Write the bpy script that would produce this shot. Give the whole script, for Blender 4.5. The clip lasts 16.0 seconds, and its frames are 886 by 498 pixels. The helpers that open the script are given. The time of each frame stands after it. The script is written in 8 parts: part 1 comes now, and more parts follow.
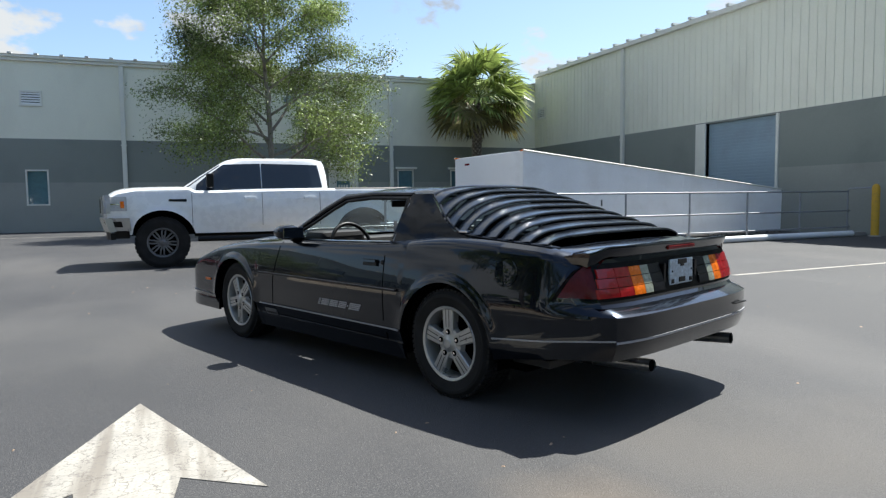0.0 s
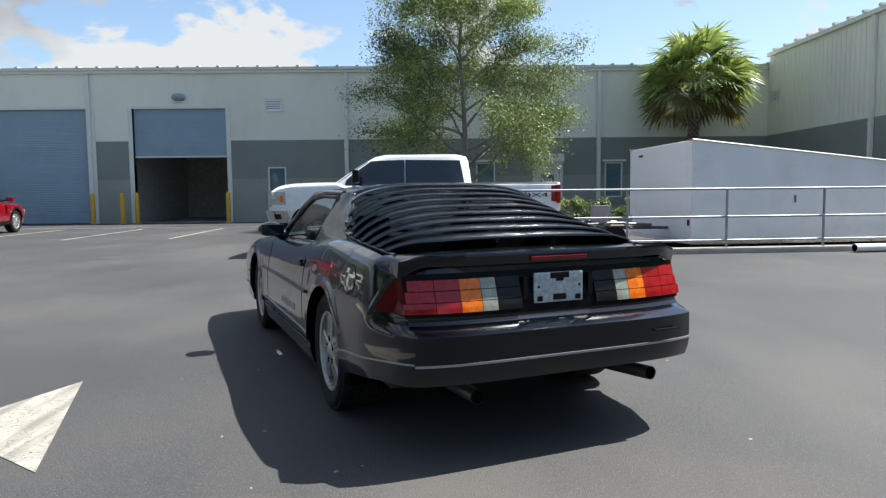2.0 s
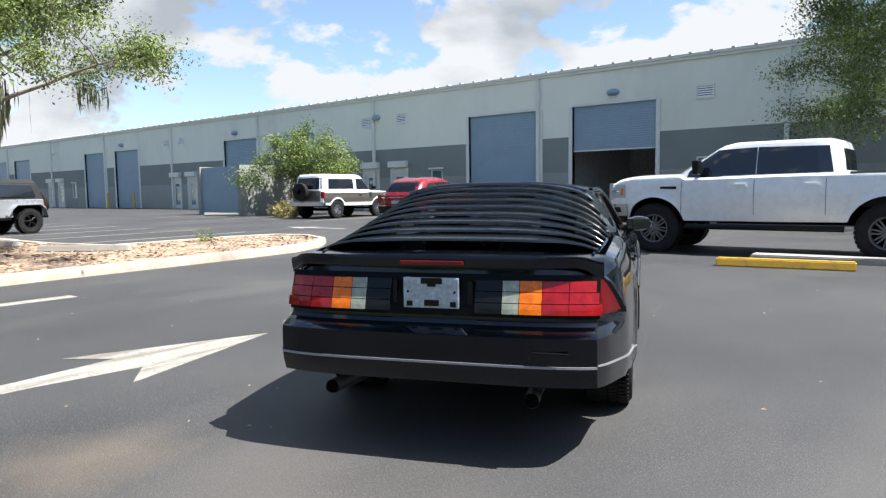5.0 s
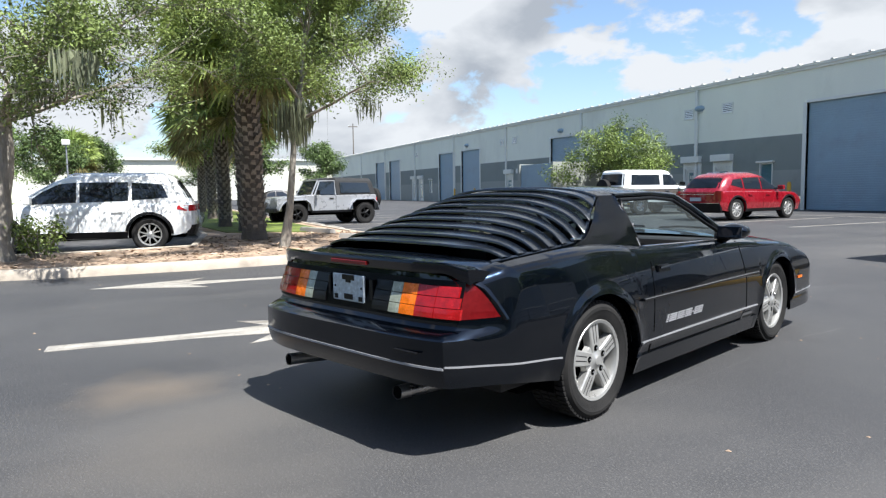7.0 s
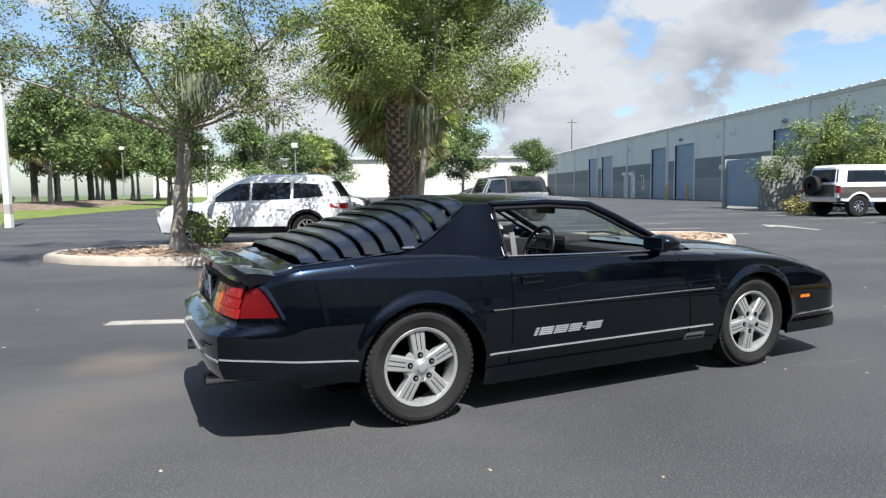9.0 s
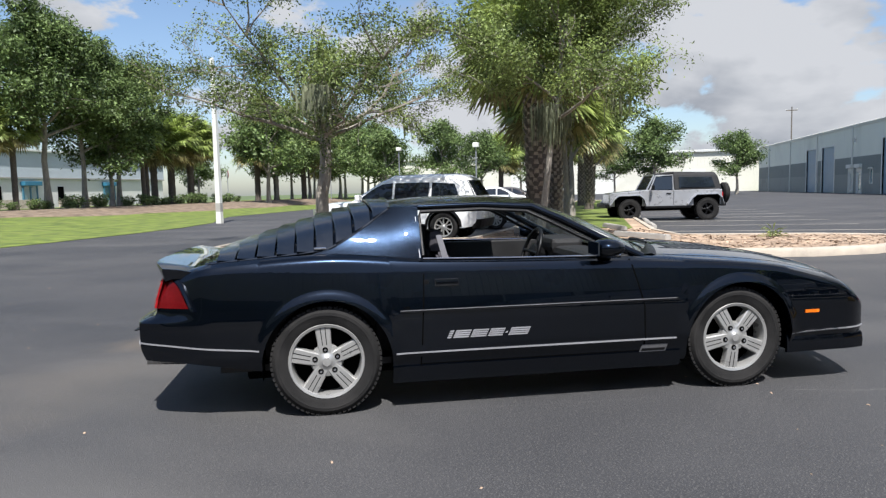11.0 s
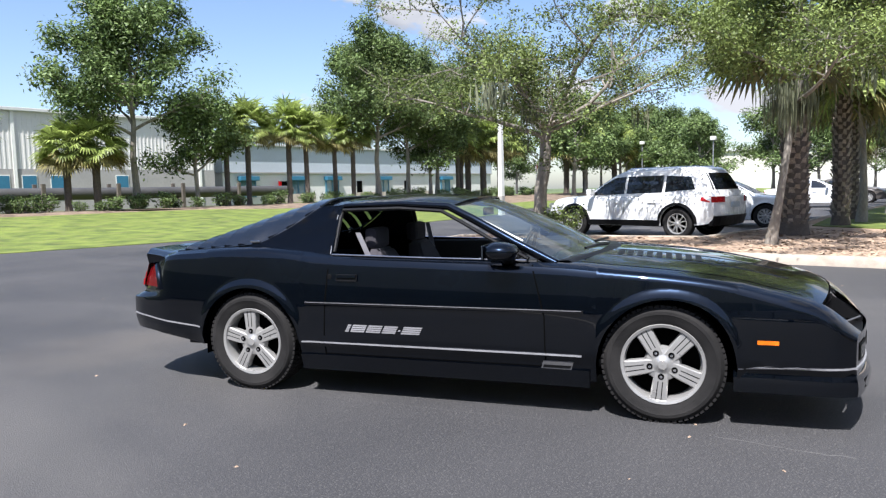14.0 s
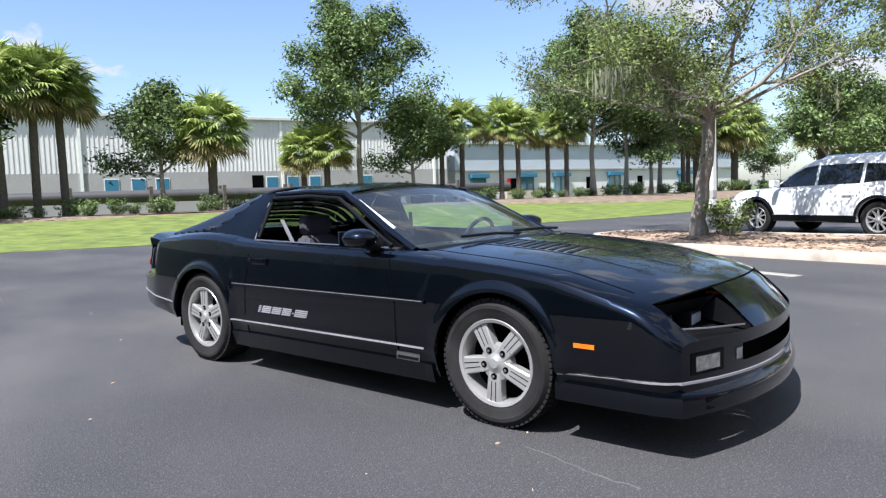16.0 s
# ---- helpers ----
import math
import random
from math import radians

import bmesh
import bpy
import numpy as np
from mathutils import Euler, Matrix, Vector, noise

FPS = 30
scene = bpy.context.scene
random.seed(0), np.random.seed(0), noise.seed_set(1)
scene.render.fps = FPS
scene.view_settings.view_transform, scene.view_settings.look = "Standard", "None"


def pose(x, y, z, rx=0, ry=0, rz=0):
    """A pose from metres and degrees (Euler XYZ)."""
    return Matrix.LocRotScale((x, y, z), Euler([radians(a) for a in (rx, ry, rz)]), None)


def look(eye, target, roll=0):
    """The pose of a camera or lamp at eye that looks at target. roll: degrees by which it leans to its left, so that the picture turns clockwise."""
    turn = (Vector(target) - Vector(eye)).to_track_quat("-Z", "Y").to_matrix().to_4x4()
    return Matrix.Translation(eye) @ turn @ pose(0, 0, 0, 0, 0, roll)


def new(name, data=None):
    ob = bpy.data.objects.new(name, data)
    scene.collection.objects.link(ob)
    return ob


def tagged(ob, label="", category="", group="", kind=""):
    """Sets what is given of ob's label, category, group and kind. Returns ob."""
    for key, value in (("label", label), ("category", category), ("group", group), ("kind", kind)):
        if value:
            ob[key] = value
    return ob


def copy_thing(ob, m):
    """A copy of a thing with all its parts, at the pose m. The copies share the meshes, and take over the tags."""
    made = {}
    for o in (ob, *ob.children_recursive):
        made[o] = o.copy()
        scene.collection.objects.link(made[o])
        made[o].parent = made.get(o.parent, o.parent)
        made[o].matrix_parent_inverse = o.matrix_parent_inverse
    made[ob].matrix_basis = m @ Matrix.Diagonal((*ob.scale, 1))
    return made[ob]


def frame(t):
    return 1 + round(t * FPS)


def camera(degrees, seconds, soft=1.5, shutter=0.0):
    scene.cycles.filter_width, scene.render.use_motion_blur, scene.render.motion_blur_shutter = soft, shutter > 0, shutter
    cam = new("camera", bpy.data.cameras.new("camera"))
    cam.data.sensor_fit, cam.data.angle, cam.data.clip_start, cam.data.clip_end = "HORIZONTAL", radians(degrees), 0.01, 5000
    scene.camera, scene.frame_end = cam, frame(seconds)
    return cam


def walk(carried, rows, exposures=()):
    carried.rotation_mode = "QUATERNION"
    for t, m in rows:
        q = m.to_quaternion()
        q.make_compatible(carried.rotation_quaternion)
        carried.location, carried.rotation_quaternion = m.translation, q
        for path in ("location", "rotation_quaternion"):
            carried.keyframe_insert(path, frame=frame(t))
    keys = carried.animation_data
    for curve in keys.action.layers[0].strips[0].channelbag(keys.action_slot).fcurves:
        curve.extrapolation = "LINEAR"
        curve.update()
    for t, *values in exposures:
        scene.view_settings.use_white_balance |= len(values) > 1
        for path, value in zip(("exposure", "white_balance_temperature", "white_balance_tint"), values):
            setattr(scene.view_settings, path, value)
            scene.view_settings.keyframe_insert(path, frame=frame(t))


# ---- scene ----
cam = camera(66.6, 16.0, soft=1.3)
PATH = [
    (0, (-1.784, -5.091, 1.158), (-1.039, -3.24, 1.011), -0.7),
    (0.5, (-1.286, -5.234, 1.174), (-0.727, -3.319, 1.025), -0.7),
    (1, (-0.764, -5.29, 1.18), (-0.325, -3.344, 1.029), -0.6),
    (1.5, (-0.238, -5.277, 1.179), (0.066, -3.306, 1.025), -0.5),
    (2, (0.237, -5.202, 1.172), (0.283, -3.209, 1.013), -0.6),
    (2.5, (0.696, -5.09, 1.185), (0.547, -3.103, 1.022), -0.5),
    (3, (1.104, -4.978, 1.191), (0.621, -3.044, 1.026), -0.7),
    (5.5, (3.124, -4.192, 1.207), (1.741, -2.758, 1.034), -0.6),
    (6, (3.473, -3.847, 1.212), (1.905, -2.617, 1.039), -0.4),
    (6.5, (3.852, -3.465, 1.227), (2.103, -2.511, 1.053), -0.7),
    (7, (4.217, -3.014, 1.239), (2.383, -2.237, 1.066), -0.8),
    (7.5, (4.523, -2.537, 1.241), (2.639, -1.886, 1.066), -0.8),
    (8, (4.743, -2.028, 1.245), (2.812, -1.539, 1.071), -0.9),
    (8.5, (4.87, -1.522, 1.279), (2.908, -1.179, 1.104), -1.0),
    (9, (4.879, -1.003, 1.284), (2.892, -0.864, 1.109), -0.8),
    (9.5, (4.888, -0.541, 1.291), (2.896, -0.57, 1.114), -1.0),
    (12, (4.701, 1.383, 1.291), (2.848, 0.65, 1.122), -1.2),
    (12.5, (4.55, 1.751, 1.284), (2.76, 0.875, 1.114), -1.2),
    (13, (4.324, 2.152, 1.296), (2.593, 1.165, 1.123), -1.3),
    (13.5, (4.074, 2.547, 1.291), (2.432, 1.419, 1.119), -1.3),
    (14, (3.755, 2.927, 1.275), (2.241, 1.631, 1.103), -1.4),
    (14.5, (3.382, 3.272, 1.255), (2.023, 1.815, 1.087), -1.5),
    (15, (2.963, 3.64, 1.224), (1.714, 2.087, 1.057), -1.7),
    (15.5, (2.529, 4.004, 1.185), (1.405, 2.358, 1.021), -1.7),
    (16, (2.102, 4.237, 1.154), (1.133, 2.495, 0.993), -1.9),
]
walk(cam, [(t, look(eye, target, roll)) for t, eye, target, roll in PATH],
     [(0.0, 1.10, 6200, 7), (3.0, 1.15, 6330, 8), (5.5, 1.29, 6180, 9), (7.5, 1.16, 6080, 9), (9.5, 0.99, 6080, 10), (12.0, 0.76, 6150, 12), (13.0, 0.92, 6100, 13), (14.0, 1.17, 6020, 14), (16.0, 1.21, 5900, 14)])
from itertools import product

# ---- light ----
SUN_AZ, SUN_EL = 21.8, 59.3        # where the sun stands, degrees from +x and above the horizon
world = bpy.data.worlds.new("sky")
scene.world = world
world.use_nodes = True
wn, wl = world.node_tree.nodes, world.node_tree.links
wn.clear()


def wnode(kind, **kw):
    n = wn.new(kind)
    for k, v in kw.items():
        n.inputs[k].default_value = v
    return n


sky = wn.new("ShaderNodeTexSky")
sky.sky_type, sky.sun_disc = "NISHITA", False
sky.sun_elevation, sky.sun_rotation = radians(SUN_EL), radians(90 - SUN_AZ)
sky.air_density, sky.dust_density, sky.ozone_density = 1.0, 1.05, 1.2
coord = wn.new("ShaderNodeTexCoord")
split = wn.new("ShaderNodeSeparateXYZ")
wl.new(coord.outputs["Generated"], split.inputs[0])


def wmath(op, a, b=None, c=None):
    n = wn.new("ShaderNodeMath")
    n.operation = op
    for i, v in enumerate((a, b, c)):
        if v is None:
            continue
        if isinstance(v, (int, float)):
            n.inputs[i].default_value = v
        else:
            wl.new(v, n.inputs[i])
    return n.outputs[0]


# heaped clouds: noise over the sky's directions, a little flattened


def cloud_noise(scale, detail, rough, shift):
    m = wn.new("ShaderNodeMapping")
    m.inputs["Location"].default_value = (3.1 + shift[0], 5.3 + shift[1], 0.4 + shift[2] * 1.9)
    m.inputs["Scale"].default_value = (1.0, 1.0, 1.9)
    wl.new(coord.outputs["Generated"], m.inputs[0])
    n = wnode("ShaderNodeTexNoise", Scale=scale, Detail=detail, Roughness=rough, Distortion=0.15)
    wl.new(m.outputs[0], n.inputs["Vector"])
    return n.outputs[0]


puffs = cloud_noise(4.6, 12.0, 0.56, (0, 0, 0))
# lit where the heap thins out towards the sun, grey where it thickens
mass, sunward = cloud_noise(4.6, 5.0, 0.5, (0, 0, 0)), cloud_noise(4.6, 5.0, 0.5, (0.03, 0.012, 0.075))
shade = wmath("ADD", wmath("MULTIPLY", wmath("SUBTRACT", sunward, mass), 1.7), wmath("ADD", wmath("MULTIPLY", puffs, 0.9), 0.02))
# more cloud to the north and north-west, clear sky to the south
north = wmath("ADD", wmath("MULTIPLY", split.outputs["Y"], 0.72), wmath("MULTIPLY", split.outputs["X"], -0.70))
cover = wn.new("ShaderNodeMapRange")
cover.inputs["From Min"].default_value, cover.inputs["From Max"].default_value = -0.45, 0.95
cover.inputs["To Min"].default_value, cover.inputs["To Max"].default_value = -0.125, 0.072
wl.new(north, cover.inputs["Value"])
edge = wn.new("ShaderNodeMapRange")
edge.interpolation_type = "SMOOTHSTEP"
edge.inputs["From Min"].default_value, edge.inputs["From Max"].default_value = 0.500, 0.560
wl.new(wmath("ADD", puffs, cover.outputs[0]), edge.inputs["Value"])
tone = wn.new("ShaderNodeValToRGB")
tone.color_ramp.elements[0].position, tone.color_ramp.elements[0].color = 0.40, (4.4, 4.4, 4.4, 1)
tone.color_ramp.elements[1].position, tone.color_ramp.elements[1].color = 0.74, (2.4, 2.53, 2.72, 1)
wl.new(shade, tone.inputs[0])
mix = wn.new("ShaderNodeMix")
mix.data_type = "RGBA"
wl.new(edge.outputs[0], mix.inputs["Factor"])
wl.new(sky.outputs[0], mix.inputs["A"])
wl.new(tone.outputs[0], mix.inputs["B"])
back = wnode("ShaderNodeBackground", Strength=0.088)
wl.new(mix.outputs["Result"], back.inputs[0])
wl.new(back.outputs[0], wn.new("ShaderNodeOutputWorld").inputs[0])

sun = new("sun", bpy.data.lights.new("sun", "SUN"))
sun.data.energy, sun.data.angle, sun.data.color = 5.0, radians(0.53), (1.0, 0.955, 0.88)
to_sun = Vector((math.cos(radians(SUN_AZ)) * math.cos(radians(SUN_EL)), math.sin(radians(SUN_AZ)) * math.cos(radians(SUN_EL)), math.sin(radians(SUN_EL))))
sun.matrix_world = look(to_sun * 60, (0, 0, 0))

# ---- materials ----


def mat(name, color, rough=0.6, metal=0.0, var=0.12, scale=6.0, fine=60.0, bump=0.0, coat=0.0, tint=None, dirt=None, dirt_scale=0.8,
        dirt_amount=0.3, spec=0.5, rough_var=0.1, random_tone=0.0, space="Object", stretch=(1, 1, 1), bump_scale=None):
    """A surface with colour variation at two scales, roughness variation, fine relief and patches of dirt."""
    m = bpy.data.materials.new(name)
    m.use_nodes = True
    nt = m.node_tree
    n, l = nt.nodes, nt.links
    bsdf = n["Principled BSDF"]
    bsdf.inputs["Metallic"].default_value = metal
    bsdf.inputs["Specular IOR Level"].default_value = spec
    bsdf.inputs["Coat Weight"].default_value = coat
    bsdf.inputs["Coat Roughness"].default_value = 0.015
    if space == "World":
        src = n.new("ShaderNodeNewGeometry").outputs["Position"]
    else:
        src = n.new("ShaderNodeTexCoord").outputs["Object"]
    mp = n.new("ShaderNodeMapping")
    mp.inputs["Scale"].default_value = stretch
    l.new(src, mp.inputs[0])

    def tex(s, d=5.0, r=0.55):
        t = n.new("ShaderNodeTexNoise")
        t.inputs["Scale"].default_value, t.inputs["Detail"].default_value, t.inputs["Roughness"].default_value = s, d, r
        l.new(mp.outputs[0], t.inputs["Vector"])
        return t.outputs[0]

    def maprange(v, a, b, c, d):
        r = n.new("ShaderNodeMapRange")
        for k, x in zip(("From Min", "From Max", "To Min", "To Max"), (a, b, c, d)):
            r.inputs[k].default_value = x
        l.new(v, r.inputs["Value"])
        return r.outputs[0]

    def mixc(kind, f, a, b):
        x = n.new("ShaderNodeMix")
        x.data_type, x.blend_type = "RGBA", kind
        for key, v in (("Factor", f), ("A", a), ("B", b)):
            if isinstance(v, (int, float)):
                x.inputs[key].default_value = v
            elif isinstance(v, tuple):
                x.inputs[key].default_value = (*v, 1) if len(v) == 3 else v
            else:
                l.new(v, x.inputs[key])
        return x.outputs["Result"]

    big, small = tex(scale), tex(fine, 3.0)
    lo = tuple(c * (1 - var) for c in color)
    hi = tuple(min(1, c * (1 + var)) for c in (tint or color))
    col = mixc("MIX", maprange(big, 0.3, 0.7, 0, 1), lo, hi)
    gray = n.new("ShaderNodeCombineColor")
    g = maprange(small, 0.25, 0.75, 1 - 0.8 * var, 1 + 0.8 * var)
    for i in range(3):
        l.new(g, gray.inputs[i])
    col = mixc("MULTIPLY", 1.0, col, gray.outputs[0])
    if dirt:
        f = maprange(tex(dirt_scale, 6.0, 0.62), 0.52, 0.68, 0, dirt_amount)
        col = mixc("MIX", f, col, dirt)
    if random_tone:
        info = n.new("ShaderNodeObjectInfo")
        gg = n.new("ShaderNodeCombineColor")
        r = maprange(info.outputs["Random"], 0, 1, 1 - random_tone, 1 + random_tone)
        for i in range(3):
            l.new(r, gg.inputs[i])
        col = mixc("MULTIPLY", 1.0, col, gg.outputs[0])
    l.new(col, bsdf.inputs["Base Color"])
    l.new(maprange(big, 0.3, 0.7, max(0, rough - rough_var), min(1, rough + rough_var)), bsdf.inputs["Roughness"])
    if bump:
        b = n.new("ShaderNodeBump")
        b.inputs["Strength"].default_value, b.inputs["Distance"].default_value = min(1.0, bump), 0.01
        l.new(tex(bump_scale or fine, 4.0), b.inputs["Height"])
        l.new(b.outputs[0], bsdf.inputs["Normal"])
    return m


def glass(name, color=(0.6, 0.7, 0.7), alpha_rough=0.0, clear=0.75, haze=0.0, ior=1.65):
    """A thin pane: mostly see-through, with a mirror-like sheen."""
    m = bpy.data.materials.new(name)
    m.use_nodes = True
    n, l = m.node_tree.nodes, m.node_tree.links
    n.clear()
    out = n.new("ShaderNodeOutputMaterial")
    t, g, mx, f = n.new("ShaderNodeBsdfTransparent"), n.new("ShaderNodeBsdfGlossy"), n.new("ShaderNodeMixShader"), n.new("ShaderNodeLayerWeight")
    t.inputs[0].default_value = (*[c * clear for c in color], 1)
    g.inputs["Roughness"].default_value = alpha_rough
    # the same sheen from both sides of the pane: a fifth power of the slant over the straight-on share
    f.inputs["Blend"].default_value = 0.5
    straight = ((ior - 1) / (ior + 1)) ** 2
    pw, sheen = n.new("ShaderNodeMath"), n.new("ShaderNodeMath")
    pw.operation, sheen.operation = "POWER", "MULTIPLY_ADD"
    pw.inputs[1].default_value, sheen.inputs[1].default_value, sheen.inputs[2].default_value = 5.0, 1 - straight, straight
    l.new(f.outputs["Facing"], pw.inputs[0])
    l.new(pw.outputs[0], sheen.inputs[0])
    l.new(sheen.outputs[0], mx.inputs[0])
    l.new(t.outputs[0], mx.inputs[1])
    l.new(g.outputs[0], mx.inputs[2])
    if haze:
        # a pale film, scattering both ways, puts hazy sky glare into the pane
        d, tr, a, b, tx = n.new("ShaderNodeBsdfDiffuse"), n.new("ShaderNodeBsdfTranslucent"), n.new("ShaderNodeMixShader"), n.new("ShaderNodeMixShader"), n.new("ShaderNodeTexNoise")
        d.inputs[0].default_value = tr.inputs[0].default_value = (0.62, 0.68, 0.66, 1)
        tx.inputs["Scale"].default_value, tx.inputs["Detail"].default_value = 2.2, 5.0
        r = n.new("ShaderNodeMapRange")
        r.inputs["From Min"].default_value, r.inputs["From Max"].default_value, r.inputs["To Min"].default_value, r.inputs["To Max"].default_value = 0.35, 0.7, haze * 0.4, haze * 1.6
        l.new(n.new("ShaderNodeTexCoord").outputs["Object"], tx.inputs["Vector"])
        l.new(tx.outputs[0], r.inputs["Value"])
        l.new(d.outputs[0], a.inputs[1])
        l.new(tr.outputs[0], a.inputs[2])
        l.new(r.outputs[0], b.inputs[0])
        l.new(mx.outputs[0], b.inputs[1])
        l.new(a.outputs[0], b.inputs[2])
        mx = b
    l.new(mx.outputs[0], out.inputs[0])
    return m


M = {}
M["car_black"] = mat("black_car_paint", (0.0034, 0.0066, 0.0132), 0.25, metal=0.9, var=0.12, coat=1.0, rough_var=0.03, spec=0.1, scale=2.0, fine=300, dirt=(0.002, 0.003, 0.004), dirt_amount=0.2)
M["car_black"].node_tree.nodes["Principled BSDF"].inputs["Coat IOR"].default_value = 1.42
M["black_trim"] = mat("black_plastic", (0.004, 0.004, 0.0045), 0.40, spec=0.25, bump=0.12, fine=400)
M["louver_black"] = mat("satin_black_louver", (0.004, 0.006, 0.010), 0.19, spec=1.0, bump=0.012, fine=350, rough_var=0.05)
M["dark_void"] = mat("dark_underbody", (0.003, 0.003, 0.003), 0.9, spec=0.0)
M["tyre"] = mat("tyre_rubber", (0.010, 0.0098, 0.0098), 0.8, spec=0.2, bump=0.3, fine=180, tint=(0.022, 0.021, 0.0205))
M["alloy"] = mat("machined_alloy", (0.41, 0.405, 0.39), 0.33, metal=0.55, var=0.08, fine=200)
M["alloy_dark"] = mat("shaded_alloy", (0.06, 0.06, 0.063), 0.4, metal=0.5, var=0.15)
M["chrome"] = mat("chrome", (0.75, 0.75, 0.76), 0.12, metal=1.0, var=0.04)
M["steel"] = mat("exhaust_steel", (0.36, 0.35, 0.34), 0.30, metal=0.95, var=0.2)
M["silver_tape"] = mat("silver_stripe", (0.30, 0.30, 0.315), 0.4, metal=0.3, var=0.08)
M["lamp_red"] = mat("red_lamp_lens", (0.29, 0.006, 0.008), 0.2, coat=0.35, spec=0.3, var=0.25, scale=25, fine=120)
M["lamp_amber"] = mat("amber_lamp_lens", (0.72, 0.15, 0.005), 0.25, coat=0.25, spec=0.3, var=0.2, scale=25, fine=120)
M["lamp_clear"] = mat("clear_lamp_lens", (0.27, 0.29, 0.23), 0.22, coat=0.3, var=0.2, scale=25, fine=120)
M["lamp_reflector"] = mat("ribbed_clear_lens", (0.50, 0.51, 0.49), 0.15, metal=0.5, coat=0.8, var=0.35, scale=30, fine=140)
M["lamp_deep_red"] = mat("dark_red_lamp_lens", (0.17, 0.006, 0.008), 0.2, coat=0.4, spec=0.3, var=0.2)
M["steel_dull"] = mat("dull_grey_metal", (0.13, 0.13, 0.135), 0.4, metal=0.4, var=0.2)
M["lamp_glass"] = mat("headlamp_glass", (0.42, 0.43, 0.44), 0.12, coat=0.8, var=0.2)
M["lamp_dark"] = mat("smoked_lamp_panel", (0.006, 0.006, 0.007), 0.35, coat=0.1, spec=0.2)
M["plate_white"] = mat("number_plate_metal", (0.42, 0.48, 0.53), 0.45, metal=0.3, var=0.2, scale=30)
M["seat"] = mat("dark_grey_seat_cloth", (0.045, 0.042, 0.05), 0.9, bump=0.3, fine=150)
M["dash"] = mat("dashboard_vinyl", (0.012, 0.0115, 0.012), 0.55, bump=0.2, fine=200)
M["belt"] = mat("grey_seat_belt", (0.35, 0.34, 0.36), 0.8)
# the windscreen's pale film stands in for bright sky reflections
M["windscreen"] = glass("windscreen_glass", (0.66, 0.80, 0.82), clear=0.95, haze=0.05, ior=2.15)
M["hatch_glass"] = glass("tinted_hatch_glass", (0.45, 0.54, 0.55), clear=0.5, ior=1.5)
M["tint"] = mat("tinted_window_glass", (0.012, 0.016, 0.022), 0.04, spec=0.7, rough_var=0.02, var=0.1)
M["window_blue"] = mat("window_glass_panel", (0.08, 0.17, 0.20), 0.05, spec=0.9, rough_var=0.02)
M["white_paint"] = mat("white_car_paint", (0.76, 0.77, 0.77), 0.28, coat=0.8, var=0.02, fine=200, dirt=(0.66, 0.64, 0.60), dirt_amount=0.15)
M["silver_paint"] = mat("silver_car_paint", (0.34, 0.345, 0.36), 0.32, metal=0.35, coat=0.8, var=0.04)
M["red_paint"] = mat("red_car_paint", (0.25, 0.006, 0.014), 0.25, coat=1.0, metal=0.15, var=0.06)
M["brown_paint"] = mat("dark_taupe_car_paint", (0.075, 0.065, 0.058), 0.35, coat=0.6, var=0.08)
M["soft_top"] = mat("black_canvas_top", (0.02, 0.02, 0.021), 0.85, bump=0.3, fine=200)
M["asphalt"] = mat("asphalt", (0.044, 0.044, 0.047), 0.66, var=0.16, scale=0.35, fine=170, bump=0.55, bump_scale=140, tint=(0.055, 0.054, 0.055), dirt=(0.095, 0.09, 0.084),
                   dirt_scale=0.22, dirt_amount=0.35, space="World", spec=0.28, rough_var=0.08)
M["line_white"] = mat("worn_white_road_paint", (0.32, 0.30, 0.262), 0.7, var=0.12, scale=5, fine=90, dirt=(0.22, 0.21, 0.19), dirt_scale=4.0, dirt_amount=0.55, space="World")
M["paint_yellow"] = mat("yellow_safety_paint", (0.62, 0.36, 0.03), 0.6, var=0.12, scale=5, dirt=(0.2, 0.15, 0.08), dirt_scale=5, dirt_amount=0.5)
M["kerb"] = mat("weathered_concrete_kerb", (0.42, 0.36, 0.29), 0.9, var=0.14, scale=3, fine=80, bump=0.5, dirt=(0.20, 0.17, 0.13), dirt_scale=1.6, dirt_amount=0.6)
M["concrete"] = mat("grey_concrete", (0.36, 0.34, 0.31), 0.9, var=0.12, scale=2, fine=80, bump=0.4, dirt=(0.18, 0.16, 0.14), dirt_scale=1.2, dirt_amount=0.5)
M["grass"] = mat("lawn_grass", (0.070, 0.104, 0.014), 0.9, var=0.3, scale=1.6, fine=45, bump=0.8, tint=(0.122, 0.158, 0.024), dirt=(0.19, 0.18, 0.06), dirt_scale=1.3, dirt_amount=0.35, space="World")
M["far_ground"] = mat("distant_grassland", (0.08, 0.11, 0.04), 0.95, var=0.3, scale=0.02, fine=0.6, space="World")
M["mulch"] = mat("bark_mulch", (0.27, 0.19, 0.13), 0.95, var=0.35, scale=2, fine=45, bump=1.0, tint=(0.36, 0.26, 0.18), space="World")
# bark mulch again, darkened: the tree row's shade is put into its colour
M["litter"] = mat("tree_shaded_mulch", (0.125, 0.090, 0.062), 0.95, var=0.35, scale=2, fine=45, bump=1.0, tint=(0.18, 0.135, 0.095), space="World")
M["chip"] = mat("bark_chip", (0.33, 0.24, 0.17), 0.95, var=0.4, scale=1.3, fine=15, space="World")
M["wall_light"] = mat("pale_sage_stucco", (0.74, 0.74, 0.63), 0.85, var=0.035, scale=0.5, fine=25, bump=0.12, dirt=(0.52, 0.51, 0.43), dirt_scale=0.35, dirt_amount=0.35, space="World", stretch=(1, 1, 0.5))
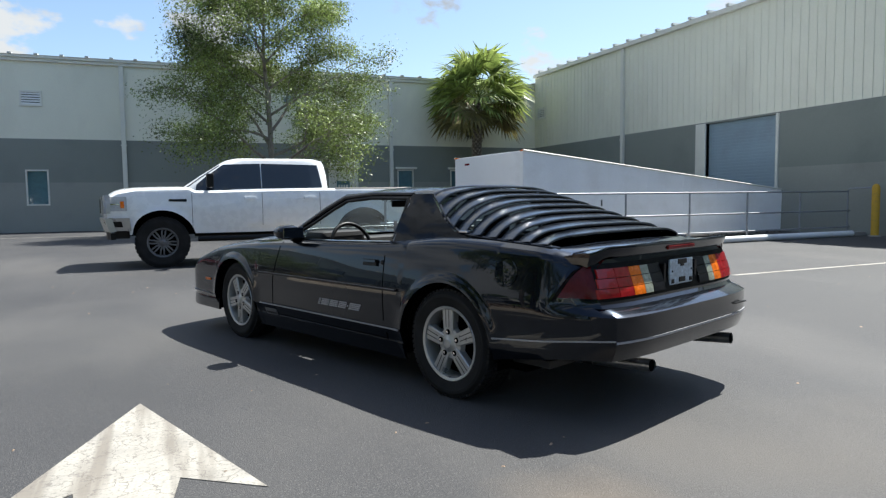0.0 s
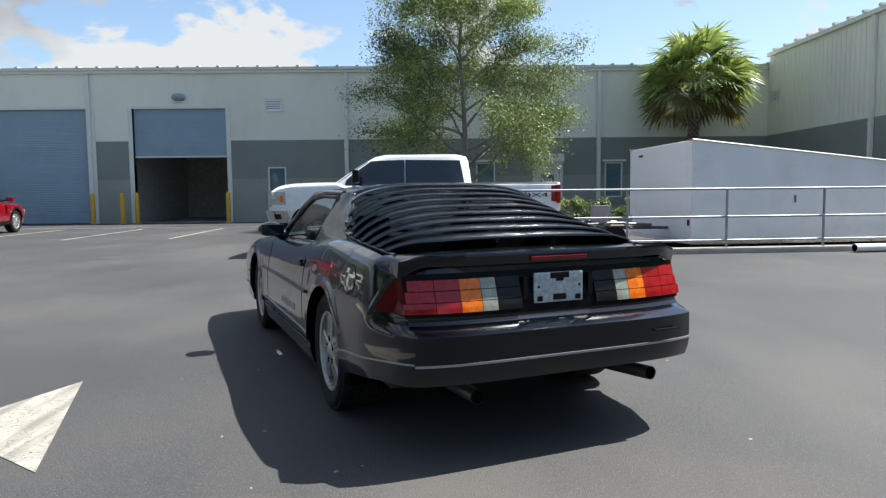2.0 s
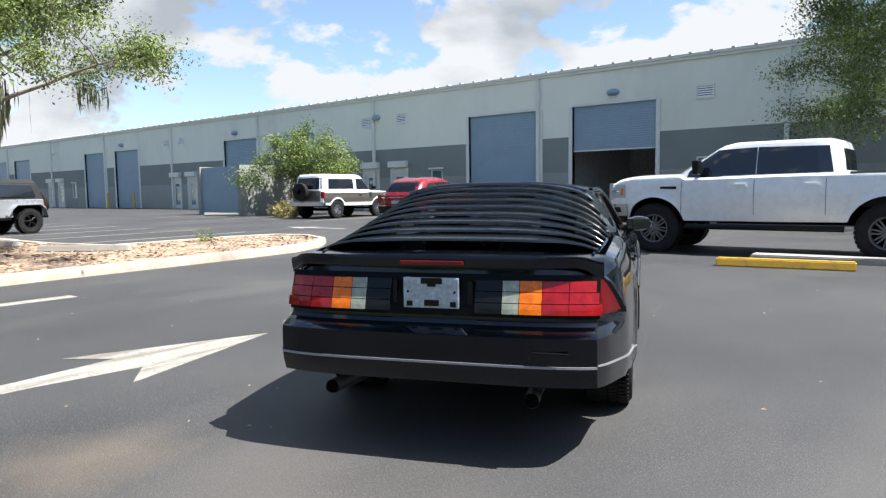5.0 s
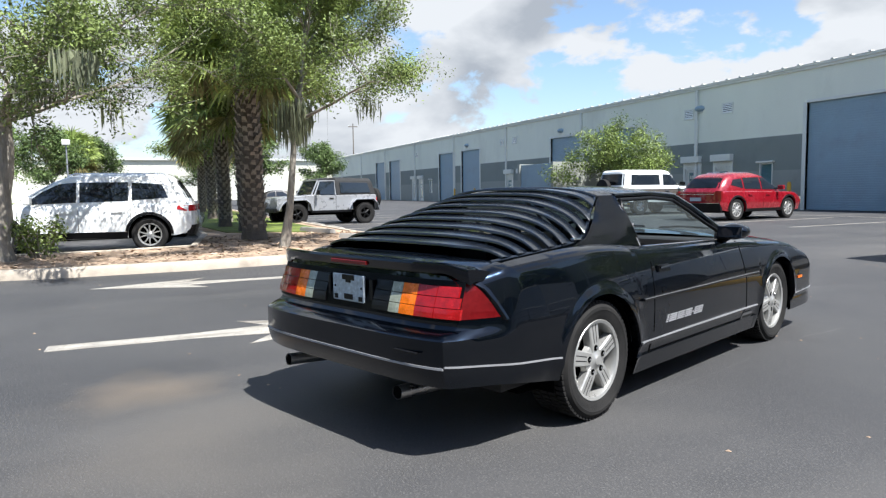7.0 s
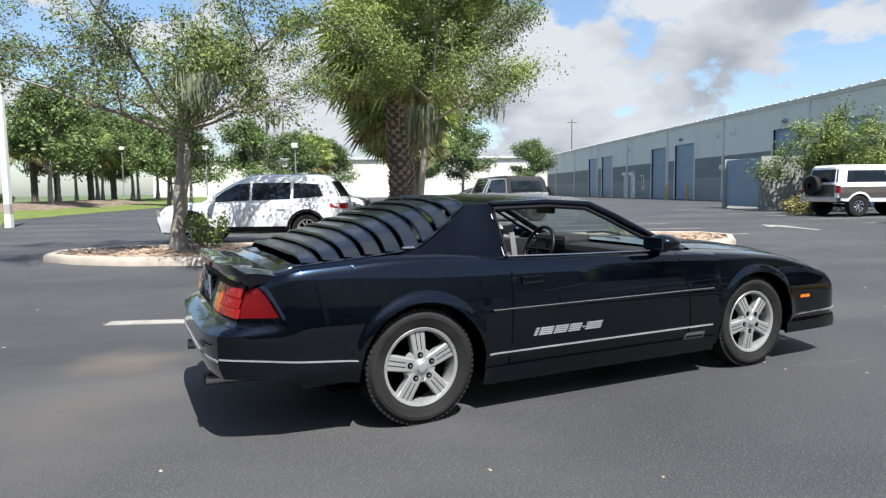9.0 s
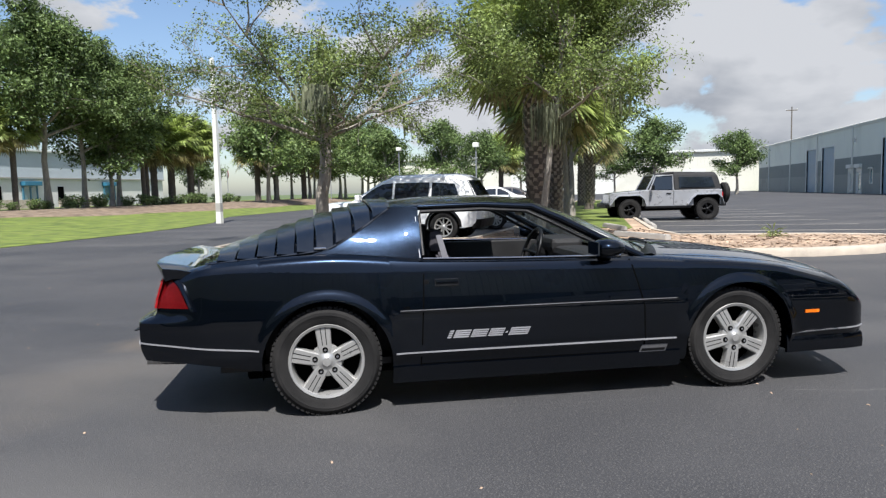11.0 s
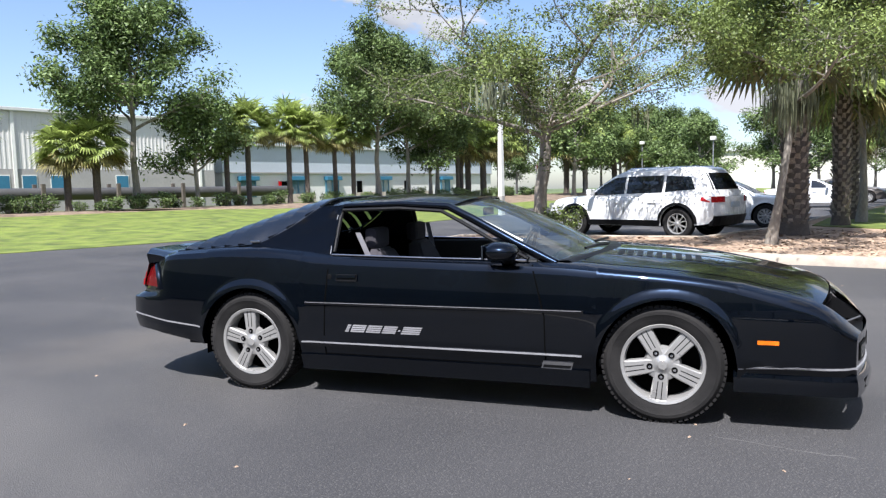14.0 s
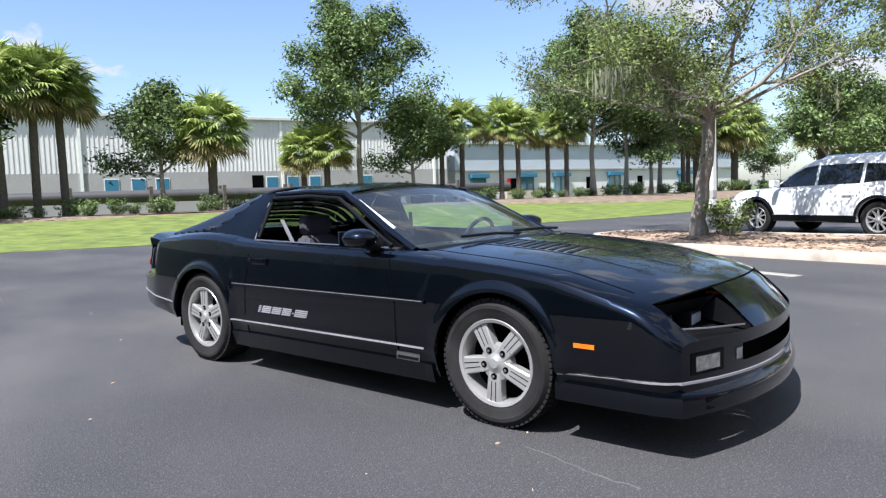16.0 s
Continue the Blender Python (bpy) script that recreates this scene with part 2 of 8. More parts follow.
M["wall_dark"] = mat("slate_grey_stucco", (0.215, 0.235, 0.215), 0.85, var=0.05, scale=0.5, fine=25, bump=0.12, space="World", dirt=(0.16, 0.175, 0.165), dirt_scale=0.4, dirt_amount=0.4)
M["wall_mid"] = mat("grey_stucco", (0.29, 0.30, 0.27), 0.85, var=0.05, scale=0.5, fine=25, bump=0.12, space="World", dirt=(0.17, 0.175, 0.16), dirt_scale=0.4, dirt_amount=0.4)
M["trim_white"] = mat("off_white_metal_trim", (0.66, 0.66, 0.60), 0.55, var=0.05, scale=2)
M["door_blue"] = mat("blue_grey_steel_door", (0.25, 0.335, 0.40), 0.5, var=0.05, scale=1.0, fine=20, dirt=(0.2, 0.23, 0.26), dirt_amount=0.3)
M["metal_roof"] = mat("galvanised_roof_edge", (0.62, 0.62, 0.58), 0.45, metal=0.3, var=0.08, scale=1)
M["wood_dark"] = mat("weathered_dark_wood", (0.10, 0.085, 0.07), 0.9, var=0.3, scale=4, fine=60, bump=0.4)
M["shop_dark"] = mat("unlit_workshop_lining", (0.55, 0.54, 0.52), 0.9, var=0.2)
M["galv"] = mat("galvanised_pipe", (0.30, 0.31, 0.33), 0.5, metal=0.5, var=0.12)
M["trailer"] = mat("white_trailer_panel", (0.82, 0.83, 0.84), 0.4, var=0.03, scale=1.0, fine=30, dirt=(0.62, 0.60, 0.56), dirt_scale=0.9, dirt_amount=0.35)
M["metal_white"] = mat("white_ribbed_cladding", (0.62, 0.61, 0.57), 0.5, var=0.05, scale=0.3, fine=4, space="World", dirt=(0.55, 0.53, 0.48), dirt_scale=0.3)
M["metal_pale"] = mat("cream_cladding", (0.60, 0.585, 0.50), 0.6, var=0.06, scale=0.3, fine=4, space="World", dirt=(0.48, 0.46, 0.39), dirt_scale=0.4)
M["metal_grey"] = mat("grey_block_base", (0.30, 0.29, 0.27), 0.85, var=0.08, scale=0.4, fine=5, space="World")
M["shop_fascia"] = mat("blue_grey_cladding", (0.40, 0.44, 0.47), 0.6, var=0.05, scale=0.3, fine=4, space="World")
M["blue_door"] = mat("teal_blue_door", (0.03, 0.14, 0.22), 0.5, var=0.1)
M["bark"] = mat("oak_bark", (0.235, 0.21, 0.175), 0.95, var=0.3, scale=8, fine=40, bump=1.0, stretch=(1, 1, 0.25), dirt=(0.31, 0.30, 0.26), dirt_scale=5)
M["palm_bark"] = mat("palm_trunk", (0.10, 0.082, 0.066), 0.95, var=0.3, scale=9, fine=40, bump=1.0)
M["palm_boot"] = mat("old_palm_leaf_stub", (0.25, 0.215, 0.175), 0.95, var=0.35, scale=7, fine=40, bump=0.8)
M["leaf"] = mat("oak_leaf", (0.084, 0.122, 0.032), 0.46, var=0.4, scale=0.7, fine=9, tint=(0.20, 0.25, 0.074), spec=0.25, random_tone=0.12)
M["leaf_dark"] = mat("dark_oak_leaf", (0.058, 0.100, 0.030), 0.48, var=0.4, scale=0.7, fine=9, tint=(0.145, 0.200, 0.068), spec=0.25, random_tone=0.12)
M["leaf_shrub"] = mat("shrub_leaf", (0.10, 0.15, 0.03), 0.55, var=0.4, scale=1.5, fine=12, tint=(0.17, 0.22, 0.05))
M["frond"] = mat("green_palm_frond", (0.15, 0.215, 0.048), 0.42, var=0.35, scale=1.2, fine=12, tint=(0.30, 0.36, 0.10), spec=0.4, random_tone=0.15)
M["frond_dry"] = mat("dry_palm_frond", (0.23, 0.20, 0.075), 0.7, var=0.35, scale=1.5, fine=12, random_tone=0.15)
M["moss"] = mat("hanging_moss", (0.19, 0.205, 0.125), 0.95, var=0.3, scale=3)
M["rubber_pipe"] = mat("black_pipeline", (0.05, 0.05, 0.05), 0.6, var=0.15, scale=1)


def thin_leaf(m, share):
    """Lets part of the light through, as leaves do."""
    n, l = m.node_tree.nodes, m.node_tree.links
    b, out = n["Principled BSDF"], n["Material Output"]
    t, mx = n.new("ShaderNodeBsdfTranslucent"), n.new("ShaderNodeMixShader")
    # every leaf has its own shade
    g, mr, mul = n.new("ShaderNodeNewGeometry"), n.new("ShaderNodeMapRange"), n.new("ShaderNodeMix")
    mr.inputs["To Min"].default_value, mr.inputs["To Max"].default_value = 0.45, 1.55
    l.new(g.outputs["Random Per Island"], mr.inputs["Value"])
    mul.data_type, mul.blend_type = "RGBA", "MULTIPLY"
    mul.inputs["Factor"].default_value = 1.0
    l.new(b.inputs["Base Color"].links[0].from_socket, mul.inputs["A"])
    l.new(mr.outputs[0], mul.inputs["B"])
    l.new(mul.outputs["Result"], b.inputs["Base Color"])
    l.new(mul.outputs["Result"], t.inputs[0])
    mx.inputs[0].default_value = share
    l.new(b.outputs[0], mx.inputs[1])
    l.new(t.outputs[0], mx.inputs[2])
    l.new(mx.outputs[0], out.inputs[0])


for key in ("leaf", "leaf_dark", "leaf_shrub", "frond", "frond_dry", "moss"):
    thin_leaf(M[key], 0.34 if key.startswith("frond") else 0.24)


def overlay(m, colour, build):
    """Mixes a colour into a material where build(nodes, links, math) says so."""
    n, l = m.node_tree.nodes, m.node_tree.links
    b = n["Principled BSDF"]
    old = b.inputs["Base Color"].links[0].from_socket

    def op(kind, a, c=None, d=None):
        x = n.new("ShaderNodeMath")
        x.operation = kind
        for i, v in enumerate((a, c, d)):
            if v is None:
                continue
            if isinstance(v, (int, float)):
                x.inputs[i].default_value = v
            else:
                l.new(v, x.inputs[i])
        return x.outputs[0]
    f = build(n, l, op)
    x = n.new("ShaderNodeMix")
    x.data_type = "RGBA"
    l.new(f, x.inputs["Factor"])
    l.new(old, x.inputs["A"])
    x.inputs["B"].default_value = (*colour, 1)
    l.new(x.outputs["Result"], b.inputs["Base Color"])


def spots(scale, lo, hi, amount, detail=2.0, stretch=(1, 1, 1)):
    """Small spots or streaks: noise above a threshold."""
    def build(n, l, op):
        g, mp, t = n.new("ShaderNodeNewGeometry"), n.new("ShaderNodeMapping"), n.new("ShaderNodeTexNoise")
        mp.inputs["Scale"].default_value = stretch
        l.new(g.outputs["Position"], mp.inputs[0])
        t.inputs["Scale"].default_value, t.inputs["Detail"].default_value = scale, detail
        l.new(mp.outputs[0], t.inputs["Vector"])
        r = n.new("ShaderNodeMapRange")
        r.inputs["From Min"].default_value, r.inputs["From Max"].default_value, r.inputs["To Max"].default_value = lo, hi, amount
        l.new(t.outputs[0], r.inputs["Value"])
        return r.outputs[0]
    return build


def cracks(scale, width, amount, warp=0.25):
    """A net of thin cracks."""
    def build(n, l, op):
        g, t, v = n.new("ShaderNodeNewGeometry"), n.new("ShaderNodeTexNoise"), n.new("ShaderNodeTexVoronoi")
        t.inputs["Scale"].default_value, t.inputs["Detail"].default_value = scale * 1.7, 4.0
        l.new(g.outputs["Position"], t.inputs["Vector"])
        add = n.new("ShaderNodeMix")
        add.data_type, add.blend_type = "RGBA", "ADD"
        add.inputs["Factor"].default_value = warp
        l.new(g.outputs["Position"], add.inputs["A"])
        l.new(t.outputs["Color"], add.inputs["B"])
        v.feature = "DISTANCE_TO_EDGE"
        v.inputs["Scale"].default_value = scale
        l.new(add.outputs["Result"], v.inputs["Vector"])
        r = n.new("ShaderNodeMapRange")
        r.inputs["From Min"].default_value, r.inputs["From Max"].default_value, r.inputs["To Min"].default_value, r.inputs["To Max"].default_value = width * 0.4, width, amount, 0.0
        l.new(v.outputs["Distance"], r.inputs["Value"])
        return r.outputs[0]
    return build


def patch_at(x, y, rx, ry, amount, scale=1.2):
    """A ragged stain of its own place and size."""
    def build(n, l, op):
        g, sp, t = n.new("ShaderNodeNewGeometry"), n.new("ShaderNodeSeparateXYZ"), n.new("ShaderNodeTexNoise")
        l.new(g.outputs["Position"], sp.inputs[0])
        l.new(g.outputs["Position"], t.inputs["Vector"])
        t.inputs["Scale"].default_value, t.inputs["Detail"].default_value = scale, 6.0
        dx = op("DIVIDE", op("SUBTRACT", sp.outputs[0], x), rx)
        dy = op("DIVIDE", op("SUBTRACT", sp.outputs[1], y), ry)
        d = op("SQRT", op("ADD", op("MULTIPLY", dx, dx), op("MULTIPLY", dy, dy)))
        v = op("SUBTRACT", op("ADD", op("SUBTRACT", 1.0, d), op("MULTIPLY", t.outputs[0], 1.3)), 0.75)
        return op("MULTIPLY", op("MINIMUM", op("MAXIMUM", v, 0.0), 1.0), amount)
    return build


overlay(M["asphalt"], (0.17, 0.165, 0.155), spots(120, 0.58, 0.68, 0.6))
overlay(M["asphalt"], (0.13, 0.126, 0.12), spots(60, 0.56, 0.66, 0.32, 3.0))
overlay(M["asphalt"], (0.022, 0.022, 0.024), spots(150, 0.57, 0.66, 0.75))
overlay(M["asphalt"], (0.105, 0.10, 0.095), spots(0.55, 0.52, 0.72, 0.5, 5.0, (1, 0.35, 1)))
def line_at(x0, y0, x1, y1, width, amount):
    """A thin wavering line between two places on the ground."""
    ln = math.hypot(x1 - x0, y1 - y0)
    ux, uy = (x1 - x0) / ln, (y1 - y0) / ln

    def build(n, l, op):
        g, sp, t = n.new("ShaderNodeNewGeometry"), n.new("ShaderNodeSeparateXYZ"), n.new("ShaderNodeTexNoise")
        l.new(g.outputs["Position"], sp.inputs[0])
        l.new(g.outputs["Position"], t.inputs["Vector"])
        t.inputs["Scale"].default_value, t.inputs["Detail"].default_value = 4.0, 5.0
        px, py = op("SUBTRACT", sp.outputs[0], x0), op("SUBTRACT", sp.outputs[1], y0)
        along = op("ADD", op("MULTIPLY", px, ux), op("MULTIPLY", py, uy))
        across = op("ADD", op("MULTIPLY", px, -uy), op("MULTIPLY", py, ux))
        d = op("ABSOLUTE", op("ADD", across, op("MULTIPLY", op("SUBTRACT", t.outputs[0], 0.5), 0.12)))
        inside = op("MULTIPLY", op("GREATER_THAN", along, 0.0), op("LESS_THAN", along, ln))
        return op("MULTIPLY", op("MULTIPLY", op("LESS_THAN", d, width), inside), amount)
    return build


overlay(M["asphalt"], (0.20, 0.195, 0.185), line_at(0.36, 1.80, 0.25, 2.40, 0.005, 0.28))
overlay(M["asphalt"], (0.20, 0.195, 0.185), line_at(1.14, -0.54, 0.64, 1.01, 0.004, 0.1))
overlay(M["asphalt"], (0.18, 0.14, 0.10), patch_at(-0.42, -3.12, 0.55, 0.55, 0.5, 2.0))
overlay(M["asphalt"], (0.125, 0.108, 0.088), patch_at(0.9, -3.0, 1.9, 1.0, 0.35, 1.5))
overlay(M["line_white"], (0.155, 0.135, 0.11), spots(3.0, 0.49, 0.64, 0.8, 7.0, (3.2, 0.22, 1)))
overlay(M["line_white"], (0.12, 0.105, 0.09), cracks(5.5, 0.022, 0.7))
overlay(M["line_white"], (0.14, 0.13, 0.12), spots(60, 0.58, 0.66, 0.55))

# ---- mesh tools ----


def part(name, bm, material, parent=None, label="", smooth=0, mesh=None):
    """Links a bmesh as one mesh object under a thing or under a part; smooth: the angle over which edges stay sharp."""
    if mesh is None:
        mesh = bpy.data.meshes.new(name)
        bmesh.ops.recalc_face_normals(bm, faces=bm.faces)
        bm.to_mesh(mesh)
        bm.free()
        if smooth:
            mesh.polygons.foreach_set("use_smooth", [True] * len(mesh.polygons))
            mesh.set_sharp_from_angle(angle=radians(smooth))
        mesh.materials.append(M[material] if isinstance(material, str) else material)
    ob = new(name, mesh)
    if parent is not None:
        ob.parent = parent
    if label:
        ob["label"] = label
    return ob


def thing(name, label, category, m=None, group="", kind=""):
    ob = new(name)
    ob.empty_display_size = 0.2
    if m is not None:
        ob.matrix_world = m
    return tagged(ob, label, category, group, kind)


def bx(bm, x0, x1, y0, y1, z0, z1, bevel=0.0, m=None):
    """A box, with its edges taken off by bevel."""
    vs = [bm.verts.new((x, y, z)) for x, y, z in product((x0, x1), (y0, y1), (z0, z1))]
    fs = [bm.faces.new([vs[i] for i in q]) for q in ((0, 1, 3, 2), (4, 6, 7, 5), (0, 4, 5, 1), (2, 3, 7, 6), (0, 2, 6, 4), (1, 5, 7, 3))]
    if m is not None:
        bmesh.ops.transform(bm, matrix=m, verts=vs)
    if bevel:
        es = list({e for f in fs for e in f.edges})
        bmesh.ops.bevel(bm, geom=es, offset=bevel, segments=2, affect="EDGES", profile=0.6)
    return bm


def box(x0, x1, y0, y1, z0, z1, bevel=0.0, m=None):
    return bx(bmesh.new(), x0, x1, y0, y1, z0, z1, bevel, m)


def loft(bm, rings, closed=True, cap=True):
    """A skin over rings of as many points each."""
    vv = [[bm.verts.new(p) for p in r] for r in rings]
    n = len(rings[0])
    for a, b in zip(vv, vv[1:]):
        for i in range(n if closed else n - 1):
            j = (i + 1) % n
            bm.faces.new((a[i], a[j], b[j], b[i]))
    if cap and closed:
        bm.faces.new(vv[0])
        bm.faces.new(vv[-1])
    return vv


def tube(bm, pts, radii, seg=8, cap=True):
    """A round tube along points; radii: one, or one a point."""
    pts = [Vector(p) for p in pts]
    if isinstance(radii, (int, float)):
        radii = [radii] * len(pts)
    rings, u = [], None
    for i, p in enumerate(pts):
        d = (pts[min(i + 1, len(pts) - 1)] - pts[max(i - 1, 0)]).normalized()
        if u is None:
            u = d.orthogonal().normalized()
        u = (u - d * u.dot(d)).normalized()
        v = d.cross(u)
        rings.append([p + (u * math.cos(a) + v * math.sin(a)) * radii[i] for a in (2 * math.pi * k / seg for k in range(seg))])
    loft(bm, rings, True, cap)
    return bm


def lathe(bm, prof, seg=32, m=None, cap=False):
    """A body of revolution about its y axis: prof holds (radius, y)."""
    rings = [[Vector((r * math.cos(a), y, r * math.sin(a))) for a in (2 * math.pi * k / seg for k in range(seg))] for r, y in prof]
    if m is not None:
        rings = [[m @ p for p in r] for r in rings]
    loft(bm, rings, True, cap)
    return bm


def slab(bm, poly, z0, z1):
    """An upright prism over a polygon in the plan."""
    lo = [bm.verts.new((x, y, z0)) for x, y in poly]
    hi = [bm.verts.new((x, y, z1)) for x, y in poly]
    n = len(poly)
    for i in range(n):
        bm.faces.new((lo[i], lo[(i + 1) % n], hi[(i + 1) % n], hi[i]))
    bm.faces.new(hi)
    bm.faces.new(lo)
    return bm


def panel(bm, pts, n, d):
    """A thin plate: a polygon in space, pushed along n by d."""
    n = Vector(n) * d
    a = [bm.verts.new(p) for p in pts]
    b = [bm.verts.new(Vector(p) + n) for p in pts]
    k = len(pts)
    for i in range(k):
        bm.faces.new((a[i], a[(i + 1) % k], b[(i + 1) % k], b[i]))
    bm.faces.new(a)
    bm.faces.new(b)
    return bm


def curve(pts):
    """A smooth function through points (x, value) that does not overshoot."""
    xs, ys = [p[0] for p in pts], [p[1] for p in pts]
    h = [b - a for a, b in zip(xs, xs[1:])]
    d = [(b - a) / k for a, b, k in zip(ys, ys[1:], h)]
    t = [d[0]] + [0 if a * b <= 0 else 2 * a * b / (a + b) for a, b in zip(d, d[1:])] + [d[-1]]

    def f(x):
        x = min(max(x, xs[0]), xs[-1])
        i = max(0, min(len(h) - 1, sum(1 for v in xs[1:-1] if v <= x)))
        s = (x - xs[i]) / h[i]
        return (ys[i] * (1 + 2 * s) * (1 - s) ** 2 + h[i] * t[i] * s * (1 - s) ** 2 + ys[i + 1] * s * s * (3 - 2 * s) + h[i] * t[i + 1] * s * s * (s - 1))
    return f


def smooth01(a, b, x):
    s = min(1, max(0, (x - a) / (b - a)))
    return s * s * (3 - 2 * s)

# ---- ground ----
RNG = random.Random(7)
WALL_Y, EAST_X = 27.04, 16.5
ground = part("ground", box(-900, 900, -900, 900, -0.6, -0.06), "far_ground")
tagged(ground, "flat distant grassland round the industrial lot", "ground", kind="structure")


LAWN_EDGE = curve([(-200, -24), (-60, -22.5), (-32, -21), (-24, -17.2), (-17, -15.6), (-9, -15.2), (0, -16.2), (10, -18), (60, -19)])
bm = bmesh.new()
xs = [-200 + 4 * i for i in range(66)]
top = [[(x, LAWN_EDGE(x) - 0.5, 0.0), (x, WALL_Y + 0.3, 0.0)] for x in xs]
loft(bm, [[a, b, (b[0], b[1], -0.3), (a[0], a[1], -0.3)] for a, b in top])
road = tagged(part("road", bm, "asphalt"), "dark sealed asphalt of the car park, lightly stained", "road", kind="structure")
bm = bmesh.new()
loft(bm, [[(x, LAWN_EDGE(x), -0.2), (x, LAWN_EDGE(x), 0.015), (x, LAWN_EDGE(x) - 1.0, 0.05), (x, LAWN_EDGE(x) - 5, 0.17), (x, LAWN_EDGE(x) - 11, 0.42), (x, LAWN_EDGE(x) - 15, 0.58), (x, LAWN_EDGE(x) - 22, 0.62), (x, -46, 0.55), (x, -46.4, -0.2)] for x in xs])
lawn = tagged(part("lawn", bm, "grass", smooth=60), "bright green mown lawn beside the car park", "lawn", kind="structure")


# ---- the long workshop building ----
def wall_x(bm, x0, x1, y0, y1, z0, z1, holes):
    """A wall along x from z0 to z1, with rectangular holes (x0, x1, z0, z1) cut right through it."""
    xs = sorted({x0, x1, *[v for h in holes for v in h[:2] if x0 < v < x1]})
    zs = sorted({z0, z1, *[v for h in holes for v in h[2:] if z0 < v < z1]})
    for a, b in zip(xs, xs[1:]):
        run = None
        for c, d in zip(zs, zs[1:]):
            mx, mz = (a + b) / 2, (c + d) / 2
            if any(h[0] < mx < h[1] and h[2] < mz < h[3] for h in holes):
                continue
            bx(bm, a, b, y0, y1, c, d)


BAYS = [8.43 - 11.95 * i for i in range(13)]              # downpipes
DOORS = [(-13.49, -9.14, 3.14), (-20.0, -15.42, 0.0), (-37.6, -33.1, 0.0), (-43.7, -39.3, 0.0), (-61.3, -57.0, 0.0), (-67.5, -63.2, 0.0), (-85.3, -81.0, 0.0), (-91.5, -87.2, 0.0)]
DOOR_H = 5.35
WIN = [(-7.24, -6.4, 1.1, 2.58), (2.6, 3.5, 1.0, 2.7), (8.75, 9.6, 1.0, 2.66), (11.6, 12.5, 1.0, 2.66), (-22.8, -21.95, 1.0, 2.45), (-46.2, -45.4, 1.0, 2.5), (-70.5, -69.7, 1.0, 2.5)]
PDOORS = [5.45, -28.3, -25.9, -51.3, -48.9, -76.2, -73.8]  # walk-in doors, their western edge
PW, PH = 1.12, 2.35
holes = [(a, b, -1, DOOR_H) for a, b, _ in DOORS] + [(a, b, c, d) for a, b, c, d in WIN] + [(x, x + PW, -1, PH) for x in PDOORS]
X0 = -118.0
wall_n = thing("wall_north", "long stucco workshop wall, pale above and slate grey below", "wall", kind="structure")
for name, z0, z1, mt in (("base_band", 0.0, 2.05, "wall_mid"), ("dark_band", 2.05, 3.84, "wall_dark"), ("upper_band", 3.84, 6.95, "wall_light")):
    bm = bmesh.new()
    wall_x(bm, X0, EAST_X + 0.3, WALL_Y, WALL_Y + 0.3, z0, z1, holes)
    part(name, bm, mt, wall_n)
bm = bmesh.new()
bx(bm, X0, EAST_X, WALL_Y - 0.10, WALL_Y + 0.3, 6.95, 7.08, 0.02)
bx(bm, X0, EAST_X, WALL_Y - 0.16, WALL_Y - 0.02, 7.08, 7.20, 0.02)
part("gutter", bm, "trim_white", wall_n, "off-white metal gutter along the eaves")
# the low-pitched roof with its standing seams
bm = bmesh.new()
loft(bm, [[(x, WALL_Y - 0.18, 7.20), (x, WALL_Y + 14, 8.1), (x, WALL_Y + 28, 7.2), (x, WALL_Y + 28, 7.0), (x, WALL_Y - 0.1, 7.12)] for x in (X0, EAST_X + 14)])
roof_n = tagged(part("roof", bm, "metal_roof"), "low-pitched ribbed metal roof of the workshop", "roof", kind="structure")
bm = bmesh.new()
x = X0
while x < EAST_X:
    bx(bm, x, x + 0.14, WALL_Y - 0.24, WALL_Y + 1.2, 7.205, 7.26)
    x += 0.92
part("roof_seams", bm, "metal_roof", roof_n, "row of folded seam ends along the eaves")["kind"] = "stuff"
bm = box(X0 - 0.3, X0, WALL_Y, WALL_Y + 28, 0, 7.0)
tagged(part("wall_west_end", bm, "wall_light"), "pale end wall of the workshop", "wall", kind="structure")
tagged(part("wall_rear", box(X0, EAST_X + 14, WALL_Y + 27.7, WALL_Y + 28, 0, 7.0), "wall_light"), "rear wall of the workshop", "wall", kind="structure")
tagged(part("workshop_floor", box(X0, EAST_X + 14, WALL_Y + 0.31, WALL_Y + 27.6, -0.1, 0.01), "concrete"), "bare concrete floor inside the workshop", "floor", kind="structure")
tagged(part("partition", box(X0 + 1, EAST_X, WALL_Y + 9.0, WALL_Y + 9.2, 0.02, 6.6), "shop_dark"), "dim partition at the back of the workshop", "wall", kind="structure")
tagged(part("workshop_ceiling", box(X0 + 0.1, EAST_X + 14, WALL_Y + 0.31, WALL_Y + 27.6, 6.6, 6.75), "shop_dark"), "dark underside of the workshop roof", "ceiling", kind="structure")
for i, x in enumerate((-14.3, -8.3, -21, -32, -45, -56, -69, -80, -93)):
    tagged(part("partition", box(x, x + 0.15, WALL_Y + 0.31, WALL_Y + 8.9, 0.02, 6.5), "shop_dark"), "dim wall between two workshop units", "wall", kind="structure")

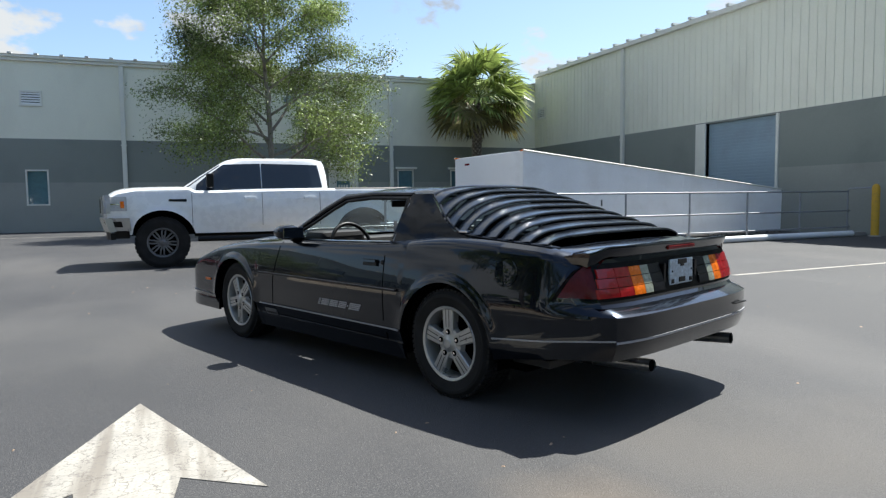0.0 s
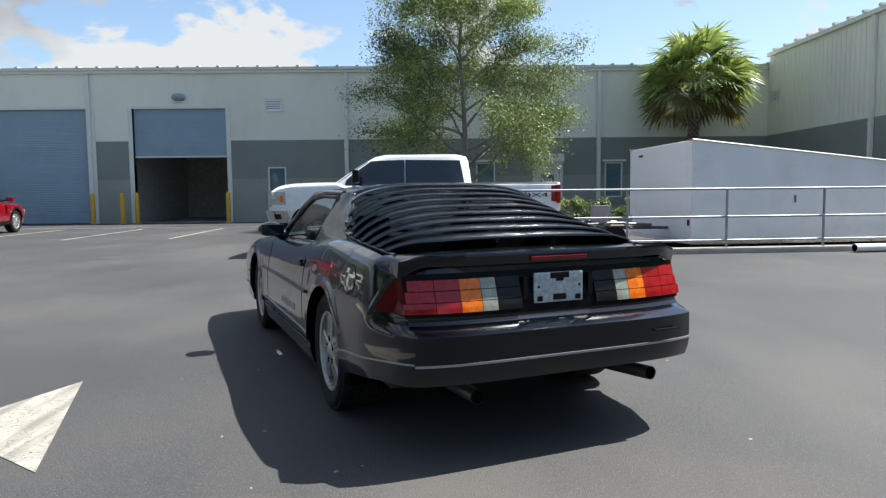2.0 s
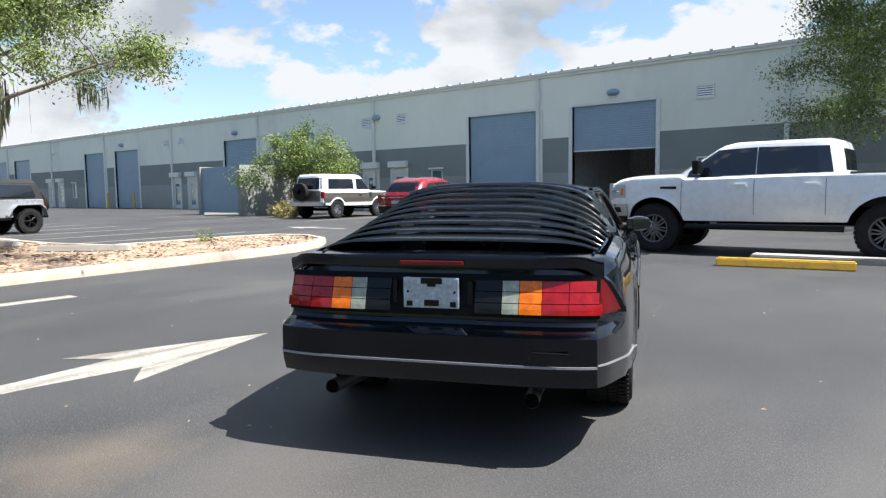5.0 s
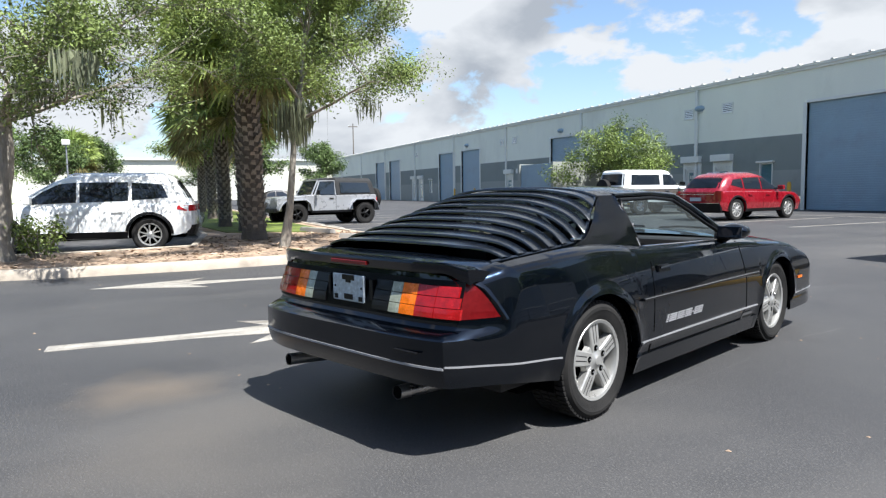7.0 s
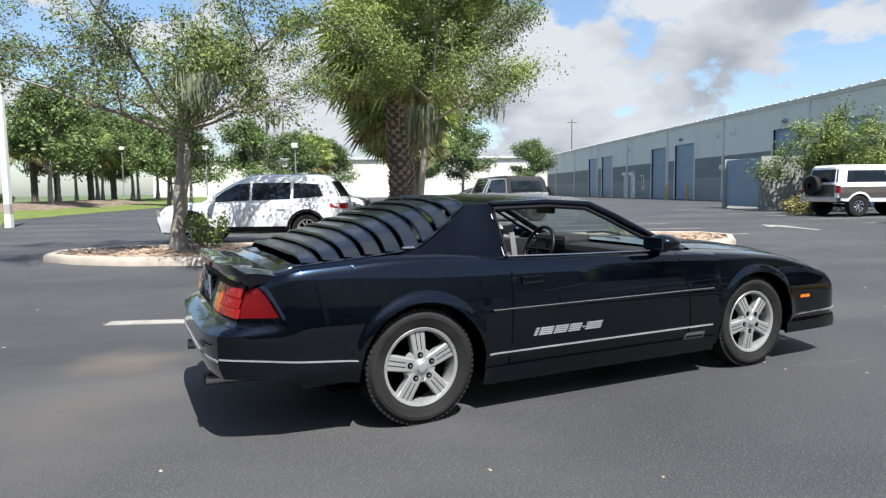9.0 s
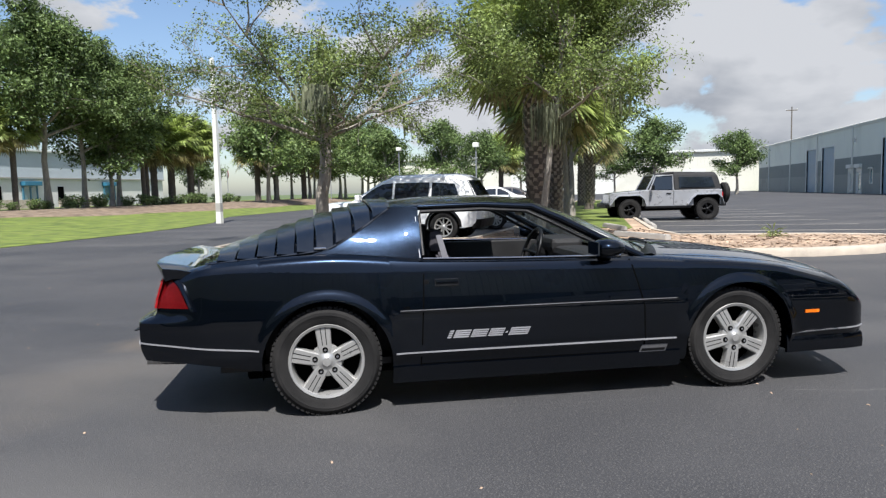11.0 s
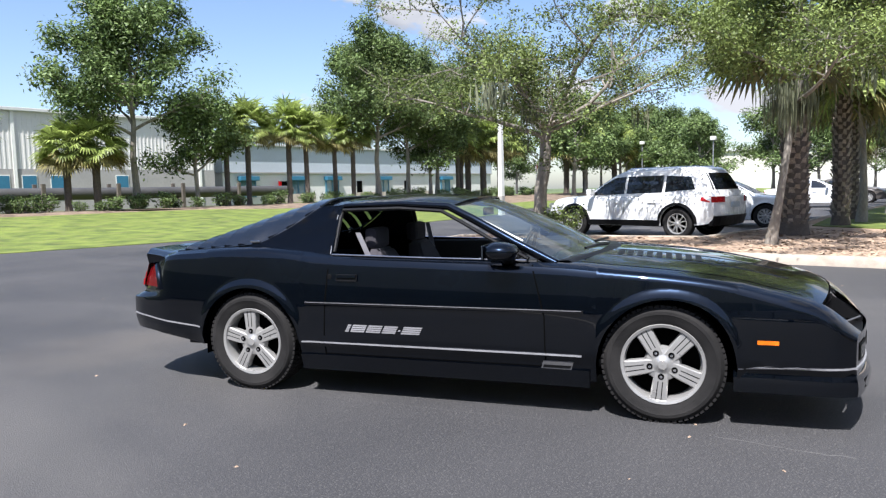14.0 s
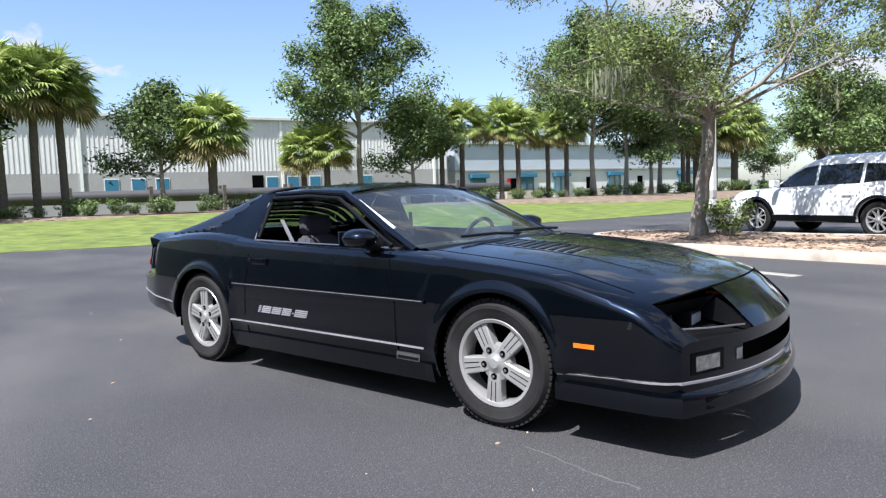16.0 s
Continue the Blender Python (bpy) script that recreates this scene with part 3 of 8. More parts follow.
for x in BAYS:
    if x < X0 + 1:
        continue
    dp = thing("downpipe", "off-white square downpipe fixed to the workshop wall", "downpipe", pose(x, WALL_Y, 0), "downpipes")
    bm = box(-0.09, 0.09, -0.14, -0.005, 0.25, 6.94, 0.015)
    part("pipe", bm, "trim_white", dp)
    part("outlet", tube(bmesh.new(), [(0, -0.07, 0.24), (0, -0.09, 0.12), (0, -0.22, 0.06)], 0.07), "trim_white", dp)
    for z in (1.4, 3.6, 5.6):
        part("bracket", box(-0.12, 0.12, -0.15, -0.002, z, z + 0.05), "trim_white", dp)

for i, (a, b, lift) in enumerate(DOORS):
    rd = thing("roller_door", "blue-grey steel roller door, " + ("half rolled up over a dark workshop" if lift else "closed"), "door", pose(a, WALL_Y, 0), "roller doors")
    w = b - a
    z, k, bm = max(lift, 0.02), 0, bmesh.new()
    while z < DOOR_H - 0.02:
        t = min(z + 0.11, DOOR_H - 0.01)
        loft(bm, [[(xx, 0.13, z), (xx, 0.120, z + 0.012), (xx, 0.118, (z + t) / 2), (xx, 0.120, t - 0.012), (xx, 0.13, t), (xx, 0.15, t), (xx, 0.15, z)] for xx in (0.03, w - 0.03)])
        z += 0.11
    part("curtain", bm, "door_blue", rd)
    if lift:
        part("bottom_bar", box(0.03, w - 0.03, 0.08, 0.16, lift - 0.07, lift, 0.01), "trim_white", rd)
    for x0, x1 in ((-0.20, 0.0), (w, w + 0.20)):
        part("jamb", box(x0, x1, -0.045, 0.29, 0.0, DOOR_H + 0.02, 0.01), "trim_white", rd)
    part("head", box(0, w, -0.04, 0.1, DOOR_H - 0.02, DOOR_H + 0.12, 0.01), "trim_white", rd)

for x, y in ((-15.15, 26.3), (-13.75, 26.2), (-13.25, 26.6), (-8.95, 26.3), (-20.3, 26.3), (-37.9, 26.3), (-32.8, 26.3), (-44.0, 26.3), (-39.0, 26.3), (-61.6, 26.3), (-56.7, 26.3), (16.1, 7.62)):
    b = thing("bollard", "yellow-painted round steel bollard", "bollard", pose(x, y, 0), "bollards")
    part("post", lathe(bmesh.new(), [(0.001, 1.44), (0.06, 1.42), (0.09, 1.36), (0.10, 1.28), (0.10, 0.0)], 20, Matrix.Rotation(radians(90), 4, "X")), "paint_yellow", b, smooth=40)
    part("foot", lathe(bmesh.new(), [(0.001, 0.03), (0.15, 0.03), (0.16, 0.0)], 20, Matrix.Rotation(radians(90), 4, "X")), "concrete", b, smooth=40)

for i, (a, b, c, d) in enumerate(WIN):
    w = thing("window_%d" % (i + 1), "small square window with an off-white frame in the workshop wall", "window", pose(a, WALL_Y, c), kind="structure")
    ww, hh = b - a, d - c
    part("pane", box(0.05, ww - 0.05, 0.08, 0.09, 0.05, hh - 0.05), "window_blue", w)
    bm = bmesh.new()
    bx(bm, 0, 0.06, -0.02, 0.14, 0, hh), bx(bm, ww - 0.06, ww, -0.02, 0.14, 0, hh), bx(bm, 0.06, ww - 0.06, -0.02, 0.14, 0, 0.06), bx(bm, 0.06, ww - 0.06, -0.02, 0.14, hh - 0.06, hh)
    part("window_frame", bm, "trim_white", w)
    if i != 0:
        part("window_hood", box(-0.14, ww + 0.14, -0.16, 0.0, hh + 0.02, hh + 0.12, 0.02), "trim_white", w)


def bars(bm, x, y, z, w, h, n, gap=0.35):
    """Plain bars that stand for writing."""
    s = w / n
    for i in range(n):
        bx(bm, x + i * s, x + (i + 1 - gap) * s, y - 0.004, y, z, z + h)


for i, x in enumerate(PDOORS):
    d = thing("door_%d" % (i + 1), "off-white glazed walk-in door with a boxed awning", "door", pose(x, WALL_Y, 0), kind="structure")
    bm = bmesh.new()
    bx(bm, 0, 0.08, -0.03, 0.14, 0, PH), bx(bm, PW - 0.08, PW, -0.03, 0.14, 0, PH), bx(bm, 0.08, PW - 0.08, -0.03, 0.14, PH - 0.1, PH)
    part("door_frame", bm, "trim_white", d)
    bm = bmesh.new()
    wall_x(bm, 0.08, PW - 0.08, 0.03, 0.08, 0.02, PH - 0.1, [(0.24, PW - 0.24, 1.0 if i == 0 else 0.35, 2.1)])
    part("door_leaf", bm, "trim_white", d)
    part("door_pane", box(0.24, PW - 0.24, 0.05, 0.06, 1.0 if i == 0 else 0.35, 2.1), "window_blue", d)
    part("door_handle", box(PW - 0.2, PW - 0.16, -0.02, 0.03, 0.95, 1.15, 0.008), "chrome", d)
    bm = bmesh.new()
    bars(bm, 0.32, 0.048, 1.72, 0.5, 0.2, 4)
    bars(bm, 0.34, 0.048, 1.45, 0.42, 0.08, 6)
    part("lettering", bm, "trim_white", d)
    bm = bmesh.new()
    bx(bm, -0.18, PW + 0.18, -0.30, 0.0, PH + 0.33, PH + 0.72, 0.02)
    part("awning_box", bm, "trim_white", d)
    bm = bmesh.new()
    bx(bm, -0.16, -0.02, -0.06, 0, 0, PH + 0.32), bx(bm, PW + 0.02, PW + 0.16, -0.06, 0, 0, PH + 0.32), bx(bm, -0.02, PW + 0.02, -0.05, 0.0, PH + 0.005, PH + 0.32)
    part("casing", bm, "trim_white", d)

VENTS = [(-7.3, 5.16), (5.75, 5.2), (-25.5, 5.35), (-28.5, 5.3), (-50.2, 5.35), (-52.6, 5.3), (-75.0, 5.3)]
for x, z in VENTS:
    v = thing("wall_vent", "white louvred metal vent high on the workshop wall", "vent", pose(x, WALL_Y, z), "wall vents")
    bm = bmesh.new()
    bx(bm, 0, 0.07, -0.05, 0, 0, 0.62), bx(bm, 0.73, 0.8, -0.05, 0, 0, 0.62), bx(bm, 0.07, 0.73, -0.05, 0, 0, 0.07), bx(bm, 0.07, 0.73, -0.05, 0, 0.55, 0.62)
    part("frame", bm, "trim_white", v)
    part("backing", box(0.05, 0.75, -0.008, -0.002, 0.05, 0.57), "dark_void", v)
    for k in range(5):
        part("slat", box(0.05, 0.75, -0.03, -0.022, 0.07 + 0.1 * k, 0.135 + 0.1 * k), "white_paint", v)
for x in (-11.3, -27.2, -42.2, -59.9, 3.6):
    v = thing("wall_light", "small blue-grey dome floodlight over a workshop door", "lamp", pose(x, WALL_Y, 5.72), "wall floodlights")
    part("housing", lathe(bmesh.new(), [(0.001, -0.30), (0.15, -0.28), (0.28, -0.18), (0.34, 0.0)], 20, Matrix.Translation((0, 0, 0.14)) @ Matrix.Scale(0.55, 4, (0, 0, 1))), "door_blue", v, smooth=50)
    part("bracket", box(-0.2, 0.2, -0.08, 0, -0.10, -0.04, 0.01), "trim_white", v)

# ---- the east wing ----
wall_e = thing("wall_east", "tall stucco wing of the workshop, pale above and slate grey below", "wall", kind="structure")
EH = [(11.3, 14.4, -1, 3.78)]
for name, z0, z1, mt in (("base_band", 0.0, 2.05, "wall_mid"), ("dark_band", 2.05, 3.84, "wall_dark"), ("upper_band", 3.84, 7.5, "wall_light")):
    bm = bmesh.new()
    wall_x(bm, -30, 26.9, 0, 0.3, z0, z1, EH)
    bmesh.ops.transform(bm, matrix=Matrix(((0, 1, 0, EAST_X), (1, 0, 0, 0), (0, 0, 1, 0), (0, 0, 0, 1))), verts=bm.verts)
    part(name, bm, mt, wall_e)
part("gutter", box(EAST_X - 0.14, EAST_X + 0.3, -30, 26.9, 7.5, 7.68, 0.02), "trim_white", wall_e)
bm = bmesh.new()
for k in range(190):
    y = -30 + 0.3 * k
    bx(bm, EAST_X - 0.018, EAST_X - 0.001, y, y + 0.03, 3.86, 7.49)
part("cladding_ribs", bm, "wall_light", wall_e)["kind"] = "stuff"
bm = bmesh.new()
for k in range(62):
    y = -30 + 0.92 * k
    bx(bm, EAST_X - 0.2, EAST_X + 1.2, y, y + 0.14, 7.685, 7.78)
part("roof_seams", bm, "metal_roof", wall_e)["kind"] = "stuff"
tagged(part("roof_east", box(EAST_X + 0.3, EAST_X + 14, -30, 27.3, 7.3, 7.66), "metal_roof"), "metal roof of the east wing", "roof", kind="structure")
for y in (19.25, 7.0, -5.0):
    dp = thing("downpipe", "off-white square downpipe fixed to the east wing", "downpipe", pose(EAST_X, y, 0, 0, 0, -90), "downpipes")
    part("pipe", box(-0.09, 0.09, -0.14, -0.02, 0.2, 7.48, 0.015), "trim_white", dp)
    for z in (1.4, 3.6, 5.6):
        part("bracket", box(-0.12, 0.12, -0.15, -0.019, z, z + 0.05), "trim_white", dp)
rd = thing("roller_door", "closed blue-grey steel roller door in the east wing", "door", pose(EAST_X, 14.4, 0, 0, 0, -90), "roller doors")
bm, z = bmesh.new(), 0.02
while z < 3.76:
    t = min(z + 0.11, 3.77)
    loft(bm, [[(xx, 0.13, z), (xx, 0.122, z + 0.012), (xx, 0.120, (z + t) / 2), (xx, 0.122, t - 0.012), (xx, 0.13, t), (xx, 0.15, t), (xx, 0.15, z)] for xx in (0.02, 3.08)])
    z += 0.11
part("curtain", bm, "door_blue", rd)
for x0, x1 in ((-0.5, 0.0), (3.1, 3.2)):
    part("jamb", box(x0, x1, -0.05, 0.29, 0.0, 3.8, 0.01), "trim_white", rd)
v = copy_thing([o for o in scene.objects if o.name == "wall_vent"][0], pose(EAST_X, 26.6, 5.28, 0, 0, -90))

# ---- raised ramp edge, railing ----
RA, RB = Vector((2.11, 7.58, 0)), Vector((15.96, 8.34, 0))


def on_rail(s):
    return RA + (RB - RA) * s


bm = bmesh.new()
d = (RB - RA).normalized()
nrm = Vector((-d.y, d.x, 0))
pts = [RA - d * 1.4 - nrm * 0.28, RB + d * 0.9 - nrm * 0.28, RB + d * 0.9 + nrm * 3.0, RA - d * 1.4 + nrm * 0.25]
slab(bm, [(p.x, p.y) for p in (RA - d * 2.2 - nrm * 0.25, RB + d * 0.5 - nrm * 0.25, RB + d * 0.5 + nrm * 0.15, RA - d * 2.2 + nrm * 0.15)], -0.05, 0.10)
bmesh.ops.bevel(bm, geom=list(bm.edges), offset=0.02, segments=2, affect="EDGES")
tagged(part("kerb", bm, "concrete"), "low grey concrete kerb under the pipe railing", "kerb", kind="structure")
rail = thing("pipe_railing", "grey galvanised pipe railing with three bars on a concrete kerb", "railing", pose(RA.x, RA.y, 0.10, 0, 0, math.degrees(math.atan2(d.y, d.x))))
L = (RB - RA).length
for k in range(8):
    x = L * k / 7
    part("post", tube(bmesh.new(), [(x, 0, 0), (x, 0, 1.13)], 0.024, 10), "galv", rail, smooth=40)
for z in (0.14, 0.60, 1.14):
    part("bar", tube(bmesh.new(), [(-0.1, 0, z), (L + (0.0 if z > 1 else 0.1), 0, z)], 0.022, 10), "galv", rail, smooth=40)
part("end_bar", tube(bmesh.new(), [(L, 0, 1.14), (L + 0.02, -0.03, 1.22), (L + 0.15, -0.55, 1.24)], 0.022, 10), "galv", rail, smooth=40)

dpipe = thing("loose_pipe", "grey plastic pipe lying along the kerb under the railing", "pipe", pose(8.4, 7.46, 0.085, 0, 0, 3.6))
for x0, x1 in ((0.0, 2.1), (2.14, 7.2)):
    part("pipe_length", tube(bmesh.new(), [(x0, 0, 0), (x0 + 0.04, 0, 0), ((x0 + x1) / 2, 0.03, 0), (x1, 0, 0)], [0.088, 0.082, 0.082, 0.082], 14), "trailer", dpipe, smooth=40)
part("pipe_bore", tube(bmesh.new(), [(-0.004, 0, 0), (-0.001, 0, 0)], 0.074, 14), "dark_void", dpipe)

# ---- road paint ----


def paint(name, poly, label, cat, group="", z=0.004):
    bm = bmesh.new()
    slab(bm, poly, 0.0005, z)
    return tagged(part(name, bm, "line_white"), label, cat, group)


def strip(a, b, w=0.1):
    a, b = Vector(a), Vector(b)
    n = (b - a).normalized()
    n = Vector((-n.y, n.x)) * w / 2
    return [tuple(a - n), tuple(b - n), tuple(b + n), tuple(a + n)]


def lane_arrow(x, y, h, label):
    """A lane arrow: a tapering shaft and a barbed head, its tip at x, y."""
    a = thing("lane_arrow", label, "road marking", pose(x, y, 0, 0, 0, h), "lane arrows")
    bm = bmesh.new()
    slab(bm, [(0, 0), (-0.53, -1.46), (-0.20, -1.22), (0.20, -1.22), (0.53, -1.46)], 0.0005, 0.004)
    part("arrow_head", bm, "line_white", a)
    bm = bmesh.new()
    slab(bm, [(-0.20, -1.2205), (-0.11, -1.9), (-0.11, -3.0), (0.11, -3.0), (0.11, -1.9), (0.20, -1.2205)], 0.0005, 0.004)
    part("arrow_shaft", bm, "line_white", a)


lane_arrow(-1.99, -0.89, 0, "large worn white arrow painted on the asphalt")
lane_arrow(-5.75, -3.87, 180, "large worn white arrow painted on the asphalt")
lane_arrow(-16.5, 11.0, 90, "white arrow painted on the asphalt by the parking stalls")
lane_arrow(-26, -9.0, 60, "white arrow painted on the asphalt by the lawn")
for i in range(9):
    x = -7.2 - 3.05 * i
    paint("stall_line", strip((x, 14.4), (x - 0.35, 20.7)), "white parking stall line before the workshop", "road marking", "stall lines")
paint("stall_line", strip((-33, 21.9), (4, 21.9)), "long white line along the front of the workshop", "road marking", "stall lines")
paint("stall_line", strip((5.8, 2.4), (12.5, 2.75)), "white parking line beside the railing", "road marking", "stall lines")
for i in range(8):
    x = -12.3 - 2.75 * i
    paint("stall_line", strip((x, 2.6), (x - 0.2, 8.4)), "white parking stall line beside the planting island", "road marking", "stall lines")

# ---- planting islands with kerbs and mulch ----


def island(poly, name, label):
    n = len(poly)
    c = Vector((sum(p[0] for p in poly) / n, sum(p[1] for p in poly) / n))
    inner = []
    for i in range(n):
        a, p, b = Vector(poly[i - 1]), Vector(poly[i]), Vector(poly[(i + 1) % n])
        t = (b - a).normalized()
        inner.append(tuple(p + Vector((-t.y, t.x)) * 0.17))
    bm = bmesh.new()
    ring = []
    for (ox, oy), (ix, iy) in zip(poly, inner):
        o, i2 = Vector((ox, oy)), Vector((ix, iy))
        e = (i2 - o)
        ring.append([(ox, oy, -0.05), (ox, oy, 0.10), (*(o + e * 0.18), 0.145), (*(o + e * 0.85), 0.155), (ix, iy, 0.14), (ix, iy, -0.05)])
    vv = [[bm.verts.new(p) for p in r] for r in ring]
    for a, b in zip(vv, vv[1:] + vv[:1]):
        for i in range(6):
            bm.faces.new((a[i], a[(i + 1) % 6], b[(i + 1) % 6], b[i]))
    tagged(part("kerb", bm, "kerb", smooth=50), "rounded weathered concrete kerb of a planting island", "kerb", kind="structure")
    bm = bmesh.new()
    slab(bm, inner, -0.04, 0.115)
    tagged(part("mulch_bed", bm, "mulch"), label, "mulch bed", kind="structure")
    return inner


def inside(p, poly):
    x, y = p
    c = False
    for (x0, y0), (x1, y1) in zip(poly, poly[1:] + poly[:1]):
        if (y0 > y) != (y1 > y) and x < (x1 - x0) * (y - y0) / (y1 - y0) + x0:
            c = not c
    return c


ISLAND = [(-7.9, -6.9), (-7.45, -5.8), (-7.3, -4.5), (-7.35, -2.5), (-7.6, -0.6), (-7.72, 1.5), (-7.85, 3.2), (-8.0, 4.4), (-8.5, 5.5), (-9.3, 6.4), (-10.6, 7.0), (-11.6, 6.7), (-12.0, 5.5), (-12.0, 2.6), (-14.0, 2.2), (-30, 1.9), (-56, 1.8), (-57, 0.5), (-57, -1.2), (-40, -1.9),
          (-20, -2.0), (-15.5, -1.9), (-11.2, -2.4), (-10.8, -4.0), (-10.7, -6.0), (-10.4, -7.4), (-9.6, -8.0), (-8.6, -7.8)]
bed = island(ISLAND, "island", "bed of brown bark mulch with fallen leaves on the planting island")
bm = bmesh.new()
slab(bm, [(-14.5, 1.6), (-56, 1.4), (-56, -1.0), (-40, -1.5), (-20, -1.6), (-16, -1.2)], 0.10, 0.135)
tagged(part("verge", bm, "grass"), "strip of patchy grass between the parking rows", "lawn", kind="structure")

# bark chips strewn over the near bed
bm = bmesh.new()
R2 = random.Random(3)
k = 0
while k < 5200:
    p = (R2.uniform(-14.5, -7.3), R2.uniform(-8, 7))
    if not inside(p, bed):
        continue
    k += 1
    s, a, t = R2.uniform(0.02, 0.055), R2.uniform(0, 6.28), R2.uniform(-0.5, 0.5)
    u = Vector((math.cos(a), math.sin(a), t * 0.6)) * s
    v = Vector((-math.sin(a), math.cos(a), R2.uniform(-0.4, 0.4))) * s * R2.uniform(0.25, 0.6)
    c = Vector((*p, 0.122 + R2.uniform(0, 0.02)))
    q = [bm.verts.new(c + e) for e in (u + v, v - u, -u - v, u - v)]
    bm.faces.new(q)
tagged(part("bark_chips", bm, "chip"), "loose bark chips and dry leaves on the mulch bed", "bark mulch", kind="stuff")

# ---- vehicles: shared builders (x forward, y left, z up, origin on the ground between the axles) ----


class Shell:
    """A car body skin: sides with wheel arches, bonnet and tail, from a few curves."""

    def __init__(self, rear, front, width, top, sill, side, arches, crown, warp=None, round_r=0.045, flare=0.02, lip=0.08, rows=22, cols=24):
        self.rear, self.front, self.rows, self.cols = rear, front, rows, cols
        self.w, self.zt, self.zs, self.side, self.crown = curve(width), curve(top), curve(sill), curve(side), curve(crown)
        self.arches, self.r, self.flare, self.lip = arches, round_r, flare, lip
        self.warp = warp or (lambda x, y, z: Vector((x, y, z)))

    def bottom(self, x):
        for xc, zc, R in self.arches:
            if abs(x - xc) < R - 1e-4:
                return max(self.zs(x), zc + math.sqrt(R * R - (x - xc) ** 2))
        return self.zs(x)

    def y(self, x, z):
        y = self.w(x) * self.side(z)
        d = self.zt(x) - z
        if d < self.r:
            k = 1 - max(0, d) / self.r
            y -= self.r * (1 - math.sqrt(max(0, 1 - k * k)))
        for xc, zc, R in self.arches:
            r = math.hypot(x - xc, z - zc)
            if z > zc - 0.08 and R - 0.02 < r < R + self.lip:
                k = (r - R) / self.lip
                y += self.flare * (1 - max(0, k) ** 2)
        return y

    def at(self, x, z, s=1, out=0.0):
        """The place on the side at x and z; s: 1 left, -1 right."""
        return self.warp(x, s * (self.y(x, z) + out), z)

    def over(self, x, y, out=0.0):
        """The place on the bonnet or tail."""
        ye = max(0.05, self.y(x, self.zt(x)))
        return self.warp(x, y, self.zt(x) + self.crown(x) * (1 - min(1, abs(y) / ye) ** 2.4) + out)

    def build(self, skip_top=None, n=90):
        xs = {round(self.rear + (self.front - self.rear) * i / n, 4) for i in range(n + 1)}
        for xc, zc, R in self.arches:
            xs = {x for x in xs if abs(abs(x - xc) - R) > 0.012}
            xs |= {round(xc + R * math.cos(math.pi * k / 22), 4) for k in range(1, 22)} | {xc + R, xc - R, xc + R - 0.0003, xc - R + 0.0003}
        xs = sorted(xs)
        bm, K, N = bmesh.new(), self.rows, self.cols
        rings = []
        for x in xs:
            zb, zt = self.bottom(x), self.zt(x)
            sidept = []
            for k in range(K + 1):
                z = zb + (zt - zb) * (k / K) ** 0.85
                sidept.append((self.y(x, z), z))
            y0 = sidept[0][0]
            left = [self.warp(x, y0 - 0.06, zb)] + [self.warp(x, y, z) for y, z in sidept]
            right = [self.warp(x, -y0 + 0.06, zb)] + [self.warp(x, -y, z) for y, z in sidept]
            ye = sidept[-1][0]
            topv = [self.over(x, ye * (1 - 2 * j / N)) for j in range(1, N)]
            rings.append([bm.verts.new(p) for p in left + topv + right[::-1]])
        m = K + 2
        for i in range(len(xs) - 1):
            a, b = rings[i], rings[i + 1]
            xm = (xs[i] + xs[i + 1]) / 2
            for j in range(len(a) - 1):
                if skip_top and m - 1 <= j < m - 1 + N:
                    ym = (a[j].co.y + a[j + 1].co.y) / 2
                    if skip_top(xm, ym):
                        continue
                bm.faces.new((a[j], a[j + 1], b[j + 1], b[j]))
        for ring in (rings[0], rings[-1]):
            prev = None
            for k in range(m - 1, 0, -1):
                lft, rgt = ring[k], ring[len(ring) - 1 - k]
                if prev is None:
                    row = ring[m - 1:m + N]
                else:
                    x = xs[0] if ring is rings[0] else xs[-1]
                    zb, zt = self.bottom(x), self.zt(x)
                    z = zb + (zt - zb) * ((k - 1) / K) ** 0.85
                    yy = self.y(x, z)
                    row = [lft] + [bm.verts.new(self.warp(x, yy * (1 - 2 * j / N), z)) for j in range(1, N)] + [rgt]
                if prev is not None:
                    for j in range(N):
                        bm.faces.new((prev[j], prev[j + 1], row[j + 1], row[j]))
                prev = row
        return bm

    def stripe(self, x0, x1, z, h, s, out=0.004, n=30):
        """A thin raised strip along the side; z may be a curve."""
        bm, zf = bmesh.new(), (z if callable(z) else (lambda x: z))
        rings = []
        for i in range(n + 1):
            x = x0 + (x1 - x0) * i / n
            za = zf(x)
            rings.append([self.at(x, za, s, -0.004), self.at(x, za, s, out), self.at(x, za + h, s, out), self.at(x, za + h, s, -0.004)])
        loft(bm, rings)
        return bm

    def band(self, x0, x1, z0, z1, s, out=0.006, n=10, k=6):
        """A raised field on the side that follows its curve both ways."""
        bm = bmesh.new()
        low = z0 if callable(z0) else (lambda x: z0)
        xs = [x0 + (x1 - x0) * i / n for i in range(n + 1)]
        rows = [[self.at(x, low(x) + (z1 - low(x)) * j / k, s, out) for x in xs] for j in range(k + 1)]
        rows = [[p - Vector((0, s * (out + 0.004), 0)) for p in rows[0]]] + rows + [[p - Vector((0, s * (out + 0.004), 0)) for p in rows[-1]]]
        loft(bm, rows, closed=False)
        for e in (0, -1):
            bm.faces.new([bm.verts.new(r[e]) for r in rows])
        return bm

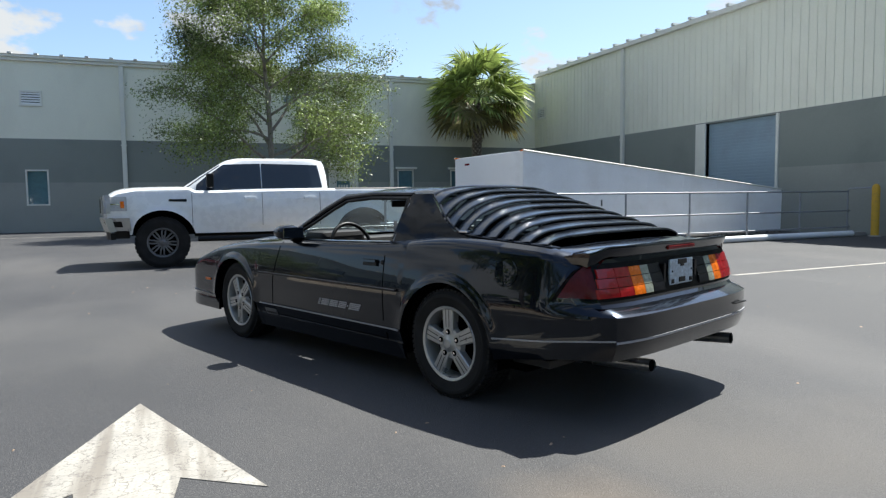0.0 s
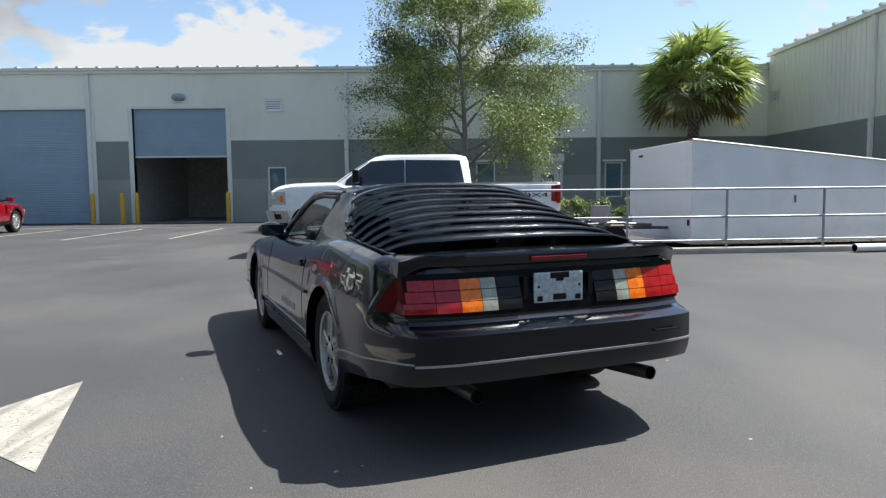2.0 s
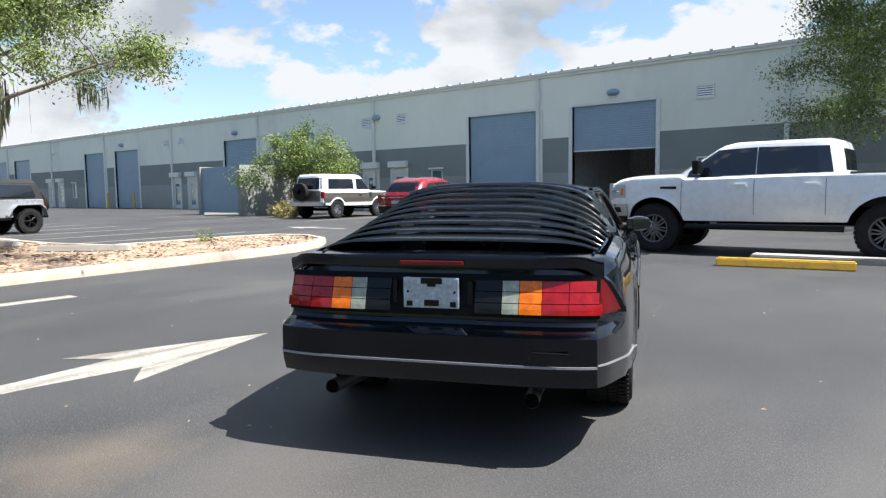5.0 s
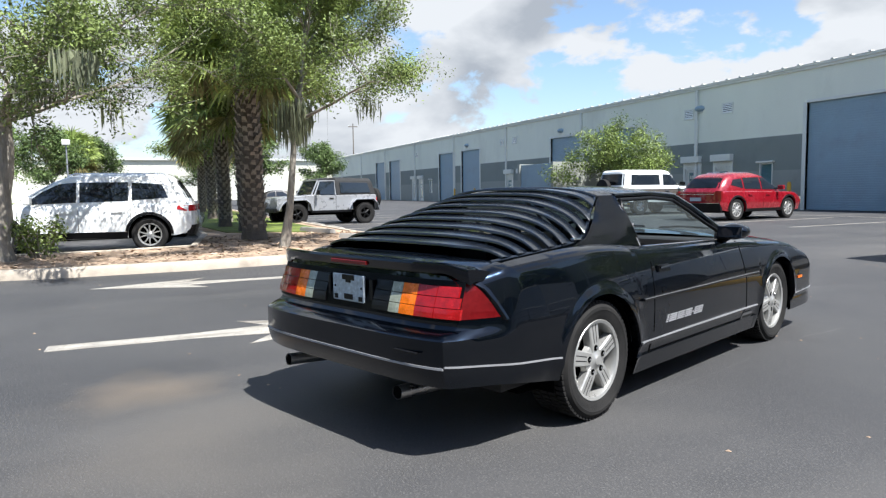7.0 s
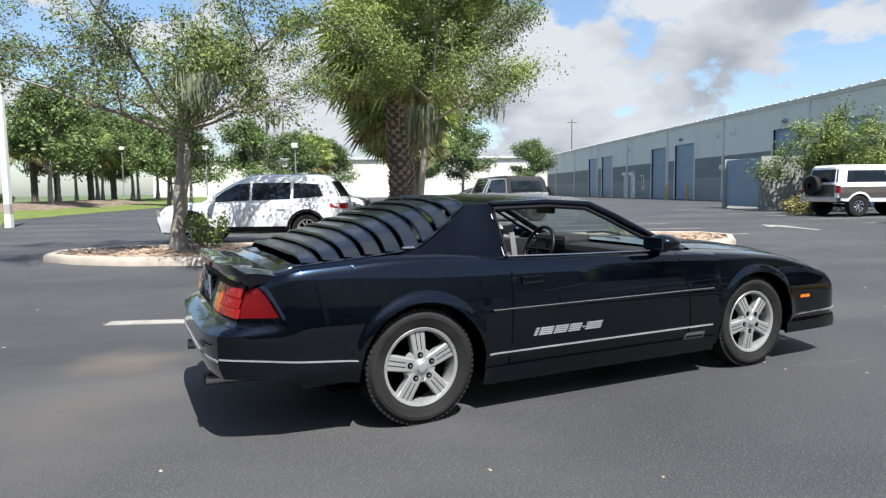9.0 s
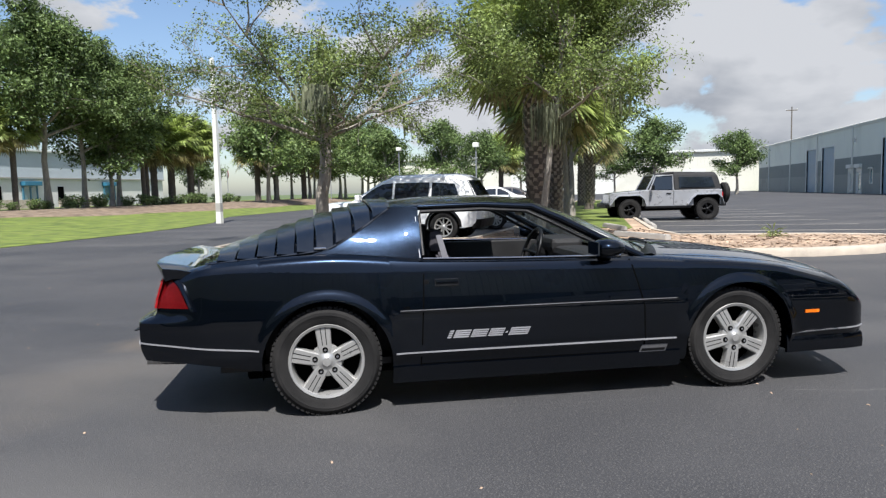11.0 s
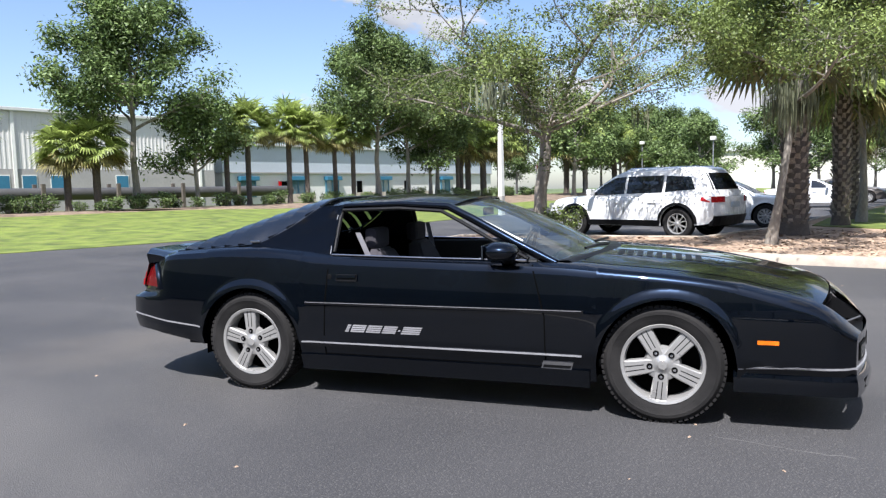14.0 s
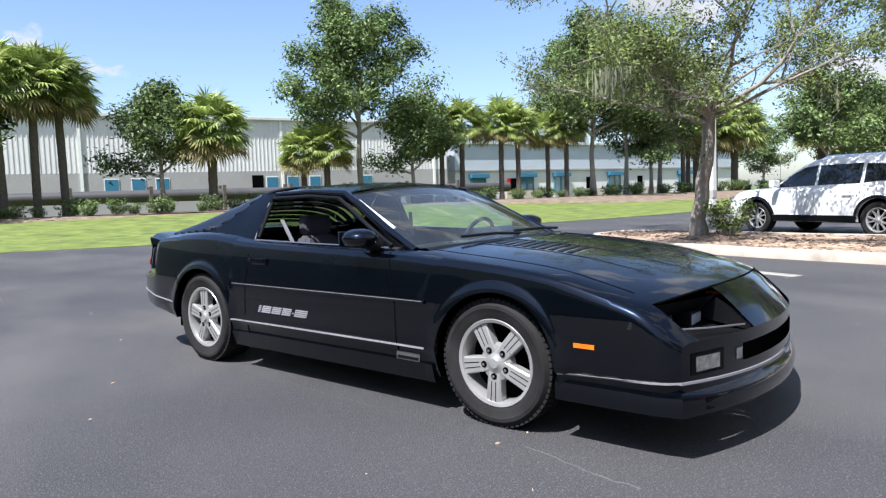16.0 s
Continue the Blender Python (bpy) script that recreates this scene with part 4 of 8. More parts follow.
    def patch(self, pts, s, out=0.005):
        """A flat badge on the side over a polygon of (x, z)."""
        bm = bmesh.new()
        a = [bm.verts.new(self.at(x, z, s, out)) for x, z in pts]
        b = [bm.verts.new(self.at(x, z, s, -0.004)) for x, z in pts]
        k = len(pts)
        for i in range(k):
            bm.faces.new((a[i], a[(i + 1) % k], b[(i + 1) % k], b[i]))
        bm.faces.new(a)
        bm.faces.new(b)
        return bm


def wheel(car, x, y, s, R, rim, width, tyre_mat="tyre", rim_mat="alloy", spokes=5, style="slab", hub_z=None, knobs=0, spin=0.3):
    """A wheel with its tyre, rim and spokes; s: 1 on the left, -1 on the right; y: the outer face."""
    hub_z = R if hub_z is None else hub_z
    base = Matrix.Translation((x, y * s, hub_z)) @ (Matrix.Identity(4) if s > 0 else Matrix.Rotation(math.pi, 4, "Z"))
    # local: +y points outwards
    bm = bmesh.new()
    lathe(bm, [(rim * 0.97, -width + 0.02), (rim * 0.90, -width * 0.6), (rim * 0.89, -0.05), (rim * 0.91, -0.020), (rim * 0.93, -0.008), (rim * 1.0, -0.003), (rim * 1.02, -0.008), (rim * 1.03, -0.03)], 40)
    w = part("wheel", bm, rim_mat, car, smooth=40)
    w.matrix_basis = base
    bm = bmesh.new()
    d = R - rim
    prof = [(rim * 0.99, -width + 0.03), (rim + d * 0.3, -width - 0.005), (rim + d * 0.7, -width - 0.008), (R - 0.018, -width + 0.012), (R - 0.004, -width + 0.035)]
    for g in range(4):
        c = -width + 0.06 + (width - 0.1) * g / 3.0
        prof += [(R - 0.004, c - 0.02), (R - 0.004, c + 0.012), (R - 0.012, c + 0.014), (R - 0.012, c + 0.018)]
    prof += [(R, -0.028), (R - 0.008, -0.010), (rim + d * 0.72, 0.008), (rim + d * 0.55, 0.010), (rim + d * 0.5, 0.007), (rim + d * 0.3, 0.006), (rim * 1.0, -0.008)]
    lathe(bm, prof, 56)
    part("tyre", bm, tyre_mat, w, smooth=30)
    if style == "slab":
        bm = bmesh.new()
        for k in range(64):
            rot = Matrix.Rotation(2 * math.pi * k / 64, 4, "Y")
            bx(bm, -0.0105, 0.0105, -0.062, -0.008, R - 0.016, R + 0.003, 0, rot)
            bx(bm, -0.0105, 0.0105, -width + 0.008, -width + 0.062, R - 0.016, R + 0.003, 0, rot)
            rot = Matrix.Rotation(2 * math.pi * (k + 0.5) / 64, 4, "Y")
            bx(bm, -0.0115, 0.0115, -width / 2 - 0.048, -width / 2 - 0.004, R - 0.012, R + 0.003, 0, rot)
            bx(bm, -0.0115, 0.0115, -width / 2 + 0.004, -width / 2 + 0.048, R - 0.012, R + 0.003, 0, rot)
        part("tread_pattern", bm, tyre_mat, w)["kind"] = "stuff"
    if knobs:
        bm = bmesh.new()
        for k in range(knobs):
            a = 2 * math.pi * k / knobs
            bx(bm, -0.03, 0.03, -0.055, 0.006, R - 0.012, R + 0.012, 0, Matrix.Rotation(a, 4, "Y"))
            bx(bm, -0.03, 0.03, -width - 0.006, -width + 0.055, R - 0.012, R + 0.012, 0, Matrix.Rotation(a, 4, "Y"))
        part("tread_blocks", bm, tyre_mat, w)["kind"] = "stuff"
    part("wheel_back", lathe(bmesh.new(), [(0.001, -0.10), (rim * 0.9, -0.11)], 32), "dark_void", w)
    for k in range(spokes):
        a = 2 * math.pi * k / spokes + spin
        rot = Matrix.Rotation(a, 4, "Y")
        bm = bmesh.new()
        if style == "slab":
            # broad tapered spoke with two grooves
            rings = []
            for r, hw, yy in ((0.03, 0.034, -0.014), (rim * 0.42, 0.039, -0.010), (rim * 0.80, 0.044, -0.016), (rim * 0.96, 0.048, -0.018)):
                o = [(-hw, yy - 0.05), (-hw, yy - 0.007), (-hw + 0.006, yy), (hw - 0.006, yy), (hw, yy - 0.007), (hw, yy - 0.05)]
                rings.append([rot @ Vector((p, q, r)) for p, q in o])
            loft(bm, rings)
        elif style == "split":
            for e in (-1, 1):
                rings = []
                for r, off, hw, yy in ((0.03, 0.008 * e, 0.016, -0.02), (rim * 0.55, 0.03 * e, 0.014, -0.012), (rim * 0.96, 0.07 * e, 0.013, -0.02)):
                    rings.append([rot @ Vector((off + p, q, r)) for p, q in ((-hw, yy - 0.04), (-hw, yy), (hw, yy), (hw, yy - 0.04))])
                loft(bm, rings)
        else:
            rings = []
            for r, hw, yy in ((0.03, 0.03, -0.015), (rim * 0.5, 0.026, -0.012), (rim * 0.96, 0.036, -0.02)):
                rings.append([rot @ Vector((p, q, r)) for p, q in ((-hw, yy - 0.04), (-hw, yy - 0.008), (-hw * 0.6, yy), (hw * 0.6, yy), (hw, yy - 0.008), (hw, yy - 0.04))])
            loft(bm, rings)
        sp1 = part("spoke", bm, rim_mat, w, smooth=30)
        if style == "slab":
            for e in (-1, 1):
                gb = bmesh.new()
                loft(gb, [[rot @ Vector((e * hw * 0.30 + p, yy + q, r)) for p, q in ((-0.0024, -0.01), (-0.0024, 0.0008), (0.0024, 0.0008), (0.0024, -0.01))] for r, hw, yy in ((rim * 0.44, 0.039, -0.0105), (rim * 0.80, 0.044, -0.016), (rim * 0.95, 0.048, -0.018))])
                part("spoke_groove", gb, "black_trim", sp1)
    part("centre_cap", lathe(bmesh.new(), [(0.001, 0.004), (0.024, 0.002), (0.030, -0.004), (0.046, -0.010), (0.05, -0.012), (0.074 if style != "slab" else 0.088, -0.020), (0.080 if style != "slab" else 0.098, -0.05)], 24), rim_mat, w, smooth=35)
    for k in range(5):
        a = 2 * math.pi * k / 5 + spin
        c = Matrix.Rotation(a, 4, "Y") @ Matrix.Translation((0, 0, 0.068))
        nut = part("wheel_nut", lathe(bmesh.new(), [(0.001, -0.002), (0.008, -0.003), (0.009, -0.02)], 8, c), "chrome" if rim_mat == "alloy" else "black_trim", w)
        if style == "slab":
            part("nut_hole", lathe(bmesh.new(), [(0.001, -0.0085), (0.0165, -0.0085), (0.017, -0.02)], 12, c), "dark_void", nut)
    return w


def wells(car, shell, depth=0.33):
    """Dark wheel housings and the underside."""
    for xc, zc, R in shell.arches:
        for s in (1, -1):
            bm = bmesh.new()
            ya, yb = s * (shell.y(xc, zc + R + 0.01) - 0.05), s * (shell.y(xc, zc + R + 0.01) - 0.05 - depth)
            arc = [(xc + (R + 0.004) * math.cos(a), zc + (R + 0.004) * math.sin(a)) for a in (math.pi * k / 18 for k in range(19))]
            low = max(0.20, shell.zs(xc) - 0.02)
            arc = [(x, max(z, low)) for x, z in [(xc + R + 0.004, 0.20)] + arc + [(xc - R - 0.004, 0.20)]]
            loft(bm, [[(x, ya, z) for x, z in arc], [(x, yb, z) for x, z in arc]], closed=False)
            bm.faces.new([bm.verts.new((x, yb, z)) for x, z in arc])
            part("wheel_housing", bm, "dark_void", car)


# ---- the black coupe ----
HEADING = 111.76
coupe = thing("sports_coupe", "black two-door sports coupe with rear louvers and silver five-spoke wheels", "car", pose(0, 0, 0, 0, 0, HEADING))


def coupe_warp(x, y, z):
    wr = smooth01(-1.9, -2.38, x)
    wf = smooth01(1.45, 2.42, x)
    a = min(1.0, abs(y) / 0.88)
    dx = wr * (0.10 * smooth01(0.575, 0.625, z) + 0.06 * smooth01(0.63, 0.88, z) + 0.13 * a ** 5 + 0.05 * smooth01(0.45, 0.28, z))
    dx -= wf * (0.045 + 0.205 * a ** 2)
    return Vector((x + dx, y, z))


cs = Shell(
    -2.38, 2.42,
    [(-2.38, 0.735), (-2.34, 0.765), (-2.2, 0.81), (-1.9, 0.86), (-1.28, 0.89), (-0.5, 0.885), (0.5, 0.885), (1.28, 0.895), (1.7, 0.89), (2.1, 0.885), (2.3, 0.88), (2.37, 0.868), (2.40, 0.855), (2.42, 0.83)],
    [(-2.38, 0.845), (-2.1, 0.875), (-1.85, 0.905), (-1.27, 0.935), (-0.7, 0.895), (0.5, 0.86), (0.75, 0.85), (1.0, 0.83), (1.28, 0.808), (1.63, 0.768), (1.85, 0.73), (2.08, 0.688), (2.24, 0.648), (2.34, 0.588), (2.42, 0.515)],
    [(-2.38, 0.362), (-2.1, 0.35), (-1.65, 0.29), (-0.86, 0.205), (0.84, 0.20), (1.63, 0.24), (2.1, 0.225), (2.42, 0.20)],
    [(0.15, 0.94), (0.22, 0.955), (0.335, 0.985), (0.345, 1.0), (0.5, 1.0), (0.60, 0.995), (0.75, 0.968), (0.87, 0.935), (0.95, 0.90)],
    [(-1.272, 0.308, 0.372), (1.310, 0.305, 0.373)],
    [(-2.38, 0.02), (-1.9, 0.015), (0.6, 0.02), (0.9, 0.055), (1.6, 0.062), (2.1, 0.06), (2.24, 0.045), (2.34, 0.025), (2.42, 0.004)],
    coupe_warp, flare=0.013, lip=0.055, rows=26, cols=28)


def coupe_skip(x, y):
    if -1.93 < x < 0.66:
        return True
    return 2.245 < x < 2.405 and 0.34 < abs(y) < 0.755


part("body", cs.build(coupe_skip, 100), "car_black", coupe, smooth=28)
wells(coupe, cs)
part("underbody", box(-1.75, 2.05, -0.70, 0.70, 0.20, 0.26, 0.02), "dark_void", coupe)
for s in (1, -1):
    part("sill_skirt", cs.stripe(-0.90, 0.90, lambda x: 0.165, 0.10, s, 0.012), "car_black", coupe, "black side skirt")
    part("pinstripe", cs.stripe(-0.88, 0.86, 0.346, 0.008, s, 0.005), "silver_tape", coupe, "thin silver stripe")
    part("pinstripe", cs.stripe(-2.378, -1.655, lambda x: 0.405 + (x + 1.65) * -0.075, 0.008, s, 0.005), "silver_tape", coupe)
    part("pinstripe", cs.stripe(1.69, 2.418, lambda x: 0.326 + (x - 1.66) * 0.028, 0.008, s, 0.005), "silver_tape", coupe)
    part("rub_strip", cs.stripe(-0.85, 0.87, 0.588, 0.016, s, 0.012), "black_trim", coupe)
    part("rub_strip_inlay", cs.stripe(-0.85, 0.86, 0.600, 0.0025, s, 0.014), "silver_tape", coupe, "thin bright edge of the rub strip")
    # door seams
    for x0, z0, x1, z1 in ((-0.735, 0.24, -0.70, 0.875), (0.66, 0.24, 0.655, 0.56), (0.655, 0.56, 0.58, 0.845)):
        bm = bmesh.new()
        rr = []
        for k in range(9):
            t = k / 8
            x, z = x0 + (x1 - x0) * t, z0 + (z1 - z0) * t
            rr.append([cs.at(x - 0.004, z, s, -0.003), cs.at(x - 0.004, z, s, 0.0015), cs.at(x + 0.004, z, s, 0.0015), cs.at(x + 0.004, z, s, -0.003)])
        loft(bm, rr)
        part("door_seam", bm, "dark_void", coupe)
    part("door_seam", cs.stripe(-0.735, 0.66, 0.272, 0.005, s, 0.002), "dark_void", coupe)
    h = part("door_handle", cs.patch([(-0.64, 0.735), (-0.50, 0.735), (-0.50, 0.775), (-0.64, 0.775)], s, 0.012), "black_trim", coupe)
    part("door_pull", cs.patch([(-0.635, 0.757), (-0.505, 0.757), (-0.505, 0.773), (-0.635, 0.773)], s, 0.022), "car_black", h)
    part("door_lock", lathe(bmesh.new(), [(0.001, 0.006), (0.014, 0.005), (0.016, 0.0)], 14, Matrix.Translation(cs.at(-0.69, 0.76, s)) @ Matrix.Rotation(0 if s > 0 else math.pi, 4, "Z")), "black_trim", coupe)
    # the model badge on the door: slanted silver blocks cut by lines
    x = -0.58
    for wd in (0.035, 0.105, 0.105, 0.10, 0.025, 0.13):
        for row in range(4):
            z = 0.425 + row * 0.012 if wd != 0.025 else 0.44
            if wd == 0.025 and row:
                continue
            sl = lambda q: 0.5 * (q - 0.425)
            f = s
            pts = [(x, z), (x + wd - 0.012, z), (x + wd - 0.012, z + 0.0085), (x, z + 0.0085)]
            pts = [((p if f < 0 else -0.56 - p) + sl(q) * (1 if f < 0 else -1), q) for p, q in pts]
            part("door_badge", cs.patch(pts, s, 0.003), "silver_tape", coupe, "slanted silver lettering block" if row == 0 else "")
        x += wd
    part("sill_badge", cs.patch([(0.63, 0.262), (0.80, 0.262), (0.815, 0.312), (0.645, 0.312)], s, 0.004), "steel_dull", coupe, "small silver sill badge")
    part("sill_badge_field", cs.patch([(0.642, 0.272), (0.795, 0.272), (0.80, 0.287), (0.648, 0.287)], s, 0.006), "black_trim", coupe)
    part("side_marker", cs.stripe(1.82, 1.98, 0.462, 0.019, s, 0.007, 8), "lamp_amber", coupe, "small amber side marker lamp")

disc = lambda r: [(-1.72 + r * math.cos(math.pi * k / 14), 0.765 + r * math.sin(math.pi * k / 14)) for k in range(28)]
part("fuel_door_seam", cs.patch(disc(0.076), 1, 0.0012), "dark_void", coupe)
part("fuel_door", cs.patch(disc(0.073), 1, 0.0025), "car_black", coupe, "round black fuel filler door")

for x in (-1.2825, 1.2825):
    for s in (1, -1):
        wheel(coupe, x, 0.858, s, 0.318, 0.217, 0.235, hub_z=0.3205, spin=0.3 + (0.22 if x > 0 else -0.21))

# roof, pillars, glass
ROOF_E = curve([(-0.88, 1.185), (-0.6, 1.205), (-0.3, 1.21), (0.02, 1.185)])
ROOF_Y = curve([(-0.88, 0.56), (-0.5, 0.605), (0.02, 0.60)])
bm = bmesh.new()
rings = []
for i in range(19):
    x = -0.88 + 0.93 * i / 18
    ye, ze, up = ROOF_Y(x), ROOF_E(x), 0.046
    row = []
    for j in range(21):
        u = 1 - 2 * j / 20
        row.append(Vector((x + 0.07 * (1 - u * u) * smooth01(-0.4, 0.05, x) - 0.02 * (1 - u * u) * smooth01(-0.5, -0.88, x), ye * u, ze + up * (1 - abs(u) ** 2.6))))
    rings.append(row)
loft(bm, rings, closed=False)
bmesh.ops.solidify(bm, geom=list(bm.faces), thickness=0.02)
part("roof", bm, "car_black", coupe, smooth=40)
part("headliner", box(-0.84, 0.0, -0.54, 0.54, 1.172, 1.182), "dash", coupe)
hatch_x = curve([(0.87, -1.50), (0.935, -1.36), (0.96, -1.24), (1.0, -1.16), (1.08, -1.03), (1.14, -0.945), (1.19, -0.87), (1.22, -0.85)])
for s in (1, -1):
    bm = bmesh.new()
    rings = []
    for k in range(15):
        z = 0.875 + (1.195 - 0.875) * k / 14
        t = (z - 0.875) / 0.32
        row = []
        for j in range(9):
            x = -0.705 + (hatch_x(z) + 0.705) * j / 8
            y = (0.79 - 0.015 * smooth01(-0.7, -1.4, x)) * (1 - t) + 0.600 * t + 0.018 * math.sin(math.pi * t) - 0.03 * t * smooth01(-0.7, -1.0, x)
            row.append((x, s * y, z))
        rings.append(row)
    loft(bm, rings, closed=False)
    bmesh.ops.solidify(bm, geom=list(bm.faces), thickness=0.03)
    part("sail_panel", bm, "car_black", coupe, smooth=35)
    # the windscreen pillar and roof rail
    bm = bmesh.new()
    pts = [(0.70, 0.745, 0.845), (0.45, 0.705, 0.965), (0.20, 0.655, 1.095), (0.02, 0.61, 1.178), (-0.3, 0.605, 1.198), (-0.7, 0.59, 1.192)]
    tube(bm, [(x, s * y, z) for x, y, z in pts], [0.028, 0.027, 0.026, 0.024, 0.020, 0.016], 10)
    part("windscreen_pillar", bm, "car_black", coupe, smooth=50)
    bm = bmesh.new()
    tr = [(0.55, 0.775, 0.875), (0.3, 0.715, 0.99), (0.12, 0.672, 1.085), (-0.02, 0.635, 1.152), (-0.3, 0.63, 1.172), (-0.69, 0.628, 1.165), (-0.70, 0.65, 1.12), (-0.695, 0.765, 0.905)]
    tube(bm, [(x, s * y, z) for x, y, z in tr], 0.012, 8)
    part("window_seal", bm, "black_trim", coupe)
    part("window_trim", tube(bmesh.new(), [(-0.70, s * 0.795, 0.893), (-0.1, s * 0.795, 0.878), (0.54, s * 0.79, 0.868)], 0.004, 6), "chrome", coupe, "thin bright window sill trim")
    part("pillar_trim", tube(bmesh.new(), [(-0.715, s * 0.784, 0.895), (-0.722, s * 0.71, 1.03), (-0.722, s * 0.645, 1.135)], 0.003, 6), "silver_tape", coupe)
    # mirror
    mb = bmesh.new()
    rings = []
    for t, sc in ((0, 0.55), (0.02, 0.85), (0.06, 1.0), (0.12, 0.92), (0.16, 0.7), (0.18, 0.35)):
        rings.append([(0.33 + t, s * (0.885 + 0.105 * sc * math.cos(a) * (1 if math.cos(a) * 1 > 0 else 0.9)), 0.925 + 0.058 * sc * math.sin(a)) for a in (2 * math.pi * k / 16 for k in range(16))])
    loft(mb, rings)
    mr = part("door_mirror", mb, "car_black", coupe, smooth=45)
    part("mirror_foot", tube(bmesh.new(), [(0.44, s * 0.76, 0.868), (0.43, s * 0.82, 0.885), (0.42, s * 0.87, 0.905)], [0.05, 0.035, 0.03], 10), "black_trim", mr, smooth=50)
    part("mirror_glass", box(0.322, 0.332, s * 0.885 - 0.085, s * 0.885 + 0.085, 0.885, 0.965, 0.004), "tint", mr)


def pane_grid(base, topc, n=8, k=16):
    """A curved pane between two edges given as functions of u from -1 to 1."""
    bm = bmesh.new()
    loft(bm, [[Vector(base(-1 + 2 * j / k)).lerp(Vector(topc(-1 + 2 * j / k)), i / n) + Vector((0.012, 0, 0.02)) * math.sin(math.pi * i / n) for j in range(k + 1)] for i in range(n + 1)], closed=False)
    return bm


ws = part("windscreen", pane_grid(lambda u: (0.89 - 0.22 * u * u, 0.735 * u, 0.885 - 0.03 * u * u), lambda u: (0.10 - 0.08 * u * u, 0.60 * u, 1.222 - 0.036 * u * u)), "windscreen", coupe, "slightly tinted curved windscreen", smooth=60)
ws.visible_shadow = False
part("windscreen_label", panel(bmesh.new(), [(0.50, -0.705, 0.965), (0.16, -0.652, 1.13), (0.16, -0.632, 1.135), (0.50, -0.685, 0.972)], (0.3, -0.2, 1), 0.004), "trim_white", coupe, "pale sticker strip along the windscreen edge")
cowl = bmesh.new()
loft(cowl, [[(0.89 - 0.22 * u * u + dx, 0.74 * u, 0.878 - 0.03 * u * u + dz) for u in (-1 + 2 * j / 16 for j in range(17))] for dx, dz in ((-0.03, -0.02), (0.02, 0.012), (0.10, 0.018), (0.14, 0.0))], closed=False)
part("cowl", cowl, "black_trim", coupe, smooth=50)
for y0, a in ((0.5, 0.25), (-0.05, 0.3)):
    part("wiper", tube(bmesh.new(), [(0.93 - 0.2 * y0 * y0, y0, 0.905), (0.90, y0 - 0.2, 0.918), (0.84, y0 - 0.46, 0.915)], 0.009, 6), "black_trim", coupe)

# hatch glass and the louver set
H_ZC = curve([(-1.98, 0.905), (-1.6, 1.03), (-1.27, 1.132), (-1.0, 1.205), (-0.86, 1.235)])
H_ZE = curve([(-1.98, 0.885), (-1.4, 0.925), (-1.27, 0.94), (-1.16, 0.99), (-1.03, 1.07), (-0.95, 1.13), (-0.86, 1.19)])
H_YE = curve([(-1.98, 0.70), (-1.3, 0.735), (-1.16, 0.70), (-1.0, 0.63), (-0.86, 0.575)])


def hatch(x, u, up=0.0):
    ye = H_YE(x)
    return Vector((x, ye * u, H_ZE(x) + (H_ZC(x) - H_ZE(x)) * (1 - abs(u) ** 3.8) + up))


bm = bmesh.new()
loft(bm, [[hatch(-0.87 - 1.10 * i / 16, -1 + 2 * j / 24) for j in range(25)] for i in range(17)], closed=False)
hg = part("hatch_glass", bm, "hatch_glass", coupe, "dark glass hatch under the louvers", smooth=50)
hg.visible_shadow = False
lv = part("louver_frame", tube(bmesh.new(), [hatch(-0.88, u, 0.012) for u in (-1 + 2 * j / 12 for j in range(13))], 0.010, 8), "louver_black", coupe)
for s in (1, -1):
    part("louver_rail", tube(bmesh.new(), [hatch(-0.88 - 1.08 * i / 20, s * 0.985, 0.008) for i in range(21)], 0.008, 8), "louver_black", lv)
    part("louver_latch", box(-1.335, -1.265, -0.012, 0.012, 0, 0.012, 0.003, Matrix.Translation(hatch(-1.30, s * 0.99, 0.02)) @ Matrix.Translation((1.3, 0, 0))), "chrome", lv)
NL = 9
for i in range(NL):
    xa = -0.882 - 0.114 * i
    bm = bmesh.new()
    rings = []
    for t, lip in ((0, 0), (0.2, 0), (0.4, 0), (0.6, 0), (0.8, 0), (0.98, 0), (1.0, 0.003), (1.008, 0.009)):
        lift = (0.0 if i == 0 else 0.004) + (0.027 if i == 0 else 0.024) * min(t, 1.0) - lip
        row_t = []
        for j in range(37):
            u = -1 + 2 * j / 36
            a = abs(u)
            x = xa - t * (0.122 - 0.026 * smooth01(0.55, 0.92, a))
            p = hatch(x, u * 0.985, 0.004 + (0.008 + lift) * (1 - 0.45 * a ** 10))
            p.y += math.copysign(0.014 * min(t, 1.0) * smooth01(0.6, 0.95, a), u)
            row_t.append(p)
        ends = [hatch(v.x, sg * 0.99, 0.004) for v, sg in ((row_t[0], -1), (row_t[-1], 1))]
        row_t = [ends[0]] + row_t + [ends[1]]
        row_b = [v - Vector((0, (0.004 if v.y > 0 else -0.004) * (abs(v.y) > 0.5), 0.004)) for v in row_t]
        rings.append(row_t + row_b[::-1])
    loft(bm, rings)
    part("louver_slat", bm, "louver_black", lv, smooth=35)

